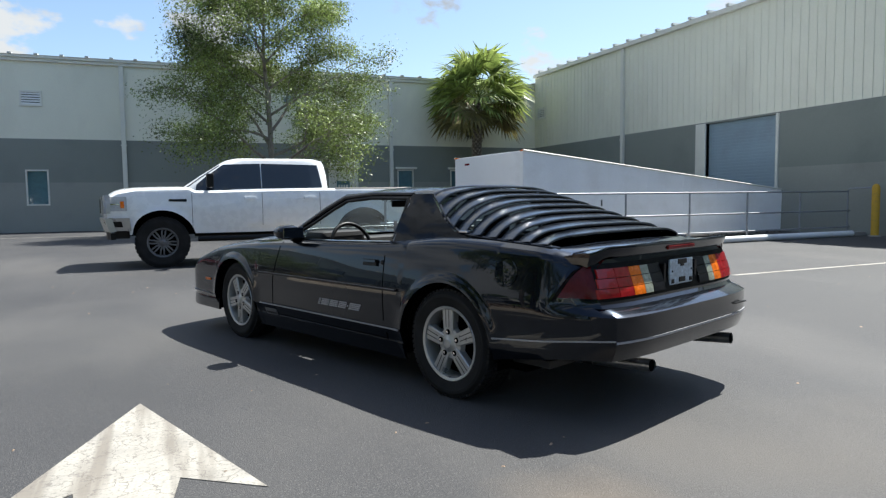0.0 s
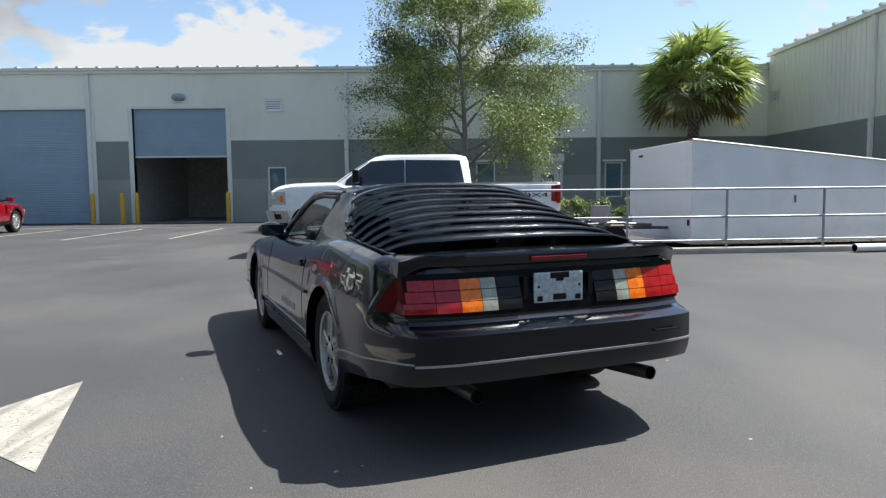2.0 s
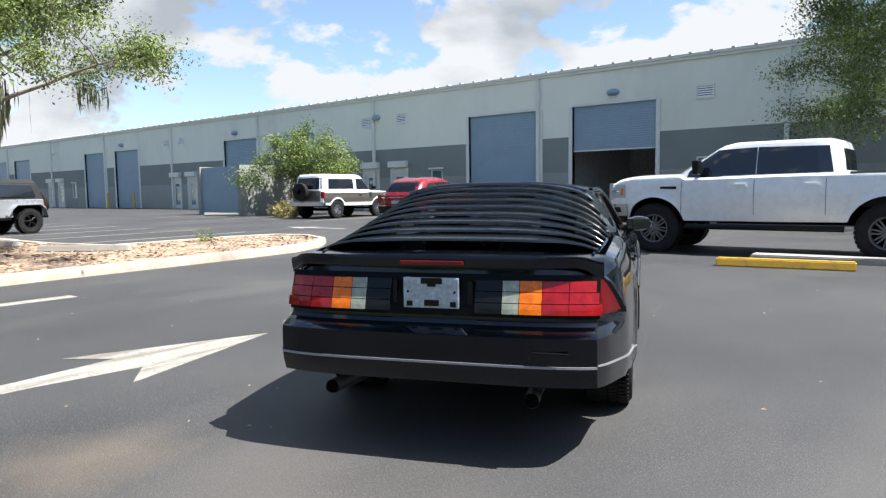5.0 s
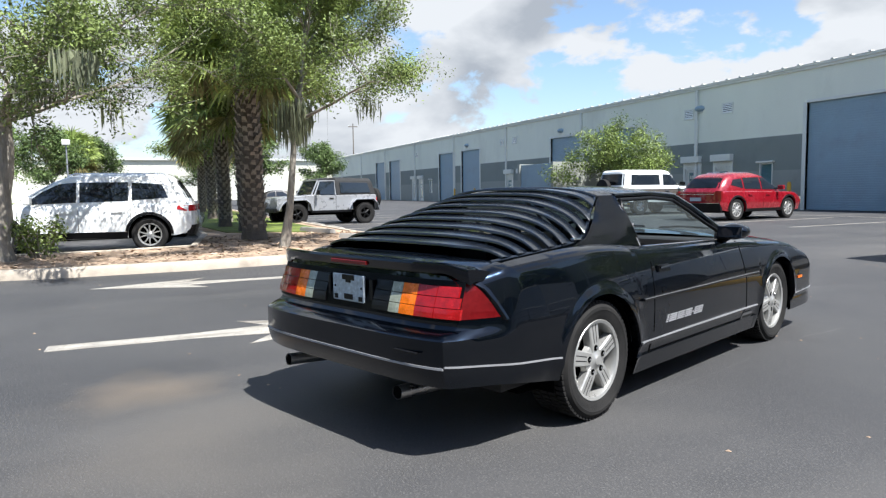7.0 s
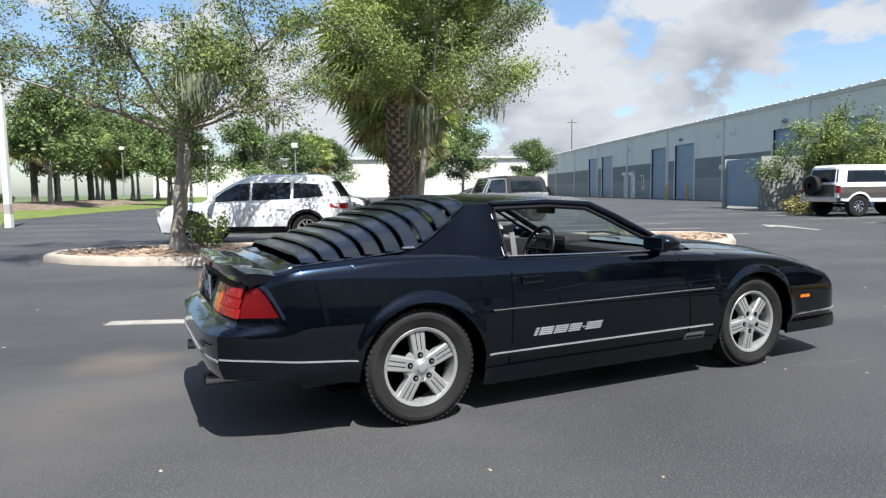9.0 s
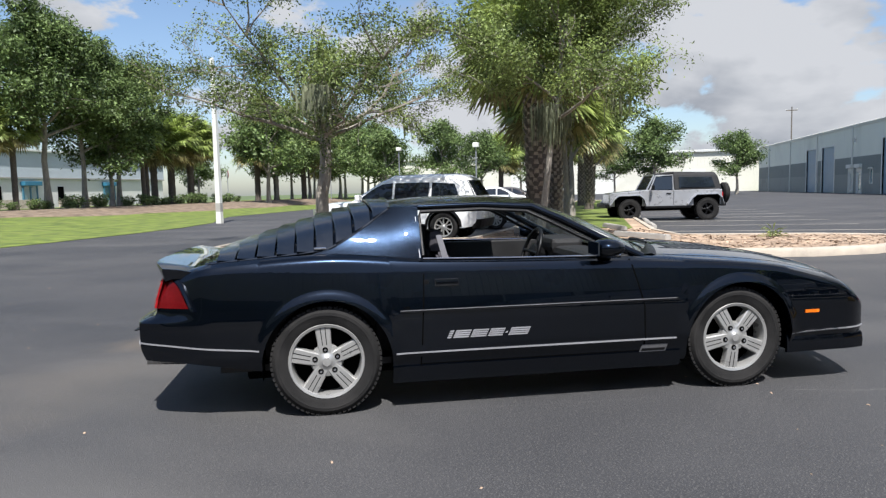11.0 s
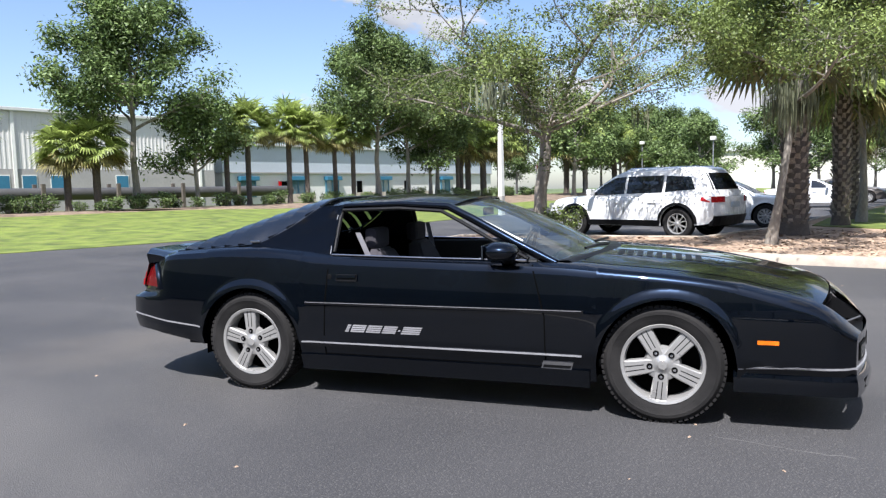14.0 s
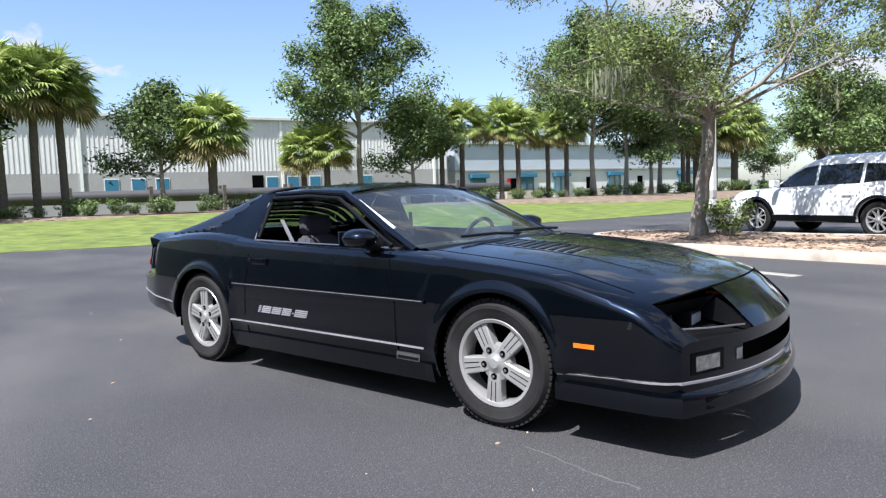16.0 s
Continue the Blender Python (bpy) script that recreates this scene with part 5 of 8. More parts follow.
# tail: deck, spoiler, lamps
bm = bmesh.new()
rings = []
for j in range(41):
    u = -1 + 2 * j / 40
    a = abs(u)
    y = 0.754 * u
    fall = smooth01(0.86, 1.0, a)
    x_le, x_te = -2.03 + 0.02 * fall, -2.275 + 0.075 * a ** 4 + 0.02 * fall
    z_le, z_te = 0.888 - 0.01 * a - 0.02 * fall, 0.915 - 0.030 * fall
    low = 0.850 - 0.025 * fall
    rings.append([(x_le, y, z_le), ((x_le * 0.5 + x_te * 0.5), y, z_le + 0.018), (x_te, y, z_te), (x_te - 0.004, y, z_te - 0.012), (x_te + 0.012, y, z_te - 0.052 - 0.02 * fall), (x_te + 0.05, y, low), (x_le - 0.02, y, low)])
loft(bm, rings)
sp = part("spoiler", bm, "car_black", coupe, "black boot-lid spoiler", smooth=40)
part("brake_lamp", box(-2.282, -2.255, -0.15, 0.15, 0.872, 0.892, 0.004), "lamp_deep_red", sp, "narrow dark red high brake lamp")
for s in (1, -1):
    # fin from the spoiler down beside the lamps
    bm = bmesh.new()
    loft(bm, [[cs.at(x, z, s, o) for x, o in ((xe - 0.006, -0.01), (xe, 0.026), (xe + 0.042, 0.020), (xe + 0.060, -0.004))]
              for xe, z in ((-2.385, 0.866), (-2.362, 0.845), (-2.29, 0.79), (-2.20, 0.725), (-2.118, 0.662), (-2.10, 0.645))])
    part("spoiler_end", bm, "car_black", sp, smooth=40)
TAILX = lambda y, z: coupe_warp(-2.38, y, z).x
bm = bmesh.new()
loft(bm, [[Vector((TAILX(y, z) - 0.006, y, z)) for y in (-0.74 + 1.48 * j / 24 for j in range(25))] for z in (0.645, 0.70, 0.76, 0.83)], closed=False)
bmesh.ops.solidify(bm, geom=list(bm.faces), thickness=0.006)
tail = part("tail_panel", bm, "black_trim", coupe)


def lamp_cell(y0, y1, z0, z1, material, slant=0.0, out=0.016):
    """One lens block of a tail lamp."""
    bm = bmesh.new()
    ya = [y0, y0 + (y1 - y0) * 0.5, y1]
    front = [[Vector((TAILX(y, z) - out, y, z)) for y in ya] for z in (z0, (z0 + z1) / 2, z1)]
    rear = [[v + Vector((out - 0.004, 0, 0)) for v in r] for r in front]
    ring = lambda g: [g[0][0], g[0][1], g[0][2], g[1][2], g[2][2], g[2][1], g[2][0], g[1][0]]
    fr, rr = ring(front), ring(rear)
    a, b = [bm.verts.new(p) for p in fr], [bm.verts.new(p) for p in rr]
    for i in range(8):
        bm.faces.new((a[i], a[(i + 1) % 8], b[(i + 1) % 8], b[i]))
    c = bm.verts.new(front[1][1] + Vector((-0.0006, 0, 0)))
    for i in range(8):
        bm.faces.new((a[i], a[(i + 1) % 8], c))
    return part("lamp_lens", bm, material, tail)


for s in (1, -1):
    for r in range(3):
        z0, z1 = 0.662 + 0.0485 * r, 0.662 + 0.0485 * r + 0.045
        ed = 0.748 - 0.012 * r
        for a, b, mt in ((0.20, 0.318, "lamp_dark"), (0.322, 0.395, "lamp_clear"), (0.398, 0.495, "lamp_amber"), (0.498, 0.61, "lamp_red"), (0.613, ed, "lamp_red")):
            lamp_cell(s * a, s * b, z0, z1, mt)
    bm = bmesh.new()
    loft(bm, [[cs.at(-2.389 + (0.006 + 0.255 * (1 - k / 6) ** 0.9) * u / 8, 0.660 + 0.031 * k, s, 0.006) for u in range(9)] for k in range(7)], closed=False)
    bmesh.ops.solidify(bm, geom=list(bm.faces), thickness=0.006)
    # same red lens as the cells, coloured darker to offset the sun on it
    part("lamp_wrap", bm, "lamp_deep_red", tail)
bm = bmesh.new()
bx(bm, -2.282, -2.268, -0.128, 0.135, 0.675, 0.815, 0.006)
pl = part("plate_holder", bm, "plate_white", coupe, "bare metal number plate bracket with dark cut-outs")
for y, z, hw, hh in ((-0.10, 0.695, 0.014, 0.012), (0.105, 0.695, 0.014, 0.012), (0, 0.70, 0.035, 0.014), (0, 0.80, 0.05, 0.014), (0, 0.785, 0.02, 0.012), (0.112, 0.75, 0.005, 0.006), (-0.108, 0.75, 0.005, 0.006)):
    part("plate_cutout", box(-2.2865, -2.279, y - hw, y + hw, z - hh, z + hh, 0.003), "black_trim", pl)
for s in (1, -1):
    part("plate_lamp", box(-2.275, -2.245, s * 0.178 - 0.012, s * 0.175 + 0.012, 0.68, 0.80, 0.004), "lamp_dark", coupe)
# bumper edges and stripe
bm = bmesh.new()
loft(bm, [[Vector((TAILX(y, 0.5) + dx, y, z)) for dx, z in ((0.005, 0.450), (-0.005, 0.450), (-0.005, 0.460), (0.005, 0.460))] for y in (-0.735 + 1.47 * j / 36 for j in range(37))])
part("pinstripe", bm, "silver_tape", coupe)
part("bumper_badge", box(-2.388, -2.37, -0.62, -0.47, 0.514, 0.521, 0.002), "lamp_dark", coupe, "small dull bumper badge")
for s in (1, -1):
    bm = bmesh.new()
    tube(bm, [(-1.9, s * 0.44, 0.275), (-2.2, s * 0.455, 0.295), (-2.365, s * 0.464, 0.306)], 0.033, 18, cap=False)
    tp = part("exhaust_tip", bm, "steel", coupe, "bare steel exhaust tip", smooth=50)
    part("exhaust_bore", tube(bmesh.new(), [(-2.25, s * 0.4575, 0.298), (-2.358, s * 0.4638, 0.3058)], 0.0305, 18), "dark_void", tp)
part("silencer", tube(bmesh.new(), [(-1.95, -0.45, 0.34), (-1.95, 0.45, 0.34)], 0.07, 16), "steel", coupe, smooth=50)
part("rear_axle", tube(bmesh.new(), [(-1.2825, -0.66, 0.325), (-1.2825, 0.66, 0.325)], 0.05, 12), "dark_void", coupe)
part("front_axle", tube(bmesh.new(), [(1.2825, -0.66, 0.30), (1.2825, 0.66, 0.30)], 0.05, 12), "dark_void", coupe)

# nose: lamp pockets, grille, fog lamps, chin
NOSEX = lambda y, z: coupe_warp(2.42, y, z).x


def nose_patch(name, y0, y1, z0, z1, material, out, label="", parent=None):
    """A panel that follows the front of the car."""
    bm = bmesh.new()
    loft(bm, [[Vector((NOSEX(y, z) + out, y, z)) for y in (y0 + (y1 - y0) * j / 6 for j in range(7))] for z in (z0, z0 + (z1 - z0) * 0.5, z1)], closed=False)
    bmesh.ops.solidify(bm, geom=list(bm.faces), thickness=0.008)
    return part(name, bm, material, parent or coupe, label)


for s in (1, -1):
    bm = bmesh.new()
    ys = [0.33 + 0.435 * j / 12 for j in range(13)]
    loft(bm, [[cs.warp(x, s * y, z) for y in ys] for x, z in ((2.247, 0.655), (2.13, 0.54), (2.26, 0.505), (2.405, 0.498))], closed=False)
    for y in (0.335, 0.76):
        bm.faces.new([bm.verts.new(cs.warp(x, s * y, z)) for x, z in ((2.247, 0.640), (2.13, 0.545), (2.405, 0.50), (2.405, 0.525), (2.34, 0.588))])
    part("lamp_pocket", bm, "black_trim", coupe)
    for y, hw in ((0.44, 0.06), (0.65, 0.045)):
        c = cs.warp(2.195, s * y, 0.6)
        lampm = part("headlamp", box(c.x, c.x + 0.014, c.y - hw, c.y + hw, 0.530, 0.578, 0.006), "lamp_glass", coupe, "glass headlamp set deep in its pocket")
        part("lamp_bezel", box(c.x - 0.05, c.x + 0.012, c.y - hw - 0.01, c.y + hw + 0.01, 0.508, 0.590, 0.006), "black_trim", lampm)
    part("pocket_edge", tube(bmesh.new(), [cs.warp(2.27, s * 0.74, 0.545), cs.warp(2.33, s * 0.55, 0.535), cs.warp(2.39, s * 0.36, 0.53)], 0.005, 6), "steel_dull", coupe)
    fl = nose_patch("fog_lamp", s * 0.615, s * 0.757, 0.390, 0.452, "lamp_reflector", 0.006, "clear rectangular bumper lamp")
    nose_patch("lamp_rim", s * 0.585, s * 0.78, 0.375, 0.468, "black_trim", 0.003, "", fl)
    nose_patch("indicator", s * 0.45, s * 0.495, 0.40, 0.448, "lamp_reflector", 0.005)
    nose_patch("brake_duct", s * 0.50, s * 0.72, 0.226, 0.272, "black_trim", 0.022)
nose_patch("grille", -0.43, 0.43, 0.385, 0.460, "dark_void", 0.004)
bm = bmesh.new()
plan = [(cs.at(x, 0.30, 1), Vector((0, 1, 0)), 0.25) for x in (1.66, 1.8, 1.95, 2.1, 2.22, 2.32)]
plan += [(Vector((NOSEX(y, 0.32), y, 0)), Vector((1, 0.7 * (y / 0.83) ** 3, 0)).normalized(), 1 - 0.6 * (abs(y) / 0.83) ** 3) for y in (0.83 - 1.66 * k / 30 for k in range(31))]
plan += [(cs.at(x, 0.30, -1), Vector((0, -1, 0)), 0.25) for x in (2.32, 2.22, 2.1, 1.95, 1.8, 1.66)]
loft(bm, [[Vector((p.x, p.y, 0)) + o * d * e + Vector((0, 0, z)) for d, z in ((-0.03, 0.315), (0.004, 0.310), (0.022, 0.290), (0.034, 0.250), (0.026, 0.206), (-0.06, 0.202))] for p, o, e in plan])
part("chin_spoiler", bm, "car_black", coupe, smooth=40)
bm = bmesh.new()
loft(bm, [[Vector((NOSEX(y, 0.345) + dx, y, z - 0.02 * (1 - (y / 0.84) ** 2))) for dx, z in ((-0.01, 0.345), (0.006, 0.345), (0.006, 0.356), (-0.01, 0.356))] for y in (-0.835 + 1.67 * j / 36 for j in range(37))])
part("pinstripe", bm, "silver_tape", coupe)
for s in (1, -1):
    bm = bmesh.new()
    for k in range(9):
        x = 1.02 + 0.055 * k
        p = [cs.over(x, s * 0.24, 0.001), cs.over(x + 0.034, s * 0.24, 0.004), cs.over(x + 0.034, s * 0.44, 0.004), cs.over(x, s * 0.44, 0.001)]
        panel(bm, p, (0, 0, -1), 0.012)
    part("bonnet_vent", bm, "black_trim", coupe)
    # bonnet seam
    bm = bmesh.new()
    rr = []
    for k in range(25):
        x = 0.80 + 1.30 * k / 24
        ye = cs.y(x, cs.zt(x)) * 0.90
        rr.append([cs.over(x, s * (ye - 0.003), -0.003), cs.over(x, s * (ye - 0.003), 0.001), cs.over(x, s * (ye + 0.003), 0.001), cs.over(x, s * (ye + 0.003), -0.003)])
    loft(bm, rr)
    part("bonnet_seam", bm, "dark_void", coupe)
    for yy in (0.22, 0.47):
        bm = bmesh.new()
        loft(bm, [[cs.over(x, s * yy + d, h) for d, h in ((-0.006, -0.003), (-0.004, 0.003), (0.004, 0.003), (0.006, -0.003))] for x in (0.95 + 1.05 * k / 16 for k in range(17))])
        part("bonnet_crease", bm, "car_black", coupe, smooth=60)

bm = bmesh.new()
loft(bm, [[cs.over(2.232 + d, y, h) for d, h in ((-0.004, -0.003), (-0.004, 0.0015), (0.004, 0.0015), (0.004, -0.003))] for y in (-0.74 + 1.48 * k / 30 for k in range(31))])
part("bonnet_seam", bm, "dark_void", coupe)

# cabin
part("cabin_floor", box(-1.9, 0.95, -0.70, 0.70, 0.25, 0.29), "dash", coupe)
part("luggage_bay", box(-1.95, -0.98, -0.66, 0.66, 0.29, 0.70, 0.05), "dash", coupe)
db = bmesh.new()
bx(db, 0.42, 0.92, -0.70, 0.70, 0.50, 0.855, 0.05)
bx(db, 0.40, 0.66, 0.16, 0.58, 0.80, 0.915, 0.04)
part("dashboard", db, "dash", coupe)
part("centre_console", box(-0.6, 0.45, -0.12, 0.12, 0.29, 0.52, 0.03), "dash", coupe)
for s in (1, -1):
    part("door_card", box(-0.68, 0.60, s * 0.755 - 0.02, s * 0.755 + 0.02, 0.30, 0.868, 0.01), "dash", coupe)
    st = part("front_seat", box(-0.45, 0.08, s * 0.37 - 0.25, s * 0.37 + 0.25, 0.30, 0.50, 0.06), "seat", coupe, "dark cloth bucket seat")
    bb = bmesh.new()
    loft(bb, [[(-0.42 - dx - th * 0.5, s * 0.37 - w, z), (-0.42 - dx - th * 0.5, s * 0.37 + w, z), (-0.42 - dx + th, s * 0.37 + w * 0.8, z), (-0.42 - dx + th, s * 0.37 - w * 0.8, z)] for dx, w, z, th in ((0, 0.24, 0.42, 0.08), (0.05, 0.25, 0.60, 0.09), (0.11, 0.23, 0.80, 0.07), (0.14, 0.16, 0.90, 0.05))])
    bmesh.ops.bevel(bb, geom=list(bb.edges), offset=0.02, segments=2, affect="EDGES")
    part("seat_back", bb, "seat", st, smooth=50)
    part("headrest", box(-0.62, -0.53, s * 0.37 - 0.12, s * 0.37 + 0.12, 0.90, 1.04, 0.035), "seat", st)
    part("seat_belt", panel(bmesh.new(), [(-0.60, s * 0.655, 1.02), (-0.565, s * 0.655, 1.02), (-0.50, s * 0.60, 0.82), (-0.54, s * 0.60, 0.82)], (0, -s, 0), 0.004), "belt", coupe)
part("rear_seat", box(-1.05, -0.72, -0.60, 0.60, 0.29, 0.74, 0.06), "seat", coupe)
sw = bmesh.new()
c, ax, ay = Vector((0.30, 0.37, 0.80)), Vector((0.0, 1, 0)), Vector((0.35, 0, 0.94)).normalized()
tube(sw, [c + ax * 0.185 * math.cos(a) + ay * 0.185 * math.sin(a) for a in (2 * math.pi * k / 28 for k in range(29))], 0.015, 8)
stw = part("steering_wheel", sw, "black_trim", coupe, smooth=50)
part("steering_hub", tube(bmesh.new(), [c, c + Vector((0.2, 0, -0.07))], [0.07, 0.04], 12), "black_trim", stw)
for a in (0.0, math.pi, -math.pi / 2):
    part("steering_spoke", tube(bmesh.new(), [c, c + ax * 0.18 * math.cos(a) + ay * 0.18 * math.sin(a)], 0.014, 6), "black_trim", stw)
part("inside_mirror", box(0.10, 0.125, -0.11, 0.11, 1.10, 1.155, 0.012), "black_trim", coupe)

# ---- the other vehicles ----


def cabin(car, name, material, levels, k=7.0, n=56):
    """The upper body as a stack of rounded rectangles (z, rear x, front x, half width). Returns a function that places (x, z) on its side."""
    bm = bmesh.new()
    rings = []
    for z, xr, xf, hw in levels:
        cx, hx = (xr + xf) / 2, (xf - xr) / 2
        ring = []
        for i in range(n):
            a = 2 * math.pi * i / n
            c, s = math.cos(a), math.sin(a)
            r = (abs(c) ** k + abs(s) ** k) ** (-1 / k)
            ring.append((cx + hx * r * c, hw * r * s, z))
        rings.append(ring)
    loft(bm, rings)
    part(name, bm, material, car, smooth=32)
    zz = [l[0] for l in levels]

    def at_level(i):
        return lambda z: float(np.interp(z, zz, [l[i] for l in levels]))
    hwf, xff, xrf = at_level(3), at_level(2), at_level(1)

    def side(x, z, s, out=0.0):
        cx, hx = (xrf(z) + xff(z)) / 2, (xff(z) - xrf(z)) / 2
        t = min(0.999, abs(x - cx) / hx)
        return Vector((x, s * (hwf(z) * (1 - t ** k) ** (1 / k) + out), z))

    def end(y, z, s, out=0.0):
        cx, hx = (xrf(z) + xff(z)) / 2, (xff(z) - xrf(z)) / 2
        t = min(0.999, abs(y) / hwf(z))
        return Vector((cx + s * (hx * (1 - t ** k) ** (1 / k) + out), y, z))
    return side, end


def plate_on(fn, pts, s, out=0.006, deep=-0.02):
    """A pane or panel laid on a surface: pts in its two coordinates, filled as a strip."""
    bm = bmesh.new()
    bm.faces.new([bm.verts.new((u, v, 0)) for u, v in pts])
    bmesh.ops.triangulate(bm, faces=list(bm.faces))
    bmesh.ops.subdivide_edges(bm, edges=list(bm.edges), cuts=5, use_grid_fill=True)
    for v in bm.verts:
        v.co = fn(v.co.x, v.co.y, s, out)
    bmesh.ops.solidify(bm, geom=list(bm.faces), thickness=0.006)
    return bm


def wide_pane(fn, y0, z0, y1, z1, s, out=0.006, n=10, deep=-0.02):
    """A screen across the car, bowed with its surface: half widths y0 at z0 and y1 at z1."""
    pts = [(-y0 + 2 * y0 * i / n, z0) for i in range(n + 1)] + [(y1 - 2 * y1 * i / n, z1) for i in range(n + 1)]
    bm = bmesh.new()
    m = 6
    rows = []
    for r in range(m + 1):
        t = r / m
        y, z = y0 + (y1 - y0) * t, z0 + (z1 - z0) * t
        rows.append([fn(-y + 2 * y * i / n, z, s, out) for i in range(n + 1)])
    loft(bm, rows, closed=False)
    bmesh.ops.solidify(bm, geom=list(bm.faces), thickness=0.01)
    return bm


def auto(name, label, m, p, group="parked vehicles"):
    """A parked vehicle from its measures."""
    car = thing(name, label, p.get("category", "car"), m, group)
    wb, W = p["wb"] / 2, p["W"] / 2
    arches = [(-wb, p["R"], p["arch"]), (wb, p["R"], p["arch"])]
    rear, front = p["rear"], p["front"]
    bow = p.get("bow", 0.12)

    def warp(x, y, z):
        a = min(1.0, abs(y) / W)
        wf, wr = smooth01(front - 0.7, front, x), smooth01(rear + 0.5, rear, x)
        tuck = p.get("tuck", 0.08)
        return Vector((x - wf * (bow * a ** 3 + tuck * smooth01(p["sill"] + 0.35, p["sill"], z)) + wr * (bow * 0.6 * a ** 4 + tuck * smooth01(p["sill"] + 0.3, p["sill"], z)), y, z))
    sh = Shell(rear, front, [(rear, W * 0.93), (rear + 0.4, W * 0.985), (0, W), (front - 0.6, W * 0.975), (front, W * 0.90)], p["top"], [(rear, p["sill"] + 0.08), (-wb - p["arch"], p["sill"] + 0.03), (0, p["sill"]), (wb + p["arch"], p["sill"]), (front, p["sill"] + 0.02)],
               p.get("side", [(p["sill"], 0.95), (p["sill"] + 0.18, 0.985), (p["sill"] + 0.35, 1.0), (p["belt"] - 0.22, 0.995), (p["belt"] + 0.2, 0.94)]), arches,
               [(rear, 0.01), (0, 0.02), (front - 0.4, p.get("crown", 0.04)), (front, 0.005)], warp, 0.05, p.get("flare", 0.02), 0.07, rows=16, cols=14)
    part("body", sh.build(p.get("skip"), 60), p["paint"], car, smooth=30)
    wells(car, sh, 0.36)
    part("underbody", box(rear + 0.25, front - 0.25, -W + 0.2, W - 0.2, p["sill"] - 0.02, p["sill"] + 0.08), "dark_void", car)
    for x in (-wb, wb):
        for s in (1, -1):
            wheel(car, x, W - 0.03, s, p["R"], p["rim"], p.get("tw", 0.24), rim_mat=p.get("rim_mat", "alloy"), spokes=p.get("spokes", 5), style=p.get("style", "bar"), knobs=p.get("knobs", 0))
        part("axle", tube(bmesh.new(), [(x, -W + 0.25, p["R"]), (x, W - 0.25, p["R"])], 0.05, 8), "dark_void", car)
    if p.get("levels"):
        side, end = cabin(car, "cabin", p.get("cabin_paint", p["paint"]), p["levels"], p.get("k", 7.0))
        for s in (1, -1):
            for w in p["windows"]:
                part("side_window", plate_on(side, w, s), "tint", car)
        if p.get("screen"):
            part("windscreen", wide_pane(end, *p["screen"], 1), "tint", car)
        if p.get("backlight"):
            part("rear_window", wide_pane(end, *p["backlight"], -1), "tint", car)
        for s in (1, -1) if p.get("rails") else ():
            x0, x1, z = p["rails"]
            part("roof_rail", tube(bmesh.new(), [(x0, s * (p["levels"][-1][3] - 0.06), z - 0.03), (x0 + 0.12, s * (p["levels"][-1][3] - 0.06), z + 0.03), (x1 - 0.12, s * (p["levels"][-1][3] - 0.06), z + 0.03), (x1, s * (p["levels"][-1][3] - 0.06), z - 0.03)], 0.016, 6), p.get("rail_mat", "chrome"), car)
    for s in (1, -1):
        for x in p.get("seams", ()):
            bm = bmesh.new()
            loft(bm, [[sh.at(x - 0.004, z, s, -0.003), sh.at(x - 0.004, z, s, 0.002), sh.at(x + 0.004, z, s, 0.002), sh.at(x + 0.004, z, s, -0.003)] for z in (p["sill"] + 0.12 + (p["belt"] - p["sill"] - 0.16) * i / 6 for i in range(7))])
            part("door_seam", bm, "dark_void", car)
        for x in p.get("handles", ()):
            part("door_handle", sh.patch([(x, p["belt"] - 0.16), (x + 0.20, p["belt"] - 0.16), (x + 0.20, p["belt"] - 0.12), (x, p["belt"] - 0.12)], s, 0.03), p.get("handle_mat", p["paint"]), car)
        if p.get("cladding"):
            part("sill_cladding", sh.stripe(-wb + p["arch"] + 0.01, wb - p["arch"] - 0.01, p["sill"] + 0.005, p["cladding"], s, 0.012, 12), "black_trim", car)
            for xc, zc, R in arches:
                bm = bmesh.new()
                rr = []
                for i in range(23):
                    a = math.pi * i / 22
                    pts = []
                    for r, o in ((R, 0.014), (R + 0.06, 0.014)):
                        x, z = xc + r * math.cos(a), zc + r * math.sin(a)
                        pts.append(sh.at(x, z + 0.001, s, o))
                    rr.append([pts[0] - Vector((0, s * 0.03, 0)), pts[0], pts[1], pts[1] - Vector((0, s * 0.03, 0))])
                loft(bm, rr)
                part("arch_trim", bm, "black_trim", car)
        if p.get("mirror"):
            x, z = p["mirror"]
            part("door_mirror", box(x - 0.06, x + 0.06, s * (W + 0.10) - 0.11, s * (W + 0.10) + 0.11, z, z + p.get("mirror_h", 0.16), 0.03), p.get("mirror_mat", p["paint"]), car)
            part("mirror_arm", box(x - 0.03, x + 0.03, min(s * (W - 0.14), s * (W + 0.02)), max(s * (W - 0.14), s * (W + 0.02)), z + 0.02, z + 0.07, 0.01), "black_trim", car)
    fx = lambda y, z: sh.warp(front, y, z).x
    rx = lambda y, z: sh.warp(rear, y, z).x

    def face(nm, y0, y1, z0, z1, mt, at_front, out=0.02, lab=""):
        bm = bmesh.new()
        f, d = (fx, 1) if at_front else (rx, -1)
        rows = []
        for i in range(9):
            y = y0 + (y1 - y0) * i / 8
            a, b = f(y, z0), f(y, z1)
            rows.append([(a - d * 0.05, y, z0), (a + d * out, y, z0), (b + d * out, y, z1), (b - d * 0.05, y, z1)])
        loft(bm, rows)
        return part(nm, bm, mt, car, lab)
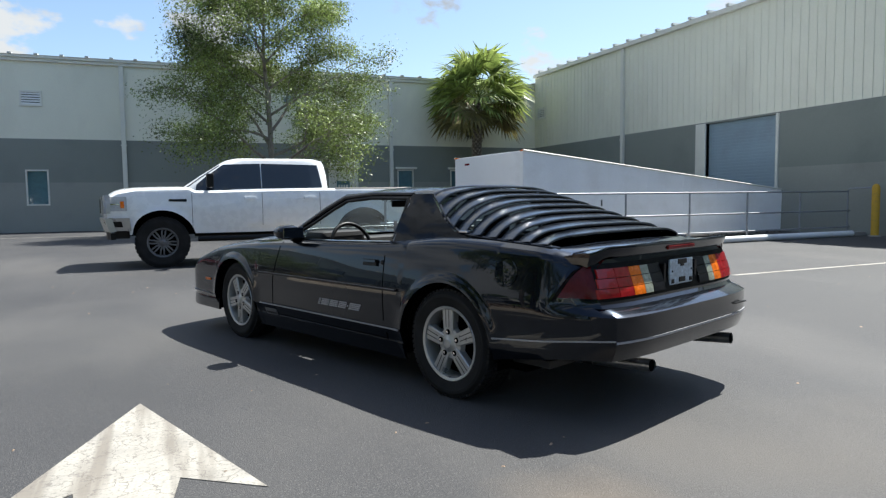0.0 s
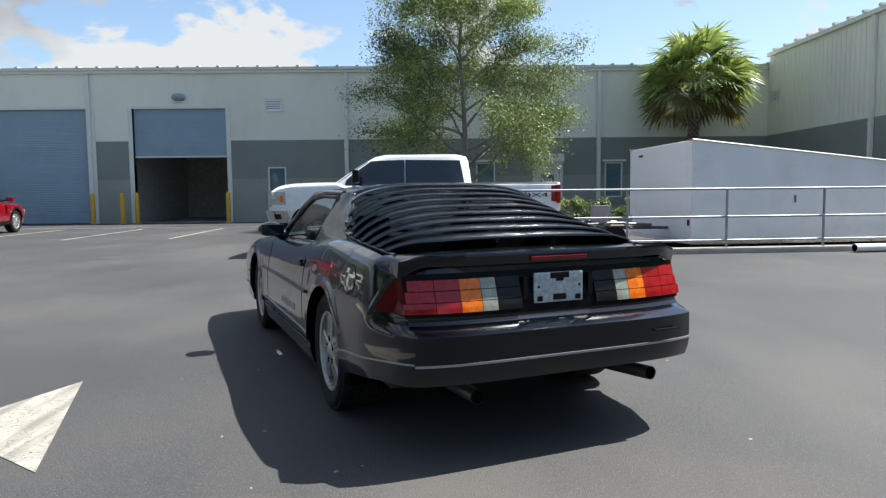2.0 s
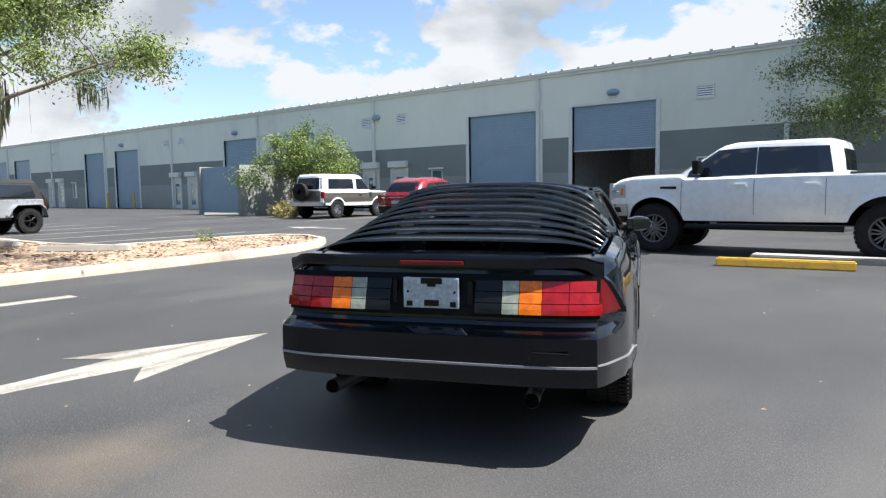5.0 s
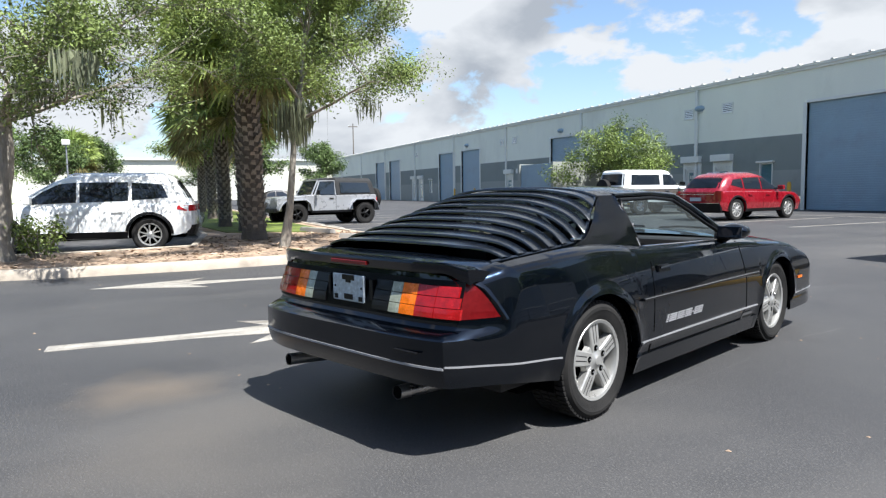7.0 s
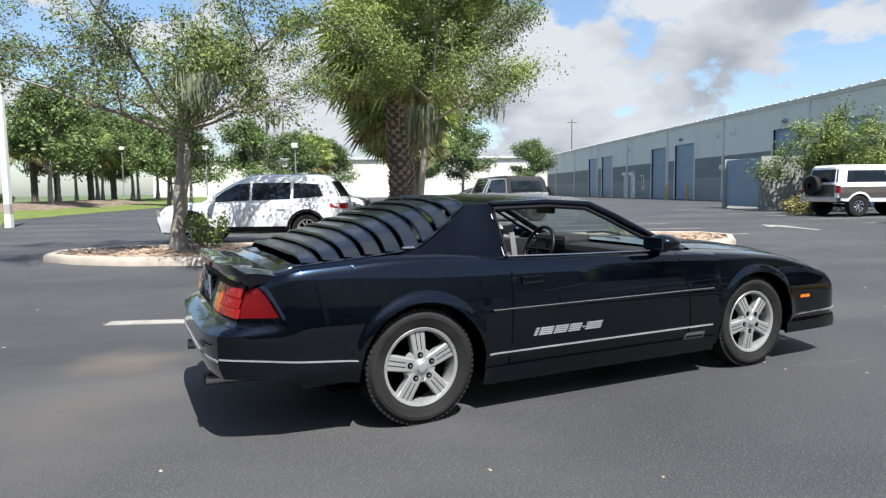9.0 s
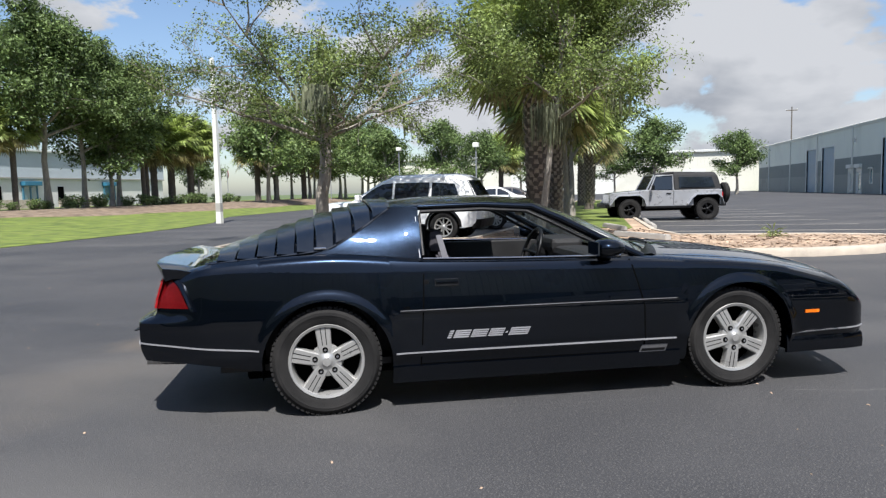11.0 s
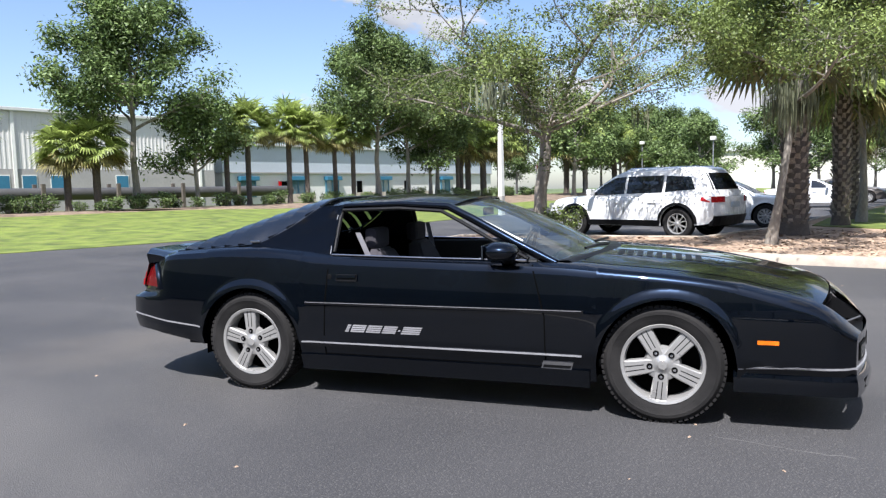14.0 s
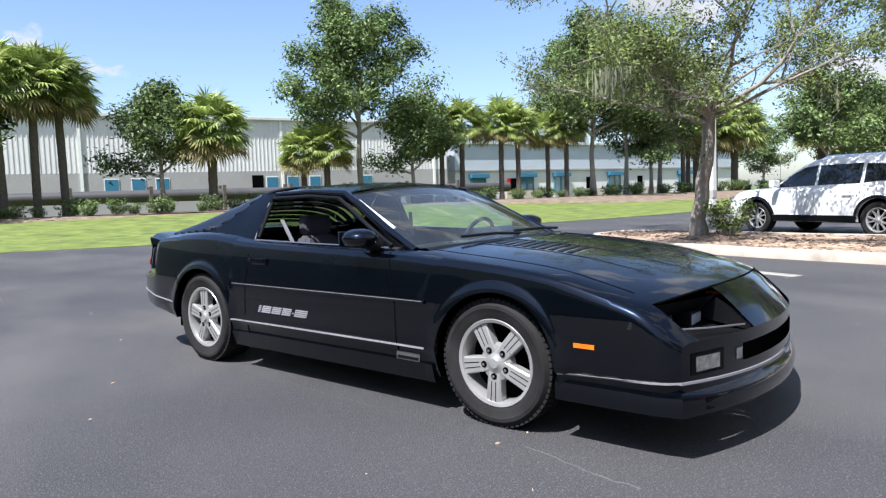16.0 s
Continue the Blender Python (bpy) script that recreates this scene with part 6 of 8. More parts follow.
    for nm, y0, y1, z0, z1, mt, f, o in p.get("faces", ()):
        face(nm, y0, y1, z0, z1, mt, f, o)
        if y0 > 0:
            face(nm, -y1, -y0, z0, z1, mt, f, o)
    return car, sh


# white crew-cab pickup
PX = -0.09
pick = dict(category="pickup truck", wb=3.68, W=2.0, R=0.45, arch=0.575, rim=0.26, tw=0.30, rim_mat="steel_dull", spokes=8, style="split", knobs=36, rear=-2.98, front=2.84, sill=0.60, belt=1.36, paint="white_paint", bow=0.16,
            top=[(-2.98, 1.40), (-1.0, 1.40), (-0.72, 1.40), (1.25, 1.37), (1.4, 1.42), (2.2, 1.40), (2.6, 1.36), (2.84, 1.24)], side=[(0.6, 0.95), (0.8, 0.985), (1.0, 1.0), (1.2, 0.985), (1.45, 0.94)],
            levels=[(1.33, -1.24, 1.62, 0.90), (1.42, -1.23, 1.52, 0.89), (1.65, -1.21, 1.18, 0.83), (1.84, -1.17, 0.88, 0.775), (1.93, -1.13, 0.72, 0.73), (1.975, -1.0, 0.55, 0.62), (1.985, -0.8, 0.4, 0.45)],
            windows=[[(0.10, 1.41), (0.62, 1.40), (0.80, 1.36), (1.26, 1.37), (1.24, 1.48), (1.08, 1.62), (0.76, 1.85), (0.10, 1.87)], [(-1.06, 1.42), (0.085, 1.41), (0.085, 1.87), (-0.98, 1.85)]],
            screen=(0.80, 1.42, 0.68, 1.84), backlight=(0.62, 1.45, 0.6, 1.80), seams=(1.33, 0.10, -0.98), handles=(0.22, -0.88), handle_mat="white_paint", mirror=(1.02, 1.42), mirror_h=0.25, mirror_mat="black_trim", crown=0.05,
            skip=lambda x, y: -2.90 < x < -1.30 and abs(y) < 0.80,
            faces=[("grille", -0.62, 0.62, 0.95, 1.27, "alloy", True, 0.03), ("grille_mesh", -0.56, 0.56, 0.99, 1.23, "black_trim", True, 0.04), ("headlamp", 0.64, 0.93, 0.98, 1.30, "lamp_glass", True, 0.02), ("bumper", -0.96, 0.96, 0.66, 0.90, "alloy", True, 0.06),
                   ("valance", -0.9, 0.9, 0.52, 0.64, "black_trim", True, 0.03), ("tail_lamp", 0.82, 0.97, 1.0, 1.36, "lamp_red", False, 0.02), ("rear_bumper", -0.95, 0.95, 0.60, 0.80, "chrome", False, 0.12), ("tailgate", -0.78, 0.78, 0.86, 1.38, "white_paint", False, 0.015)])
truck, tsh = auto("pickup_truck", "white crew-cab pickup truck with black off-road wheels and dark windows", pose(PX, 8.84, 0, 0, 0, 180), pick)
bm = bmesh.new()
bx(bm, -2.92, -1.29, -0.82, 0.82, 0.85, 0.90), bx(bm, -2.92, -1.29, 0.79, 0.83, 0.88, 1.37), bx(bm, -2.92, -1.29, -0.83, -0.79, 0.88, 1.37), bx(bm, -1.32, -1.28, -0.8, 0.8, 0.88, 1.37), bx(bm, -2.94, -2.90, -0.8, 0.8, 0.88, 1.37)
part("load_bed", bm, "black_trim", truck)
for s in (1, -1):
    part("bed_rail_cap", tsh.stripe(-2.95, -1.30, 1.385, 0.03, s, 0.004, 6), "black_trim", truck)
    part("step_bar", tube(bmesh.new(), [(1.25, s * 0.98, 0.50), (-1.25, s * 0.98, 0.50)], 0.05, 10), "black_trim", truck, smooth=40)
    part("fender_badge", tsh.patch([(1.42, 1.17), (1.72, 1.18), (1.72, 1.22), (1.42, 1.22)], s, 0.008), "black_trim", truck)
    part("corner_lamp", tsh.band(2.46, 2.835, 1.02, 1.27, s, 0.012), "lamp_glass", truck, "clear wrap-round headlamp")
    part("turn_lamp", tsh.band(2.52, 2.60, 1.07, 1.19, s, 0.016), "lamp_amber", truck)
    part("lamp_bar", tsh.band(2.62, 2.835, 1.13, 1.15, s, 0.020), "chrome", truck)
    part("bumper_end", tsh.band(2.42, 2.835, 0.68, 0.90, s, 0.05), "alloy", truck, "chrome bumper end")
    part("bumper_recess", tsh.band(2.62, 2.80, 0.74, 0.84, s, 0.054), "black_trim", truck)
    part("valance_end", tsh.band(2.46, 2.80, 0.54, 0.67, s, 0.01), "black_trim", truck)
    part("tail_lamp_side", tsh.patch([(-2.96, 1.02), (-2.80, 1.04), (-2.80, 1.34), (-2.96, 1.34)], s, 0.012), "lamp_red", truck)
    # the bed-side badge: readable block lettering
fc = bpy.data.curves.new("bed_badge", "FONT")
fc.body, fc.size, fc.extrude, fc.align_x = "4X4", 0.16, 0.003, "CENTER"
fob = new("badge_source", fc)
dg = bpy.context.evaluated_depsgraph_get()
me = bpy.data.meshes.new_from_object(fob.evaluated_get(dg))
bpy.data.objects.remove(fob)
me.materials.append(M["lamp_dark"])
for s in (1, -1):
    bd = part("bed_badge", None, None, truck, "dark 4X4 lettering", mesh=me)
    bd.matrix_basis = Matrix.Translation((-2.45, s * (tsh.y(-2.45, 1.15) + 0.006), 1.12)) @ Euler((radians(90), 0, radians(180 if s > 0 else 0))).to_matrix().to_4x4() @ Matrix.Diagonal((1.7, 0.75, 1, 1))

# red crossover
red = dict(wb=2.86, W=1.90, R=0.375, arch=0.43, rim=0.245, rear=-2.35, front=2.40, sill=0.30, belt=1.02, paint="red_paint", bow=0.22, rim_mat="alloy", spokes=10, style="bar",
           top=[(-2.35, 0.98), (-1.9, 1.02), (0.9, 0.98), (1.6, 0.96), (2.1, 0.88), (2.40, 0.70)],
           levels=[(0.95, -2.24, 1.35, 0.86), (1.05, -2.20, 1.12, 0.85), (1.30, -1.98, 0.70, 0.79), (1.48, -1.76, 0.40, 0.725), (1.57, -1.60, 0.16, 0.67), (1.625, -1.40, -0.08, 0.58), (1.65, -1.1, -0.35, 0.42)],
           windows=[[(0.0, 1.06), (0.92, 1.04), (0.55, 1.30), (0.25, 1.46), (0.0, 1.48)], [(-0.95, 1.09), (-0.06, 1.06), (-0.06, 1.48), (-0.95, 1.46)], [(-1.62, 1.22), (-1.02, 1.10), (-1.02, 1.44), (-1.46, 1.40)]],
           screen=(0.78, 1.06, 0.62, 1.52), backlight=(0.70, 1.12, 0.58, 1.50), seams=(1.02, -0.03, -1.0), handles=(0.1, -0.85), mirror=(0.78, 1.04), rails=(-1.4, 0.05, 1.62), cladding=0.10,
           faces=[("tail_lamp", 0.74, 0.92, 0.74, 1.02, "lamp_deep_red", False, 0.02), ("rear_bumper", -0.88, 0.88, 0.32, 0.60, "black_trim", False, 0.03), ("chrome_strip", -0.86, 0.86, 0.60, 0.615, "chrome", False, 0.04), ("tailgate_strip", -0.70, 0.70, 0.90, 0.915, "chrome", False, 0.025), ("number_plate", -0.22, 0.22, 0.68, 0.80, "plate_white", False, 0.03), ("headlamp", 0.60, 0.85, 0.62, 0.78, "lamp_clear", True, 0.02), ("grille", -0.5, 0.5, 0.45, 0.72, "black_trim", True, 0.03)])
auto("crossover_car", "dark red crossover with silver wheels, parked facing the workshop", pose(-15.25, 17.66, 0, 0, 0, 97.8), red)[0].scale = (1.08, 1.08, 1.06)

# white and taupe off-roader with a spare wheel on its tail
bro = dict(wb=2.66, W=1.98, R=0.385, arch=0.44, rim=0.20, rear=-2.15, front=2.35, sill=0.52, belt=1.12, paint="white_paint", bow=0.08, rim_mat="chrome", spokes=8, style="bar", tuck=0.03,
           top=[(-2.15, 1.14), (1.0, 1.12), (1.2, 1.15), (2.2, 1.10), (2.35, 1.04)],
           levels=[(1.08, -2.10, 1.22, 0.90), (1.2, -2.10, 1.10, 0.88), (1.6, -2.02, 0.72, 0.82), (1.78, -1.98, 0.56, 0.78), (1.85, -1.90, 0.42, 0.70), (1.87, -1.7, 0.2, 0.5)],
           windows=[[(-0.02, 1.22), (0.86, 1.22), (0.60, 1.66), (0.0, 1.68)], [(-1.75, 1.24), (-0.20, 1.24), (-0.20, 1.66), (-1.68, 1.66)]],
           screen=(0.80, 1.22, 0.72, 1.74), backlight=(0.74, 1.24, 0.68, 1.70), seams=(0.98, -0.12), handles=(0.0,), mirror=(0.85, 1.2), mirror_mat="black_trim", handle_mat="chrome",
           faces=[("tail_lamp", 0.80, 0.95, 0.86, 1.12, "lamp_red", False, 0.02), ("rear_bumper", -0.95, 0.95, 0.54, 0.68, "chrome", False, 0.10), ("tailgate", -0.75, 0.75, 0.72, 1.16, "brown_paint", False, 0.02), ("grille", -0.85, 0.85, 0.80, 1.05, "black_trim", True, 0.03), ("bumper", -0.95, 0.95, 0.55, 0.70, "chrome", True, 0.10)])
brc, bsh = auto("off_road_car", "white and taupe boxy off-roader with a spare wheel on its tail", pose(-21.55, 18.5, 0, 0, 0, 95), bro)
brc.scale = (1.12, 1.12, 1.10)
for s in (1, -1):
    rim_of = lambda x: max([0.68] + [zc + math.sqrt(max(0.0, (R + 0.07) ** 2 - (x - xc) ** 2)) for xc, zc, R in bsh.arches if abs(x - xc) < R + 0.07])
    part("side_band", bsh.band(-2.13, 2.30, rim_of, 1.06, s, 0.008, 60), "brown_paint", brc, "dark taupe band along the side")
    part("side_line", bsh.stripe(-2.13, 2.30, 1.06, 0.012, s, 0.010, 20), "chrome", brc)
sp = part("spare_wheel", lathe(bmesh.new(), [(0.001, -0.02), (0.30, -0.02), (0.36, 0.02), (0.38, 0.10), (0.36, 0.20), (0.1, 0.22)], 28, Matrix.Translation((-2.22, 0.12, 1.12)) @ Matrix.Rotation(radians(90), 4, "Z")), "tyre", brc, "black covered spare wheel", smooth=40)

# white family crossover by the planting island
sv = dict(wb=2.79, W=1.84, R=0.36, arch=0.42, rim=0.235, rear=-2.33, front=2.38, sill=0.30, belt=1.0, paint="white_paint", bow=0.22, rim_mat="alloy", spokes=5, style="split",
          top=[(-2.33, 0.95), (-1.9, 1.0), (0.9, 0.98), (1.6, 0.98), (2.1, 0.92), (2.38, 0.74)],
          levels=[(0.95, -2.26, 1.38, 0.84), (1.05, -2.24, 1.18, 0.83), (1.30, -2.10, 0.76, 0.77), (1.48, -1.98, 0.46, 0.71), (1.58, -1.90, 0.22, 0.66), (1.64, -1.78, 0.0, 0.56), (1.66, -1.4, -0.3, 0.4)],
          windows=[[(-0.02, 1.06), (0.95, 1.03), (0.62, 1.28), (0.30, 1.44), (-0.02, 1.47)], [(-1.0, 1.08), (-0.08, 1.06), (-0.08, 1.47), (-1.0, 1.47)], [(-1.78, 1.14), (-1.07, 1.09), (-1.07, 1.46), (-1.66, 1.42)]],
          screen=(0.76, 1.06, 0.62, 1.50), backlight=(0.68, 1.12, 0.58, 1.50), seams=(1.05, -0.05, -1.04), handles=(0.08, -0.88), mirror=(0.82, 1.03), rails=(-1.75, 0.2, 1.63), cladding=0.13,
          faces=[("tail_lamp", 0.52, 0.86, 0.84, 0.97, "lamp_red", False, 0.02), ("rear_bumper", -0.84, 0.84, 0.32, 0.54, "black_trim", False, 0.03), ("number_plate", -0.2, 0.2, 0.72, 0.84, "plate_white", False, 0.03), ("headlamp", 0.55, 0.84, 0.70, 0.84, "lamp_clear", True, 0.02), ("grille", -0.5, 0.5, 0.62, 0.80, "black_trim", True, 0.03), ("air_dam", -0.7, 0.7, 0.34, 0.52, "black_trim", True, 0.02)])
svc, ssh = auto("family_car", "white family crossover parked by the planting island in dappled shade", pose(-12.85, -4.5, 0, 0, 0, 264.2), sv)
svc.scale = (1.03, 1.03, 1.03)
for s in (1, -1):
    part("tail_lamp_side", ssh.patch([(-2.24, 0.84), (-1.98, 0.88), (-1.98, 0.96), (-2.24, 0.97)], s, 0.01), "lamp_red", svc)
    part("chrome_strip", ssh.stripe(-0.95, 0.95, 0.43, 0.012, s, 0.016, 10), "chrome", svc)

# pale saloon further along the row, and dark cars far behind
sed = dict(wb=2.70, W=1.80, R=0.33, arch=0.385, rim=0.21, rear=-2.25, front=2.30, sill=0.22, belt=0.92, paint="white_paint", bow=0.22, spokes=10, style="bar",
           top=[(-2.25, 0.90), (-1.5, 0.96), (0.8, 0.92), (1.6, 0.86), (2.3, 0.62)],
           levels=[(0.88, -1.75, 1.25, 0.82), (1.0, -1.55, 1.0, 0.80), (1.25, -1.10, 0.52, 0.72), (1.38, -0.85, 0.22, 0.66), (1.44, -0.6, -0.05, 0.52), (1.45, -0.5, -0.2, 0.4)],
           windows=[[(-0.05, 0.98), (0.80, 0.96), (0.40, 1.22), (0.12, 1.34), (-0.05, 1.35)], [(-1.0, 1.0), (-0.12, 0.98), (-0.12, 1.35), (-0.62, 1.33)]],
           screen=(0.74, 0.98, 0.62, 1.34), backlight=(0.68, 1.0, 0.6, 1.34), seams=(0.95, -0.08, -0.95), handles=(0.02, -0.85), mirror=(0.68, 0.96),
           faces=[("tail_lamp", 0.5, 0.82, 0.70, 0.84, "lamp_red", False, 0.02), ("headlamp", 0.5, 0.8, 0.56, 0.70, "lamp_clear", True, 0.02), ("grille", -0.45, 0.45, 0.38, 0.55, "black_trim", True, 0.02)])
auto("saloon_car", "pale silver-white saloon in the parking row", pose(-17.6, -4.0, 0, 0, 0, 95), sed)
auto("saloon_car", "pale silver-white saloon far along the parking row", pose(-34.5, -5.0, 0, 0, 0, 95), sed)
dk = dict(sed, paint="brown_paint")
auto("saloon_car", "dark saloon parked far behind the trees", pose(-47, 5.0, 0, 0, 0, -88), dk)
auto("saloon_car", "dark saloon parked far behind the trees", pose(-42, -5.0, 0, 0, 0, 92), dk)

# silver open four-by-four with a canvas top
JW, JB = 0.79, 2.85 / 2
jeep = thing("canvas_top_car", "silver four-by-four with black canvas top and black wheels", "car", pose(-22.1, 3.0, 0, 0, 0, -78), "parked vehicles")
bm = bmesh.new()
loft(bm, [[(x, y, z) for y, z in ((-w, 0.55), (w, 0.55), (w, zt - 0.03), (w - 0.04, zt), (-w + 0.04, zt), (-w, zt - 0.03))] for x, w, zt in ((-2.0, 0.76, 1.12), (-1.9, 0.79, 1.13), (0.72, 0.79, 1.13), (0.80, 0.75, 1.14), (2.0, 0.62, 1.05), (2.08, 0.60, 1.0))])
part("body", bm, "silver_paint", jeep, smooth=30)
for s in (1, -1):
    for xc in (-JB, JB):
        bm = bmesh.new()
        rings = []
        for i, (dx, z) in enumerate(((0.72, 0.62), (0.56, 0.86), (0.40, 0.99), (-0.36, 1.0), (-0.52, 0.86), (-0.60, 0.60))):
            rings.append([(xc + dx, s * 0.55, z), (xc + dx, s * 0.95, z), (xc + dx, s * 0.96, z - 0.05), (xc + dx, s * 0.93, z - 0.07), (xc + dx, s * 0.55, z - 0.04)])
        loft(bm, rings)
        part("wing", bm, "silver_paint", jeep, smooth=30)
        wheel(jeep, xc, 0.93, s, 0.405, 0.22, 0.26, rim_mat="black_trim", spokes=5, style="bar", knobs=30)
        part("wheel_housing", box(xc - 0.48, xc + 0.48, min(s * 0.5, s * 0.80), max(s * 0.5, s * 0.80), 0.54, 0.93), "dark_void", jeep)
    part("sill", box(-0.85, 0.85, min(s * 0.76, s * 0.86), max(s * 0.76, s * 0.86), 0.46, 0.55, 0.02), "black_trim", jeep)
    part("door_handle", box(-0.12, 0.05, min(s * 0.79, s * 0.82), max(s * 0.79, s * 0.82), 0.98, 1.02, 0.01), "black_trim", jeep)
    for x in (0.68, -0.22):
        part("door_seam", box(x - 0.006, x + 0.006, min(s * 0.78, s * 0.794), max(s * 0.78, s * 0.794), 0.58, 1.10), "dark_void", jeep)
    part("door_mirror", box(0.55, 0.63, min(s * 0.88, s * 1.06), max(s * 0.88, s * 1.06), 1.14, 1.32, 0.03), "black_trim", jeep)
    part("side_window", panel(bmesh.new(), [(0.62, s * 0.775, 1.14), (-0.18, s * 0.785, 1.14), (-0.18, s * 0.70, 1.62), (0.40, s * 0.70, 1.62)], (0, s, 0.1), 0.008), "tint", jeep)
    part("canvas_window", panel(bmesh.new(), [(-0.42, s * 0.782, 1.20), (-1.74, s * 0.752, 1.20), (-1.62, s * 0.712, 1.58), (-0.42, s * 0.722, 1.60)], (0, s, 0.15), 0.02), "tint", jeep)
    part("window_frame", tube(bmesh.new(), [(0.66, s * 0.775, 1.12), (0.42, s * 0.70, 1.66), (-0.20, s * 0.70, 1.67), (-0.20, s * 0.785, 1.13)], 0.03, 6), "silver_paint", jeep)
    part("headlamp", lathe(bmesh.new(), [(0.001, 0.02), (0.09, 0.015), (0.10, 0.0)], 18, Matrix.Translation((2.08, s * 0.42, 0.86)) @ Matrix.Rotation(radians(-90), 4, "Z")), "lamp_clear", jeep)
    part("tail_lamp", box(-2.05, -1.98, s * 0.70 - 0.05, s * 0.70 + 0.05, 0.85, 1.02, 0.01), "lamp_red", jeep)
bm = bmesh.new()
loft(bm, [[(-2.0, -0.76, 1.12), (-2.0, 0.76, 1.12), (-0.24, 0.79, 1.12), (-0.24, -0.79, 1.12)], [(-1.86, -0.70, 1.62), (-1.86, 0.70, 1.62), (-0.22, 0.70, 1.64), (-0.22, -0.70, 1.64)], [(-1.78, -0.60, 1.76), (-1.78, 0.60, 1.76), (-0.2, 0.62, 1.80), (-0.2, -0.62, 1.80)]])
bmesh.ops.bevel(bm, geom=list(bm.edges), offset=0.03, segments=2, affect="EDGES")
part("canvas_top", bm, "soft_top", jeep, "black canvas soft top")
bm = bmesh.new()
loft(bm, [[(0.46, y, 1.66), (0.46, y, 1.72), (-0.25, y, 1.80), (-0.25, y, 1.74)] for y in (-0.69, -0.5, 0.5, 0.69)])
part("roof_canvas", bm, "soft_top", jeep)
part("windscreen", panel(bmesh.new(), [(0.74, -0.68, 1.16), (0.74, 0.68, 1.16), (0.48, 0.62, 1.64), (0.48, -0.62, 1.64)], (1, 0, 0.5), 0.01), "tint", jeep)
part("screen_frame", tube(bmesh.new(), [(0.76, -0.72, 1.13), (0.47, -0.66, 1.68), (0.47, 0.66, 1.68), (0.76, 0.72, 1.13)], 0.03, 6), "silver_paint", jeep)
part("grille", box(2.06, 2.10, -0.5, 0.5, 0.68, 1.0, 0.01), "silver_paint", jeep)
part("bumper", box(2.05, 2.28, -0.75, 0.75, 0.50, 0.66, 0.03), "black_trim", jeep)
part("rear_bumper", box(-2.16, -1.98, -0.75, 0.75, 0.50, 0.64, 0.03), "black_trim", jeep)
part("spare_wheel", lathe(bmesh.new(), [(0.1, 0.02), (0.32, 0.0), (0.39, 0.05), (0.39, 0.18), (0.33, 0.22), (0.001, 0.22)], 28, Matrix.Translation((-2.26, 0, 0.98)) @ Matrix.Rotation(radians(90), 4, "Z") @ Matrix.Translation((0, 0, 0))), "tyre", jeep, smooth=40)
part("underbody", box(-1.9, 1.9, -0.5, 0.5, 0.36, 0.56), "dark_void", jeep)
for x in (-JB, JB):
    part("axle", tube(bmesh.new(), [(x, -0.7, 0.405), (x, 0.7, 0.405)], 0.06, 8), "dark_void", jeep)

# white wedge-nosed trailer behind the railing
tr = thing("box_trailer", "white enclosed trailer with a roof that slopes down to its nose", "trailer", pose(5.45, 9.98, 0, 0, 0, 4.5))
TH = 1.66                    # half its width


def trailer_roof(x):
    return 2.235 - 0.105 * x


bm = bmesh.new()
loft(bm, [[(x, -TH, 0.12), (x, TH, 0.12), (x, TH, trailer_roof(x)), (x, -TH, trailer_roof(x))] for x in (0, 0.5, 8.6)] + [[(8.68, -TH + 0.05, 0.16), (8.68, TH - 0.05, 0.16), (8.72, TH - 0.05, 1.26), (8.72, -TH + 0.05, 1.26)]])
bmesh.ops.bevel(bm, geom=list(bm.edges), offset=0.02, segments=2, affect="EDGES")
part("body", bm, "trailer", tr)
for s in (1, -1):
    part("roof_trim", tube(bmesh.new(), [(-0.01, s * (TH + 0.005), trailer_roof(0)), (8.6, s * (TH + 0.005), trailer_roof(8.6))], 0.022, 6), "trim_white", tr)
    part("base_trim", box(0, 8.6, min(s * (TH - 0.01), s * (TH + 0.012)), max(s * (TH - 0.01), s * (TH + 0.012)), 0.12, 0.18), "steel", tr)
    for x in range(1, 7):
        part("panel_seam", box(1.22 * x - 0.003, 1.22 * x + 0.003, min(s * (TH - 0.01), s * (TH + 0.002)), max(s * (TH - 0.01), s * (TH + 0.002)), 0.22, trailer_roof(1.22 * x) - 0.06), "trailer", tr)
    part("marker_lamp", box(-0.012, 0.10, s * (TH - 0.06) - 0.06, s * (TH - 0.06) + 0.06, 2.215, 2.245, 0.004), "lamp_amber", tr)
    part("tail_light", box(-0.012, 0.0, s * (TH - 0.12) - 0.05, s * (TH - 0.12) + 0.05, 0.50, 0.62, 0.004), "lamp_deep_red", tr)
part("door_edge", box(-0.006, 0.004, -TH + 0.08, TH - 0.08, 0.20, 0.206), "steel", tr)
part("roof_vent", lathe(bmesh.new(), [(0.001, 0.10), (0.20, 0.09), (0.27, 0.04), (0.27, 0.0)], 18, Matrix.Translation((3.6, -0.6, trailer_roof(3.6) - 0.01)) @ Matrix.Rotation(radians(90), 4, "X")), "trim_white", tr, smooth=40)
part("label_strip", box(-0.004, 0.0, 0.85, 1.10, 2.02, 2.07), "lamp_deep_red", tr)
part("side_handle", box(2.2, 2.23, -TH - 0.02, -TH, 0.95, 1.1), "steel_dull", tr)
part("jack_leg", box(8.2, 8.3, -0.05, 0.05, 0.0, 0.2), "galv", tr)
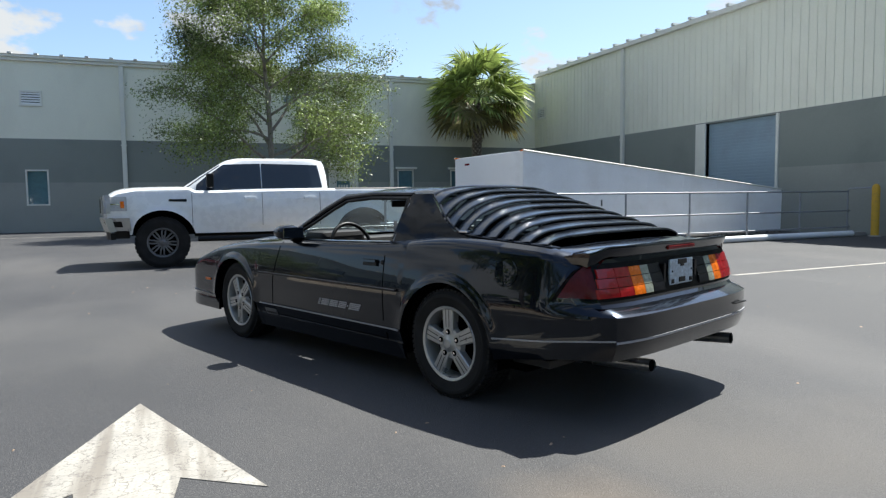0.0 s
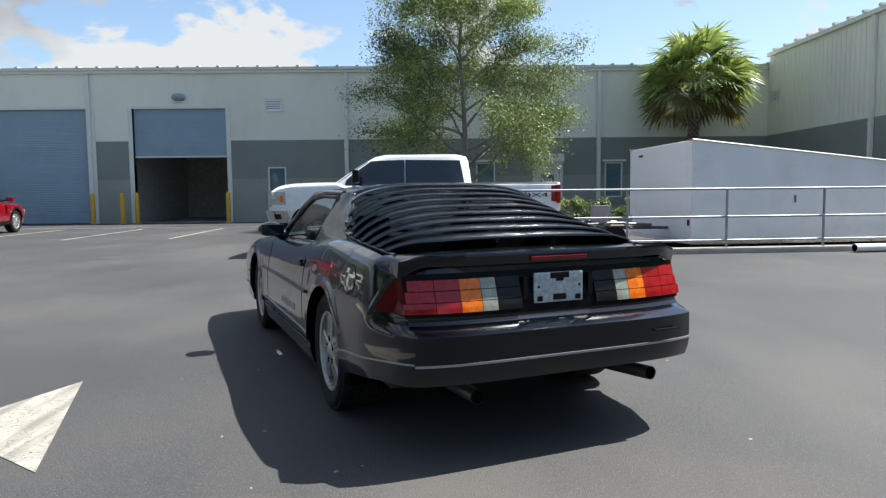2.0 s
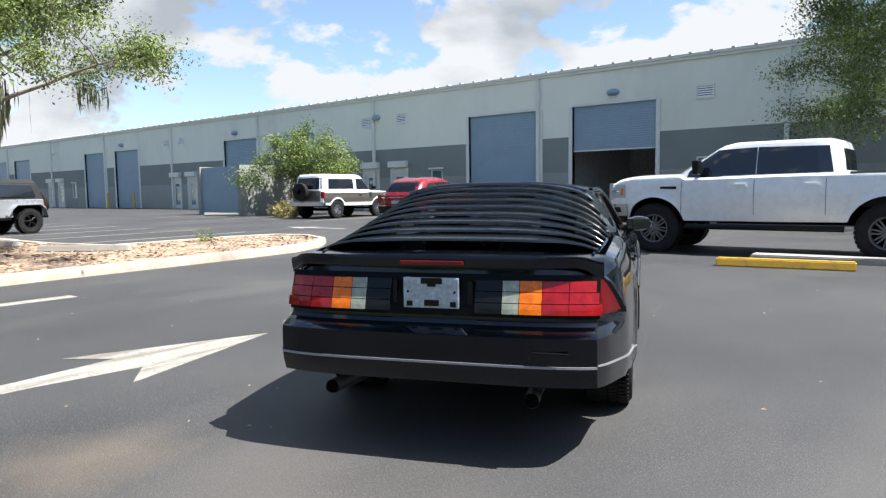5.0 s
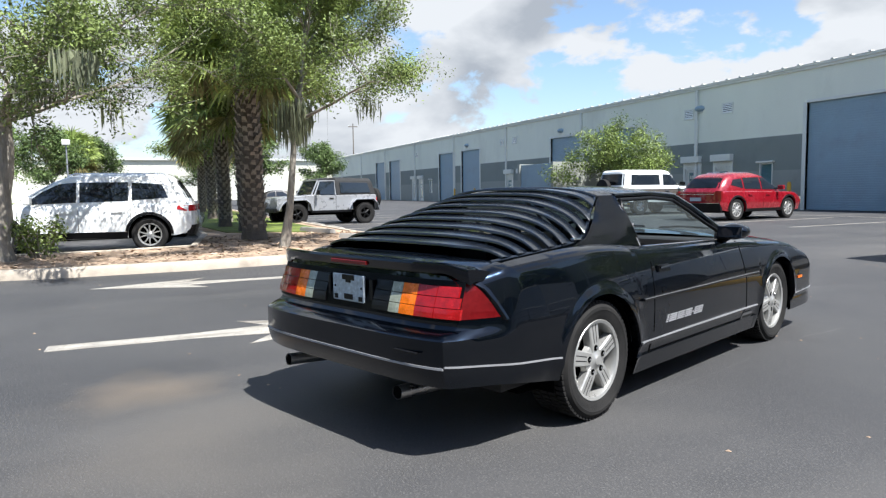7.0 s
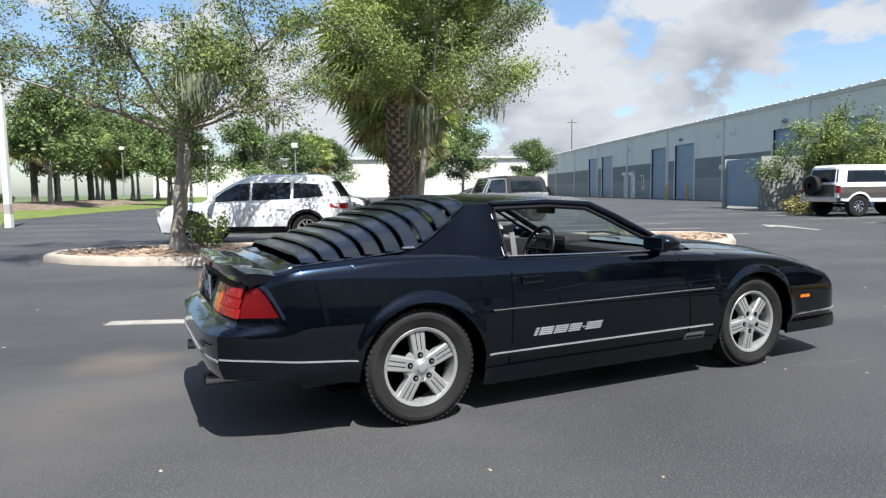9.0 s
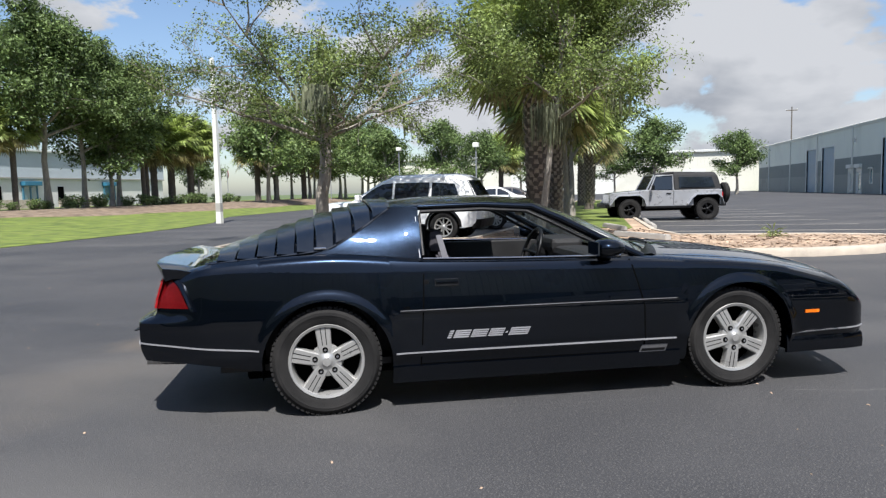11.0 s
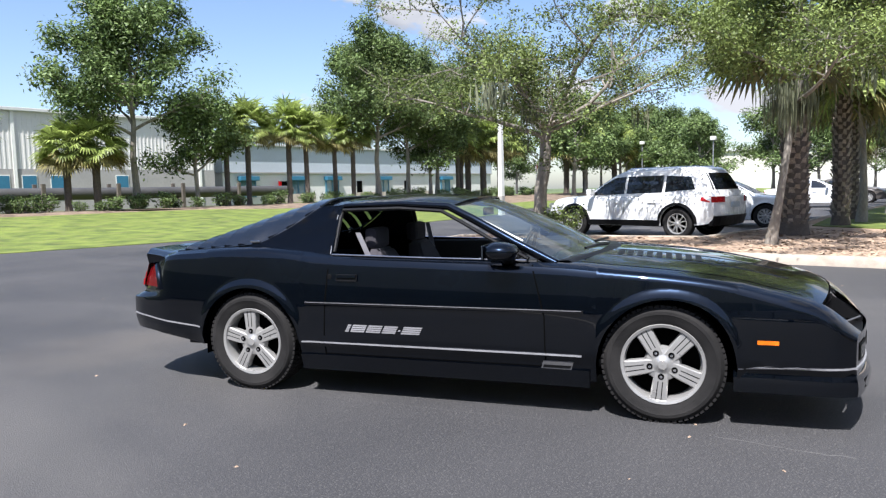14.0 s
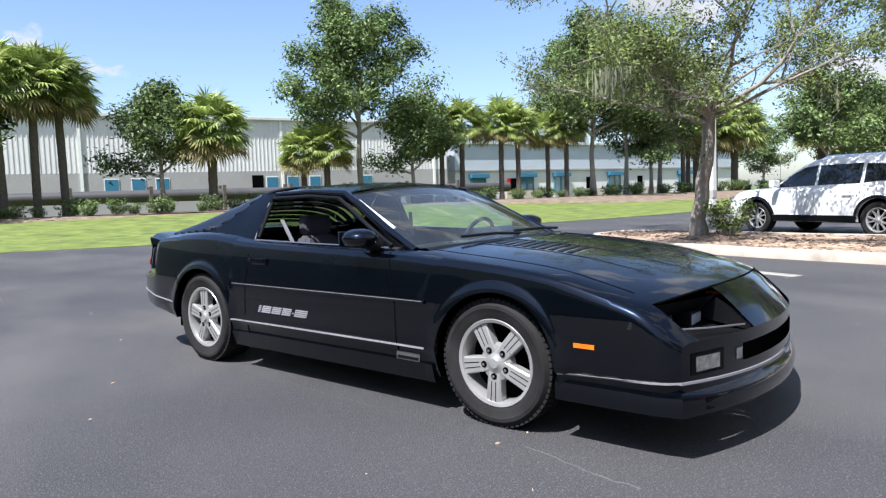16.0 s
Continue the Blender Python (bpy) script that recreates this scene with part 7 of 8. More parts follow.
part("wheel_rubber", lathe(bmesh.new(), [(0.06, 0.0), (0.20, 0.0), (0.21, 0.03), (0.21, 0.16), (0.2, 0.18), (0.06, 0.18)], 24, Matrix.Translation((4.6, -0.1, 0.21))), "tyre", tr, smooth=40)

# flat utility trailer with old tools standing before the hedge
ut = thing("utility_trailer", "low dark utility trailer with rusty frame before the hedge", "trailer", pose(3.9, 9.3, 0, 0, 0, 4))
part("deck", box(-0.9, 1.0, -0.55, 0.55, 0.42, 0.50, 0.01), "wood_dark", ut)
part("headboard", box(0.05, 0.11, -0.6, 0.6, 0.50, 0.92, 0.01), "galv", ut)
for s in (1, -1):
    part("side_rail", tube(bmesh.new(), [(-0.9, s * 0.56, 0.52), (0.2, s * 0.56, 0.56), (1.0, s * 0.56, 0.52)], 0.022, 6), "steel_dull", ut)
    part("wheel_rubber", lathe(bmesh.new(), [(0.08, 0.0), (0.24, 0.0), (0.25, 0.03), (0.25, 0.14), (0.24, 0.16), (0.08, 0.16)], 20, Matrix.Translation((0.2, s * 0.62 - (0.16 if s > 0 else 0), 0.25))), "tyre", ut, smooth=40)
    part("fender", tube(bmesh.new(), [(0.55, s * 0.62, 0.44), (0.38, s * 0.62, 0.56), (0.02, s * 0.62, 0.56), (-0.15, s * 0.62, 0.44)], 0.03, 6), "steel_dull", ut)
part("tongue", tube(bmesh.new(), [(1.0, 0, 0.44), (1.9, 0, 0.40)], 0.035, 6), "steel_dull", ut)

# ---- trees ----


def leaf_cloud(bm, centres, n, size, rng):
    """n leaves, each a diamond, strewn in clumps round the centres (place, radius); their faces turn up and out of the clump."""
    total = sum(r * r for _, r in centres)
    for c, r in centres:
        for _ in range(int(n * r * r / total)):
            d = Vector((rng.gauss(0, 1), rng.gauss(0, 1), rng.gauss(0, 0.75))).normalized() * (r * rng.random() ** 0.5)
            p = c + d
            nrm = (d / r * 0.7 + Vector((rng.gauss(0, 0.5), rng.gauss(0, 0.5), 0.55 + rng.gauss(0, 0.45)))).normalized()
            u = nrm.cross(Vector((rng.gauss(0, 1), rng.gauss(0, 1), rng.gauss(0, 1)))).normalized()
            v = nrm.cross(u)
            s = size * rng.uniform(0.6, 1.35)
            q = [bm.verts.new(p - u * s), bm.verts.new(p + v * s * 0.42), bm.verts.new(p + u * s), bm.verts.new(p - v * s * 0.42)]
            bm.faces.new(q)


def grow(rng, height, spread, fork, lean=(0, 0), trunk_r=0.13, n_limbs=9, leader=True, droop=0.0, twigs=True):
    """The trunk, each limb with its branches (points and radii), and the places where clumps of leaves sit."""
    top = Vector((lean[0], lean[1], height * (0.90 if leader else 0.0) + (0 if leader else fork)))
    n = 7
    trunk = []
    for i in range(n + 1):
        t = i / n
        w = 0.05 * height / 6 * (0 if i in (0, n) else 1)
        trunk.append(Vector((top.x * t + rng.uniform(-w, w), top.y * t + rng.uniform(-w, w), -0.05 + top.z * t)))
    rad = [trunk_r * (1.45 if i == 0 else 1.0 - (0.80 if leader else 0.25) * i / n) for i in range(n + 1)]
    limbs, ends = [], []

    def branch(store, start, direction, length, r, lev):
        pts, rr, d, p = [start], [r], direction.normalized(), start.copy()
        for i in range(5):
            d = (d + Vector((rng.uniform(-0.25, 0.25), rng.uniform(-0.25, 0.25), rng.uniform(-0.14, 0.16) - droop * i * 0.05))).normalized()
            p = p + d * length / 5
            pts.append(p.copy())
            rr.append(max(0.004, r * (1 - 0.16 * (i + 1))))
            if lev > 0 and i >= 1:
                for _ in range(2):
                    side = Vector((rng.uniform(-1, 1), rng.uniform(-1, 1), rng.uniform(-0.55, 0.75)))
                    branch(store, p.copy(), d * 0.55 + side * 0.8, length * rng.uniform(0.30, 0.5), r * 0.42, lev - 1)
            if (lev == 0 and i >= 1) or i >= 3:
                ends.append(p.copy())
        if lev or twigs:
            store.append((pts, rr))
    for k in range(n_limbs):
        f = (k + 0.5) / n_limbs
        z = fork + (height * 0.86 - fork) * f ** 1.15 if leader else fork * rng.uniform(0.82, 1.0)
        t = min(1.0, z / max(0.1, top.z))
        start = Vector((top.x * t, top.y * t, z))
        a = 2.39996 * k + rng.uniform(-0.35, 0.35)
        reach = spread * (1.0 - 0.62 * f ** 1.5) * rng.uniform(0.85, 1.12) if leader else spread * rng.uniform(0.8, 1.15)
        rise = rng.uniform(0.15, 0.7) + 0.7 * f if leader else rng.uniform(0.25, 1.5) * (height - fork) / spread * 0.62
        d = Vector((math.cos(a), math.sin(a), rise))
        store = []
        branch(store, start, d, reach * math.sqrt(1 + 0.5 * rise * rise) * 0.92, trunk_r * (0.5 if leader else 0.46) * (1 - 0.5 * f), 2)
        limbs.append(store)
    if leader:
        ends.append(top)
    if droop > 0.3:
        # leaves close round the trunk of a bushy tree
        for p in trunk[2:]:
            for _ in range(5):
                ends.append(p + Vector((rng.gauss(0, 0.55), rng.gauss(0, 0.55), rng.gauss(0, 0.4))))
    return (trunk, rad), limbs, ends


def broadleaf(name, label, seed, height, spread, fork, leaves, leaf_size, clump, m, leaf_mat="leaf", trunk_r=0.13, lean=(0, 0), n_limbs=9, moss=0, leader=True, group="broadleaf trees", droop=0.0, keep=0.66, twigs=True):
    rng = random.Random(seed)
    (pts, rad), limbs, ends = grow(rng, height, spread, fork, lean, trunk_r, n_limbs, leader, droop, twigs)
    t = thing(name, label, "tree", m, group)
    part("trunk", tube(bmesh.new(), pts, rad, 10), "bark", t, smooth=60)
    for store in limbs:
        bm = bmesh.new()
        for p, r in store:
            tube(bm, p, r, 4 if r[0] < 0.03 else 7, cap=False)
        part("limb", bm, "bark", t, smooth=60)
    bm = bmesh.new()
    leaf_cloud(bm, [(e, clump * rng.uniform(0.5, 1.2)) for e in ends if rng.random() < keep], leaves, leaf_size, rng)
    part("crown", bm, leaf_mat, t)
    if moss:
        bm = bmesh.new()
        low = sorted((e for e in ends if e.z > 2.9 and math.hypot(e.x, e.y) > 0.5), key=lambda e: e.z)[:max(moss * 6, 12)]
        for e in rng.sample(low, min(moss, len(low))):
            for _ in range(24):
                p = e + Vector((rng.uniform(-0.22, 0.22), rng.uniform(-0.22, 0.22), 0))
                L, w = rng.uniform(0.12, 0.6), rng.uniform(0.003, 0.008)
                a = rng.uniform(0, 3.14)
                o = Vector((math.cos(a), math.sin(a), 0)) * w
                q = [bm.verts.new(p - o), bm.verts.new(p + o), bm.verts.new(p + o * 1.2 + Vector((rng.uniform(-0.05, 0.05), rng.uniform(-0.05, 0.05), -L * 0.6))), bm.verts.new(p + Vector((0, 0, -L)))]
                bm.faces.new(q)
        part("moss", bm, "moss", t, "grey-green hanging moss")["kind"] = "stuff"
    return t


def fan_frond(bm, root, heading, el, stem, blade, rng, blades=26):
    """A fan palm leaf: an arched stem and a spread of narrow pointed blades that droop at their ends."""
    out = Vector((math.cos(heading), math.sin(heading), 0))
    d0 = (out * math.cos(el) + Vector((0, 0, math.sin(el)))).normalized()
    p1 = root + d0 * stem * 0.6
    d1 = (d0 + Vector((0, 0, -0.25))).normalized()
    hub = p1 + d1 * stem * 0.4
    tube(bm, [root, p1, hub], [0.018, 0.013, 0.008], 4, cap=False)
    sidev = d1.cross(Vector((0, 0, 1)))
    sidev = sidev.normalized() if sidev.length > 0.05 else Vector((1, 0, 0))
    sidev = Matrix.Rotation(rng.uniform(-0.9, 0.9), 3, d1) @ sidev
    nrm = sidev.cross(d1).normalized()
    if nrm.z < 0:
        nrm = -nrm
    for i in range(blades):
        a = (-1 + 2 * i / (blades - 1)) * 2.2
        dd = (d1 * math.cos(a) + sidev * math.sin(a)).normalized()
        L = blade * (0.76 + 0.24 * math.cos(a * 0.7)) * rng.uniform(0.88, 1.08)
        fold = nrm * 0.30 * abs(math.sin(a))
        mid = hub + (dd + fold * 0.5).normalized() * L * 0.58
        tip = mid + ((dd + fold * 0.2) * 0.8 + Vector((0, 0, -0.28 - 0.5 * rng.random()))).normalized() * L * 0.46
        w = dd.cross(nrm).normalized() * L * 0.050
        v = [bm.verts.new(hub), bm.verts.new(mid - w), bm.verts.new(tip), bm.verts.new(mid + w)]
        bm.faces.new(v)


def palm(name, label, seed, height, crown_r, trunk_r, m, boots=True, fronds=34, dry=8, group="fan palms"):
    rng = random.Random(seed)
    t = thing(name, label, "palm tree", m, group)
    bm = bmesh.new()
    lx, ly = rng.uniform(-0.15, 0.15), rng.uniform(-0.15, 0.15)
    at = lambda z: Vector((lx * (z / height) ** 2, ly * (z / height) ** 2, z))
    n = 14
    tube(bm, [at(height * i / n - 0.05) for i in range(n + 1)], [trunk_r * (1.25 if i == 0 else 1.0 + 0.05 * math.sin(i * 2.3)) for i in range(n + 1)], 14)
    part("trunk", bm, "palm_bark", t, smooth=60)
    if boots:
        bm = bmesh.new()
        rows = int(height / 0.11)
        for r in range(2, rows):
            z = r * 0.11
            for k in range(7):
                a = 2 * math.pi * (k + 0.5 * (r % 2)) / 7 + rng.uniform(-0.08, 0.08)
                o = Vector((math.cos(a), math.sin(a), 0))
                s = Vector((-math.sin(a), math.cos(a), 0))
                c = at(z) + o * trunk_r * 0.9
                w, L = 0.055 * trunk_r / 0.2, 0.15 * rng.uniform(0.7, 1.2)
                tip = c + o * 0.07 * rng.uniform(0.6, 1.5) + Vector((0, 0, L))
                q = [bm.verts.new(c - s * w), bm.verts.new(c + s * w), bm.verts.new(tip + s * w * 0.6), bm.verts.new(tip - s * w * 0.6), bm.verts.new(tip - o * 0.05), bm.verts.new(c - o * 0.02)]
                bm.faces.new((q[0], q[1], q[2], q[3]))
                bm.faces.new((q[3], q[2], q[4]))
                bm.faces.new((q[0], q[3], q[4]))
                bm.faces.new((q[1], q[2], q[4]))
        tagged(part("leaf_boot_pattern", bm, "palm_boot", t, "criss-cross stubs of old leaf stems"), kind="stuff")
    top = at(height)
    bm, bd = bmesh.new(), bmesh.new()
    for i in range(fronds):
        h = i * 2.39996 + rng.uniform(-0.2, 0.2)
        el = math.asin(min(0.98, max(-0.52, 1.0 - 1.50 * (i + 0.5) / fronds))) + rng.uniform(-0.08, 0.08)
        fan_frond(bd if i >= fronds - dry else bm, top + Vector((0, 0, 0.3 - 0.45 * i / fronds)), h, el, crown_r * 0.52, crown_r * 0.56, rng)
    part("crown", bm, "frond", t, "green fan-shaped fronds")
    part("dry_fronds", bd, "frond_dry", t, "yellowing drooping fronds")
    return t


def shrub(name, label, seed, rx, ry, h, leaves, size, m, material="leaf_shrub", group="shrubs", cat="shrub"):
    rng = random.Random(seed)
    t = thing(name, label, cat, m, group)
    bm, ends = bmesh.new(), []
    for k in range(14):
        a, r = rng.uniform(0, 6.28), rng.random() ** 0.5
        e = Vector((rx * r * math.cos(a), ry * r * math.sin(a), h * rng.uniform(0.45, 0.85)))
        tube(bm, [(e.x * 0.2, e.y * 0.2, -0.04), (e.x * 0.6, e.y * 0.6, e.z * 0.5), tuple(e)], [0.02, 0.014, 0.006], 5)
        ends.append((e, 0.33 * min(rx, ry, h) + 0.08))
        ends.append((e * 0.6 + Vector((0, 0, -0.1 * h)), 0.3 * min(rx, ry, h) + 0.06))
    part("stems", bm, "bark", t)
    bm = bmesh.new()
    leaf_cloud(bm, ends, leaves, size, rng)
    part("foliage", bm, material, t)
    return t


# near island
broadleaf("oak_tree", "slender live oak with small leaves on the mulch island", 11, 6.4, 2.4, 2.5, 105000, 0.031, 0.38, pose(-9.85, -0.62, 0.115, 0, 0, 40), "leaf", 0.085, (0.36, 0.74), 11, 1)
broadleaf("oak_tree", "open-crowned live oak hung with grey moss on the mulch island", 23, 7.1, 3.3, 2.8, 54000, 0.034, 0.30, pose(-9.5, -5.5, 0.115), "leaf", 0.16, (-0.1, 0.2), 9, 6, False, keep=0.5)
mo = [o for o in scene.objects if o.name == "oak_tree"][0]
bm, r0 = bmesh.new(), random.Random(12)
for _ in range(420):
    p = Vector((0.12 + r0.gauss(0, 0.16), 0.25 + r0.gauss(0, 0.22), 2.75 + r0.uniform(-0.1, 0.3)))
    L, a = r0.uniform(0.25, 0.85), r0.uniform(0, 3.14)
    o = Vector((math.cos(a), math.sin(a), 0)) * 0.006
    bm.faces.new([bm.verts.new(p - o), bm.verts.new(p + o), bm.verts.new(p + o * 1.3 + Vector((r0.uniform(-0.05, 0.05), 0, -L * 0.6))), bm.verts.new(p + Vector((0, 0, -L)))])
part("moss_beard", bm, "moss", mo, "grey-green hanging moss")["kind"] = "stuff"
palm("cabbage_palm", "stout fan palm with criss-cross leaf stubs on the mulch island", 31, 4.6, 2.15, 0.27, pose(-12.6, -0.85, 0.115), fronds=44, dry=4)
pa = palm("cabbage_palm", "fan palm in the grass strip between the parking rows", 32, 3.9, 2.0, 0.20, pose(-16.3, -0.6, 0.12), fronds=40, dry=5)
for i, (x, y, s) in enumerate(((-19.5, -0.9, 1.0), (-27.5, -0.7, 1.02), (-31.5, 0.2, 1.1), (-39.5, -0.4, 1.05), (-47, 0.2, 1.1))):
    copy_thing(pa, pose(x, y, 0.12, 0, 0, 57 * i) @ Matrix.Scale(s, 4)).scale = (s, s, s)
ob = broadleaf("oak_tree", "live oak in the grass strip between the parking rows", 41, 6.0, 2.3, 2.2, 15000, 0.075, 0.55, pose(-18.0, -0.4, 0.12), "leaf", 0.12, (0, 0), 9, 2, twigs=False)
for i, (x, y) in enumerate(((-23.5, -0.4), (-35, 0.3), (-44, -0.3))):
    copy_thing(ob, pose(x, y, 0.12, 0, 0, 80 * i + 30))
shrub("shrub", "low leafy shrub at the foot of the mossy oak", 51, 0.45, 0.40, 0.75, 1500, 0.04, pose(-9.75, -5.0, 0.11))
sp0 = thing("palm_seedling", "small pale green palm seedling in the mulch bed", "plant", pose(-11.25, 4.4, 0.11))
bm, r0 = bmesh.new(), random.Random(52)
for k in range(7):
    fan_frond(bm, Vector((0, 0, -0.03)), 0.9 * k, r0.uniform(0.5, 1.2), 0.16, 0.30, r0, 7)
part("leaves", bm, "frond", sp0)

# before the workshop
broadleaf("oak_tree", "tall live oak before the workshop wall", 61, 10.0, 3.9, 1.5, 128000, 0.046, 0.60, pose(1.85, 20.2, 0), "leaf", 0.14, (-0.4, -0.1), 24, droop=0.45, keep=1.0)
palm("cabbage_palm", "fan palm in the corner by the workshop wing", 62, 5.9, 2.65, 0.22, pose(12.2, 25.2, 0), fronds=48, dry=10)
shrub("hedge", "clipped yellow-green hedge before the workshop door", 63, 2.4, 0.55, 1.05, 5200, 0.055, pose(6.6, 19.9, 0.0), cat="hedge")
broadleaf("crape_tree", "bushy small tree before the workshop", 64, 5.2, 2.4, 1.5, 26000, 0.070, 0.58, pose(-26.3, 20.4, 0.0), "leaf_shrub", 0.10, (0, 0), 9, 0, False, twigs=False)
shrub("ornamental_grass", "pale dry ornamental grass clump by the parked cars", 65, 1.2, 0.7, 0.8, 1800, 0.07, pose(-23.9, 17.0, 0.0), "frond_dry")

# the row beyond the lawn
LINE = -34.0
wp = palm("cabbage_palm", "fan palm in the row beyond the lawn", 71, 4.2, 2.35, 0.24, pose(-5.0, LINE, 0.60), boots=False, fronds=46, dry=9)
wt = palm("cabbage_palm", "tall fan palm with a bare trunk beyond the lawn", 72, 6.2, 2.2, 0.19, pose(3.25, LINE, 0.60), boots=False, fronds=46, dry=8)
copy_thing(wt, pose(2.05, LINE - 0.6, 0.60, 0, 0, 130))
copy_thing(wt, pose(4.6, LINE + 0.5, 0.60, 0, 0, 220))
wq = palm("cabbage_palm", "slim fan palm with a tight crown beyond the lawn", 73, 5.0, 1.85, 0.17, pose(-21.1, LINE - 0.5, 0.60), boots=False, fronds=40, dry=7)
for i, (x, s) in enumerate(((-23.9, 1.02), (-24.9, 0.95), (-28.0, 0.92), (-19.6, 0.95), (-29.3, 0.98), (-41.0, 1.0), (-42.6, 1.05))):
    c = copy_thing(wq, pose(x, LINE + 0.6 * math.sin(i * 1.7), 0.60, 0, 0, 91 * i + 15))
    c.scale = (s, s, s)
for i, (x, s) in enumerate(((-10.1, 0.74), (-11.3, 0.78), (-43.8, 1.1), (-45.2, 1.2), (-47.0, 1.2), (-61.0, 1.25), (-64, 1.2), (-70, 1.3), (-79, 1.3))):
    c = copy_thing(wp, pose(x, LINE + 0.7 * math.sin(i * 2.1), 0.60, 0, 0, 77 * i))
    c.scale = (s, s, s)
wo = broadleaf("oak_tree", "dark green live oak in the row beyond the lawn", 81, 11.8, 4.0, 4.0, 44000, 0.115, 0.78, pose(-13.65, LINE, 0.60), "leaf_dark", 0.20, (0, 0), 17, keep=0.95, twigs=False)
wo2 = broadleaf("oak_tree", "rounded live oak in the row beyond the lawn", 82, 6.4, 2.6, 1.9, 13000, 0.125, 0.68, pose(-2.6, LINE - 1.2, 0.60), "leaf_dark", 0.16, (0, 0), 12, keep=0.9, twigs=False)
for i, (x, s) in enumerate(((-31.6, 1.06), (-35.4, 0.95), (-39.4, 0.95), (9.5, 0.95), (-67, 0.8), (-75, 0.85), (-86, 0.95), (-97, 0.95))):
    c = copy_thing(wo, pose(x, LINE + 0.5 * math.cos(i * 1.7), 0.60, 0, 0, 101 * i + 20))
    c.scale = (s, s, s)
for i, (x, s) in enumerate(((-17.0, 0.95), (-37.5, 1.1), (7.2, 1.2), (12.8, 1.25), (-63.5, 1.2), (-72, 1.3), (-82, 1.4), (-91, 1.4))):
    c = copy_thing(wo2, pose(x, LINE + 0.4, 0.60, 0, 0, 64 * i + 11))
    c.scale = (s, s, s)
# woods far to the west and south-west
for i in range(16):
    a = radians(-172 + 5.2 * i)
    R = 78 + 16 * math.sin(i * 2.7)
    if math.sin(a) * R < -44 and math.cos(a) * R > -60:
        continue
    c = copy_thing(wo2 if i % 3 else wp, pose(math.cos(a) * R, math.sin(a) * R, 0.0, 0, 0, 50 * i))
    s = 1.25 + 0.25 * math.sin(i * 1.9)
    c.scale = (s, s, s)
for i, (x, y) in enumerate(((-70, -12), (-82, -9), (-66, -24), (-64, 6), (-95, 3), (-85, 17.4))):
    c = copy_thing(wo2, pose(x, y, 0.0, 0, 0, 70 * i))
    c.scale = (1.15, 1.15, 1.1)
# low shrubs along the bed beyond the lawn
sh0 = shrub("shrub", "low dark shrub in the bed beyond the lawn", 91, 0.5, 0.45, 0.8, 700, 0.07, pose(-7.5, LINE + 1.6, 0.66), "leaf_dark")
R5 = random.Random(9)
for i in range(62):
    x = 6 - 0.98 * i + R5.uniform(-0.4, 0.4)
    c = copy_thing(sh0, pose(x, LINE + 1.7 + R5.uniform(-1.0, 0.5), 0.655, 0, 0, R5.uniform(0, 360)))
    s = R5.uniform(0.6, 1.2)
    c.scale = (s, s, s)

# ---- beyond the lawn ----
bm = bmesh.new()
xs2 = [20 - 3 * i for i in range(32)]


def lawn_z(x, y):
    """The height of the lawn's bank."""
    d, prof = LAWN_EDGE(x) - y, ((0, 0.015), (1, 0.05), (5, 0.17), (11, 0.42), (15, 0.58), (22, 0.62), (40, 0.55))
    for (a, p), (b, q) in zip(prof, prof[1:]):
        if a <= d <= b:
            return p + (q - p) * (d - a) / (b - a)
    return 0.0


front = lambda x: LINE + 3.0 + 0.5 * math.sin(x * 0.6) + 3.4 * smooth01(-13, -25, x)
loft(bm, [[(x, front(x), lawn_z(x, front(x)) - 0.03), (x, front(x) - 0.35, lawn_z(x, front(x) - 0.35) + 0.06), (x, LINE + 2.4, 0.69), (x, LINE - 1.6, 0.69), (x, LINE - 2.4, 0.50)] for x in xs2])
# darker mulch colour carries the shade of the trees above
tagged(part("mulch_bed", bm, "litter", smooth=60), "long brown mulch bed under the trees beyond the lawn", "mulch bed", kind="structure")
tagged(part("street", box(-140, 60, -62, -46.5, -0.3, 0.03), "asphalt"), "street beyond the row of trees", "road", kind="structure")


def ribbed(bm, x0, x1, y, z0, z1, step=0.45):
    x = x0
    while x < x1:
        bx(bm, x, x + 0.12, y, y + 0.05, z0, z1)
        x += step


fw = thing("warehouse", "white ribbed metal warehouse with a grey base", "building", pose(0, -75, 0))
part("wall", box(-43, 45, -30, 0, 4.55, 10.4), "metal_white", fw)
bm = bmesh.new()
ribbed(bm, -42.8, 44.8, 0.0, 4.57, 10.3)
part("cladding_ribs", bm, "metal_white", fw)["kind"] = "stuff"
part("base_wall", box(-43, 45, -30, 0.04, 0, 4.55), "metal_grey", fw)
part("roof", box(-43.5, 45.5, -30.5, 0.5, 10.4, 10.75, 0.05), "metal_roof", fw)
for x in (0.4, -20.6, 21, -41):
    part("downpipe", box(x - 0.15, x + 0.15, 0.04, 0.22, 0.2, 10.4), "trim_white", fw)
for x in (-3.0, -5.6, -8.0, -20.0, -22.5, -25.2, -32, 8.0, 12.0):
    wd = part("door", box(x, x + 1.3, 0.045, 0.12, 1.5, 3.85), "blue_door", fw)
    part("door_frame", box(x - 0.08, x + 1.38, 0.045, 0.09, 1.4, 3.95), "trim_white", wd)
part("dark_doorway", box(-18.3, -17.0, 0.045, 0.1, 1.2, 4.1), "dark_void", fw)
fw2 = thing("shop_building", "low pale shop building with blue door surrounds", "building", pose(-46, -78, 0))
part("wall", box(-60, 0, -20, 0, 0, 4.4), "metal_white", fw2)
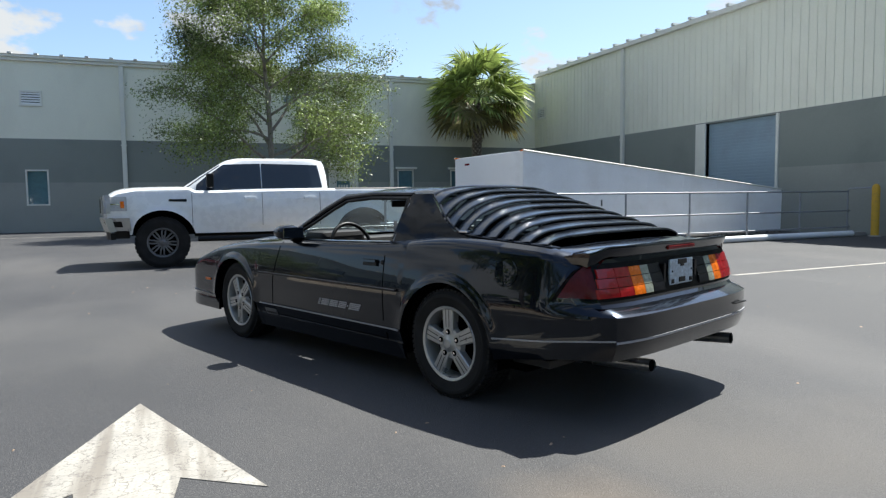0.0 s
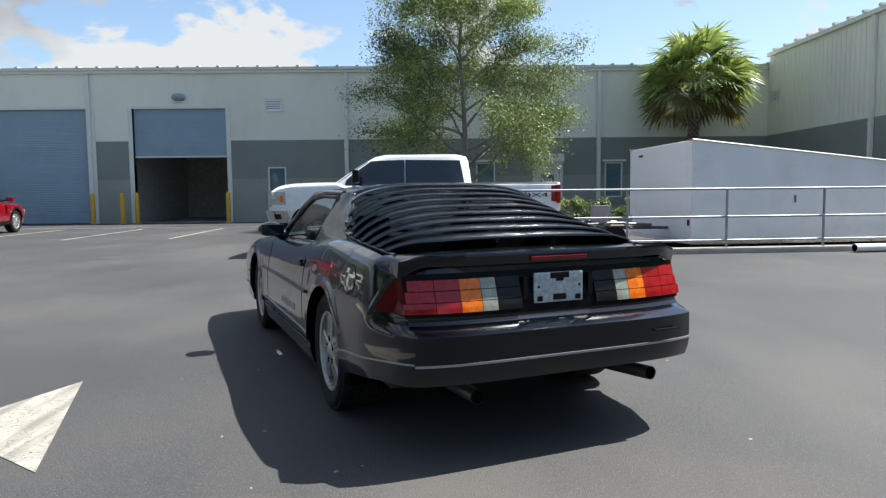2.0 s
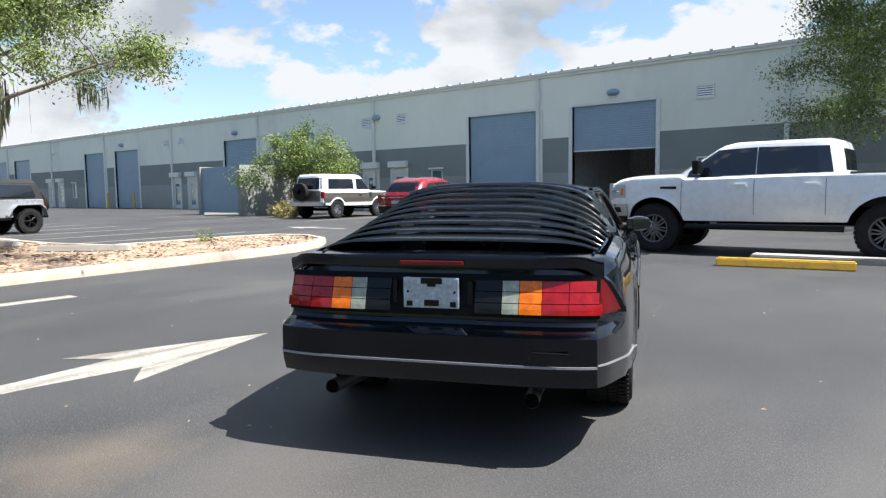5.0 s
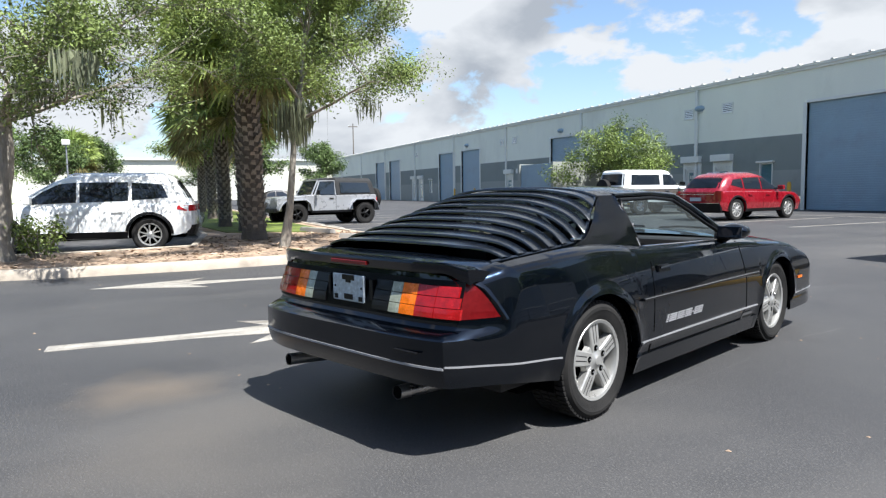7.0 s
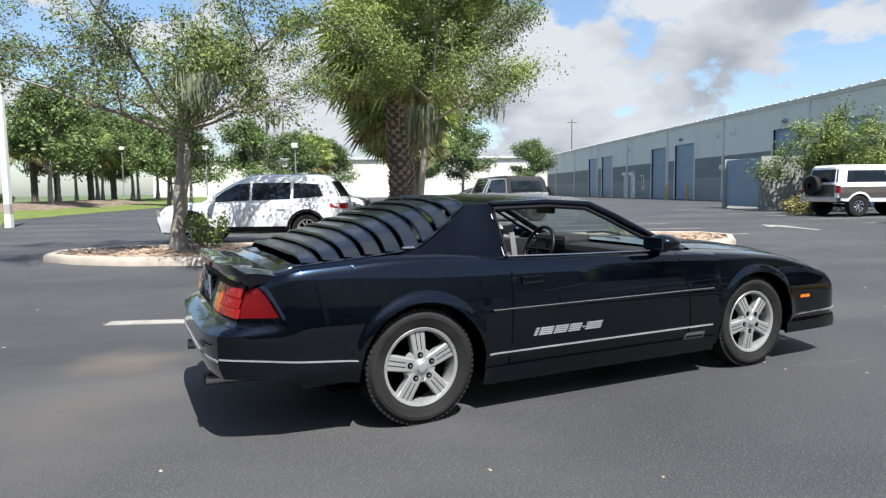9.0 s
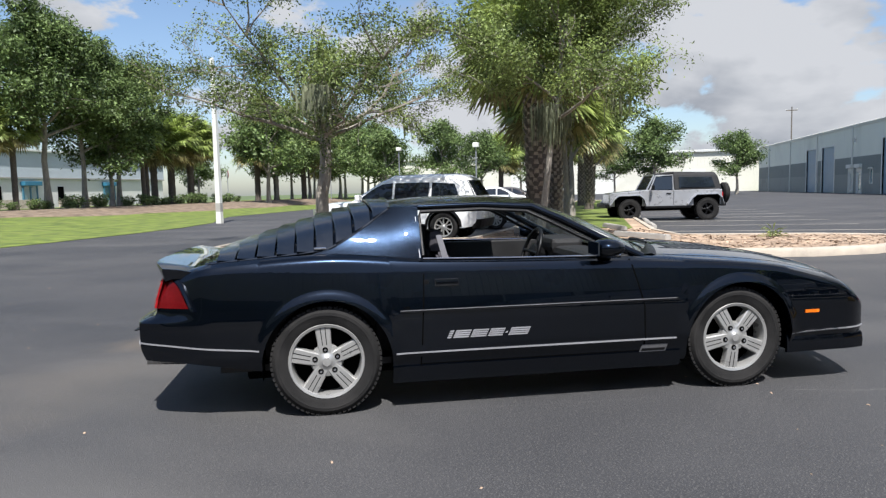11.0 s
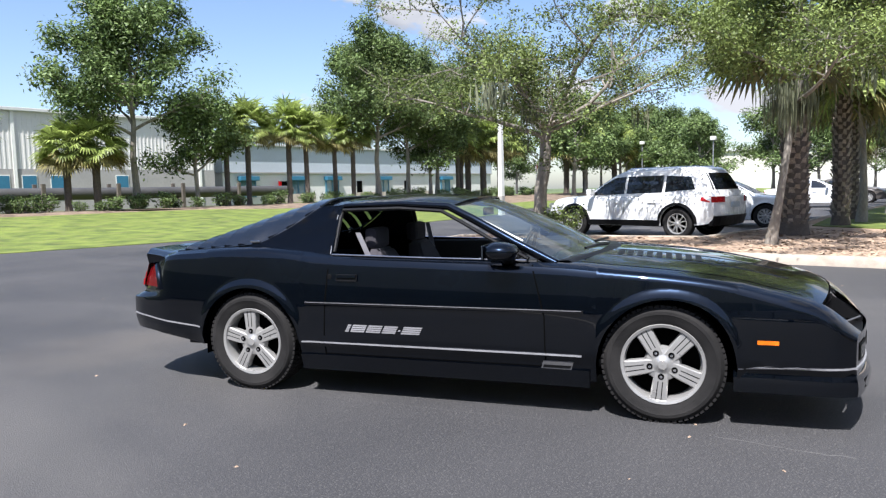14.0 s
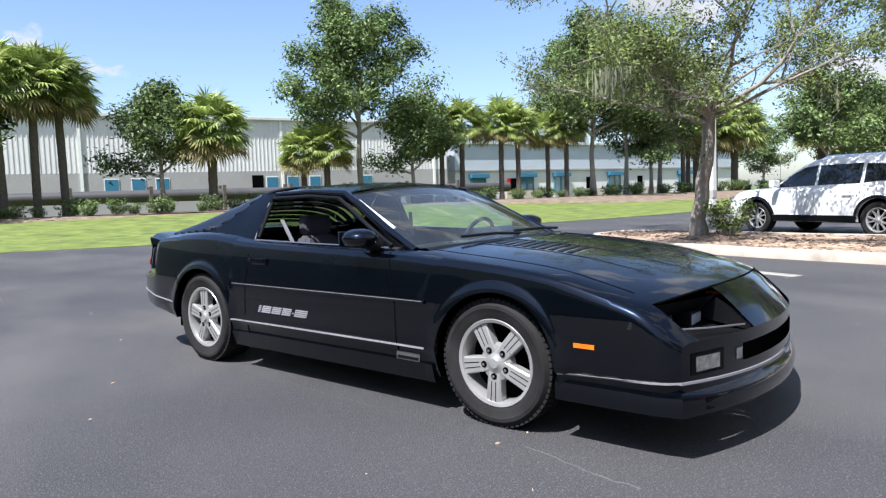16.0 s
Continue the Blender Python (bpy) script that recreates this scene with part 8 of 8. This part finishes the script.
part("roof", box(-60.5, 0.5, -20.5, 0.8, 8.1, 8.4, 0.05), "metal_roof", fw2)
part("fascia", box(-60, 0.2, -20, 0.3, 4.4, 8.1), "shop_fascia", fw2, "pale blue-grey metal fascia")
part("fascia_edge", box(-60, 0.2, 0.3, 0.42, 4.3, 4.5), "metal_grey", fw2)
for x in (-5, -13.5, -20, -31, -47):
    c = part("shopfront", box(x, x + 2.6, 0.01, 0.2, 1.0, 3.3), "window_blue", fw2)
    for k in range(3):
        part("shop_post", box(x + 1.2 * k, x + 1.2 * k + 0.2, 0.2, 0.26, 1.0, 3.3), "blue_door", c)
    part("shop_awning", box(x - 0.2, x + 2.8, 0.0, 0.9, 3.3, 3.9, 0.05), "blue_door", c, "blue awning over the shopfront")
for x in (-10.5, -25.0, -36.0):
    part("shop_door", box(x, x + 1.1, 0.01, 0.1, 0.9, 3.2), "dark_void", fw2)
    part("low_wall", box(x - 3, x + 3.5, 2.2, 2.5, 0.0, 1.35), "kerb", fw2, "low beige wall before the shops")
part("red_machine", box(-9.0, -8.65, 0.3, 0.6, 0.6, 3.2), "lamp_red", fw2)
fw3 = thing("warehouse", "pale low warehouse closing the far end of the car park", "building", pose(-128, -2, 0, 0, 0, 90))
part("wall", box(-45, 45, 0, 20, 0, 7.3), "metal_pale", fw3)
part("roof", box(-45.5, 45.5, -0.5, 20.5, 7.3, 7.7, 0.05), "metal_roof", fw3)
bm = bmesh.new()
ribbed(bm, -44.8, 44.8, -0.05, 3.0, 7.2, 0.6)
part("cladding_ribs", bm, "metal_pale", fw3)["kind"] = "stuff"
for x in (-30, -14, 2, 18, 32):
    part("door", box(x, x + 4, -0.06, 0.0, 0.0, 4.2), "trim_white", fw3)
bm = bmesh.new()
tube(bm, [(24, -41.4, 1.66), (16, -41.5, 1.62), (-2, -41.7, 1.66), (-30, -42.0, 1.60)], 0.38, 16)
pl = thing("pipeline", "long black pipe lying on low supports beyond the lawn", "pipe", None)
part("pipe", bm, "rubber_pipe", pl, smooth=40)
for i in range(10):
    x = 15 - 4.4 * i
    for e in (-42.45, -41.05):
        part("support", box(x - 0.11, x + 0.11, e - 0.1, e + 0.1, 0.4, 2.25, 0.02), "wood_dark", pl)
    part("cross_beam", box(x - 0.10, x + 0.10, -42.34, -41.16, 1.08, 1.24, 0.02), "wood_dark", pl)
lp = thing("lamp_post", "tall white square lamp post at the edge of the lawn", "lamp post", pose(-23.6, -16.6, 0))
bm = bmesh.new()
loft(bm, [[(sx * w, sy * w, z) for sx, sy in ((-1, -1), (1, -1), (1, 1), (-1, 1))] for z, w in ((-0.2, 0.125), (0.9, 0.115), (5.4, 0.085), (7.55, 0.07), (7.62, 0.05))])
part("post", bm, "trim_white", lp)
for z in (5.35, 5.9, 7.2):
    part("collar", box(-0.11, 0.11, -0.11, 0.11, z, z + 0.07, 0.015), "galv", lp)
part("lower_mark", box(-0.122, 0.122, -0.122, 0.122, 0.55, 0.95, 0.004), "concrete", lp)
for x, y, h in ((-58, -18, 5.2), (-44, -8, 4.4), (-70, -30, 6.0)):
    s = thing("street_lamp", "slim grey street lamp behind the trees", "street lamp", pose(x, y, 0), "street lamps")
    part("pole", tube(bmesh.new(), [(0, 0, 0), (0, 0, h)], [0.06, 0.045], 8), "galv", s, smooth=40)
    part("head", box(-0.22, 0.22, -0.22, 0.22, h - 0.02, h + 0.32, 0.05), "trim_white", s)
st = thing("stop_sign", "red octagonal stop sign on a thin post", "sign", pose(-54, -34, 0.2, 0, 0, 40))
part("post", tube(bmesh.new(), [(0, 0, 0), (0, 0, 3.2)], 0.035, 6), "galv", st)
part("plate", lathe(bmesh.new(), [(0.001, 0.06), (0.38, 0.06), (0.38, 0.04), (0.001, 0.04)], 8, Matrix.Translation((0, 0, 3.1)) @ Matrix.Rotation(radians(22.5), 4, "Y")), "lamp_red", st)
part("rear_plate", lathe(bmesh.new(), [(0.001, -0.04), (0.30, -0.04), (0.30, -0.035), (0.001, -0.035)], 8, Matrix.Translation((0, 0, 3.1))), "trim_white", st)

# utility poles with slack wires beyond the buildings
poles = []
for x, y, h in ((62, -108, 15.5), (6, -110, 15.5), (-50, -111, 15.5), (-105, -112, 15.5), (-150, 40, 17.0)):
    up = thing("utility_pole", "weathered wooden utility pole with a cross arm", "utility pole", pose(x, y, 0), "utility poles")
    part("pole", tube(bmesh.new(), [(0, 0, -0.3), (0, 0, h)], [0.17, 0.11], 8), "wood_dark", up, smooth=40)
    part("cross_arm", box(-0.08, 0.08, -1.1, 1.1, h - 0.8, h - 0.62, 0.01), "wood_dark", up)
    for yy in (-1.0, 0.0, 1.0):
        part("insulator", tube(bmesh.new(), [(0, yy, h - 0.62), (0, yy, h - 0.42)], 0.06, 6), "trim_white", up)
    poles.append((x, y, h))
for (x0, y0, h0), (x1, y1, h1) in zip(poles[:3], poles[1:4]):
    for yy, dz in ((-1.0, -0.42), (1.0, -0.42), (0.0, -2.6)):
        wire = tube(bmesh.new(), [(x0 + (x1 - x0) * k / 12, y0 + (y1 - y0) * k / 12 + yy, h0 + (h1 - h0) * k / 12 + dz - 1.3 * (1 - (k / 6 - 1) ** 2)) for k in range(13)], 0.022, 4)
        tagged(part("power_line", wire, "rubber_pipe"), "thin dark power line strung between utility poles", "cable", "power lines")

# walled bin enclosure
en = thing("bin_enclosure", "grey walled bin enclosure with blue-grey gates", "enclosure", pose(-31.0, 18.0, 0))
part("gate", box(-1.6, 2.0, -0.08, 0.0, 0.15, 2.72, 0.01), "door_blue", en)
part("side_wall", box(2.0, 2.25, -0.2, 5.0, 0, 2.78), "wall_mid", en)
part("side_wall", box(-1.85, -1.6, -0.2, 5.0, 0, 2.78), "wall_mid", en)
part("back_wall", box(-1.6, 2.0, 4.8, 5.0, 0, 2.78), "wall_mid", en)

# wheel stops
for x, y, a, mt, lab in ((-11.0, 1.6, 35, "concrete", "weathered concrete wheel stop"), (-14.5, 1.1, 15, "concrete", "weathered concrete wheel stop"), (-17.2, 2.3, 0, "concrete", "weathered concrete wheel stop"), (-19.9, 2.3, 0, "concrete", "weathered concrete wheel stop"),
                         (-25.5, 2.3, 0, "concrete", "weathered concrete wheel stop"), (-28.2, 2.3, 0, "concrete", "weathered concrete wheel stop"), (0.6, 6.35, 7, "paint_yellow", "yellow-painted concrete wheel stop")):
    w = thing("wheel_stop", lab + " lying on the asphalt", "wheel stop", pose(x, y, 0.0 if y > 1.9 else 0.115, 0, 0, a), "wheel stops")
    bm = bmesh.new()
    loft(bm, [[(xx, -0.10, 0), (xx, 0.10, 0), (xx, 0.07, 0.13), (xx, -0.07, 0.13)] for xx in (-0.92, 0.92)])
    bmesh.ops.bevel(bm, geom=list(bm.edges), offset=0.02, segments=2, affect="EDGES")
    part("block", bm, mt, w)
    for xx in (-0.6, 0.6):
        part("pin", tube(bmesh.new(), [(xx, 0, 0.12), (xx, 0, 0.14)], 0.02, 8), "steel", w)
# drain covers
for x, y in ((-5.9, 8.4), (-8.0, 6.8)):
    dcv = thing("drain_cover", "round dark iron drain cover in the asphalt", "drain cover", pose(x, y, 0.002), "drain covers")
    part("cover", lathe(bmesh.new(), [(0.001, 0.006), (0.36, 0.006), (0.40, 0.0)], 28, Matrix.Rotation(radians(90), 4, "X")), "rubber_pipe", dcv)
# pebbles and leaf litter on the asphalt
R6 = random.Random(12)
bm = bmesh.new()
for _ in range(260):
    x, y = R6.uniform(-7, 9), R6.uniform(-9, 8)
    s, a = R6.uniform(0.004, 0.015), R6.uniform(0, 6.28)
    u, v = Vector((math.cos(a), math.sin(a), 0)) * s, Vector((-math.sin(a), math.cos(a), 0)) * s * R6.uniform(0.25, 0.7)
    c = Vector((x, y, 0.001))
    lo = [bm.verts.new(c + e) for e in (u + v, v - u, -u - v, u - v)]
    tp = bm.verts.new(c + Vector((0, 0, s * 0.6)))
    for i in range(4):
        bm.faces.new((lo[i], lo[(i + 1) % 4], tp))
tagged(part("litter", bm, "chip"), "scattered pebbles and dry leaf bits on the asphalt", "litter", kind="stuff")
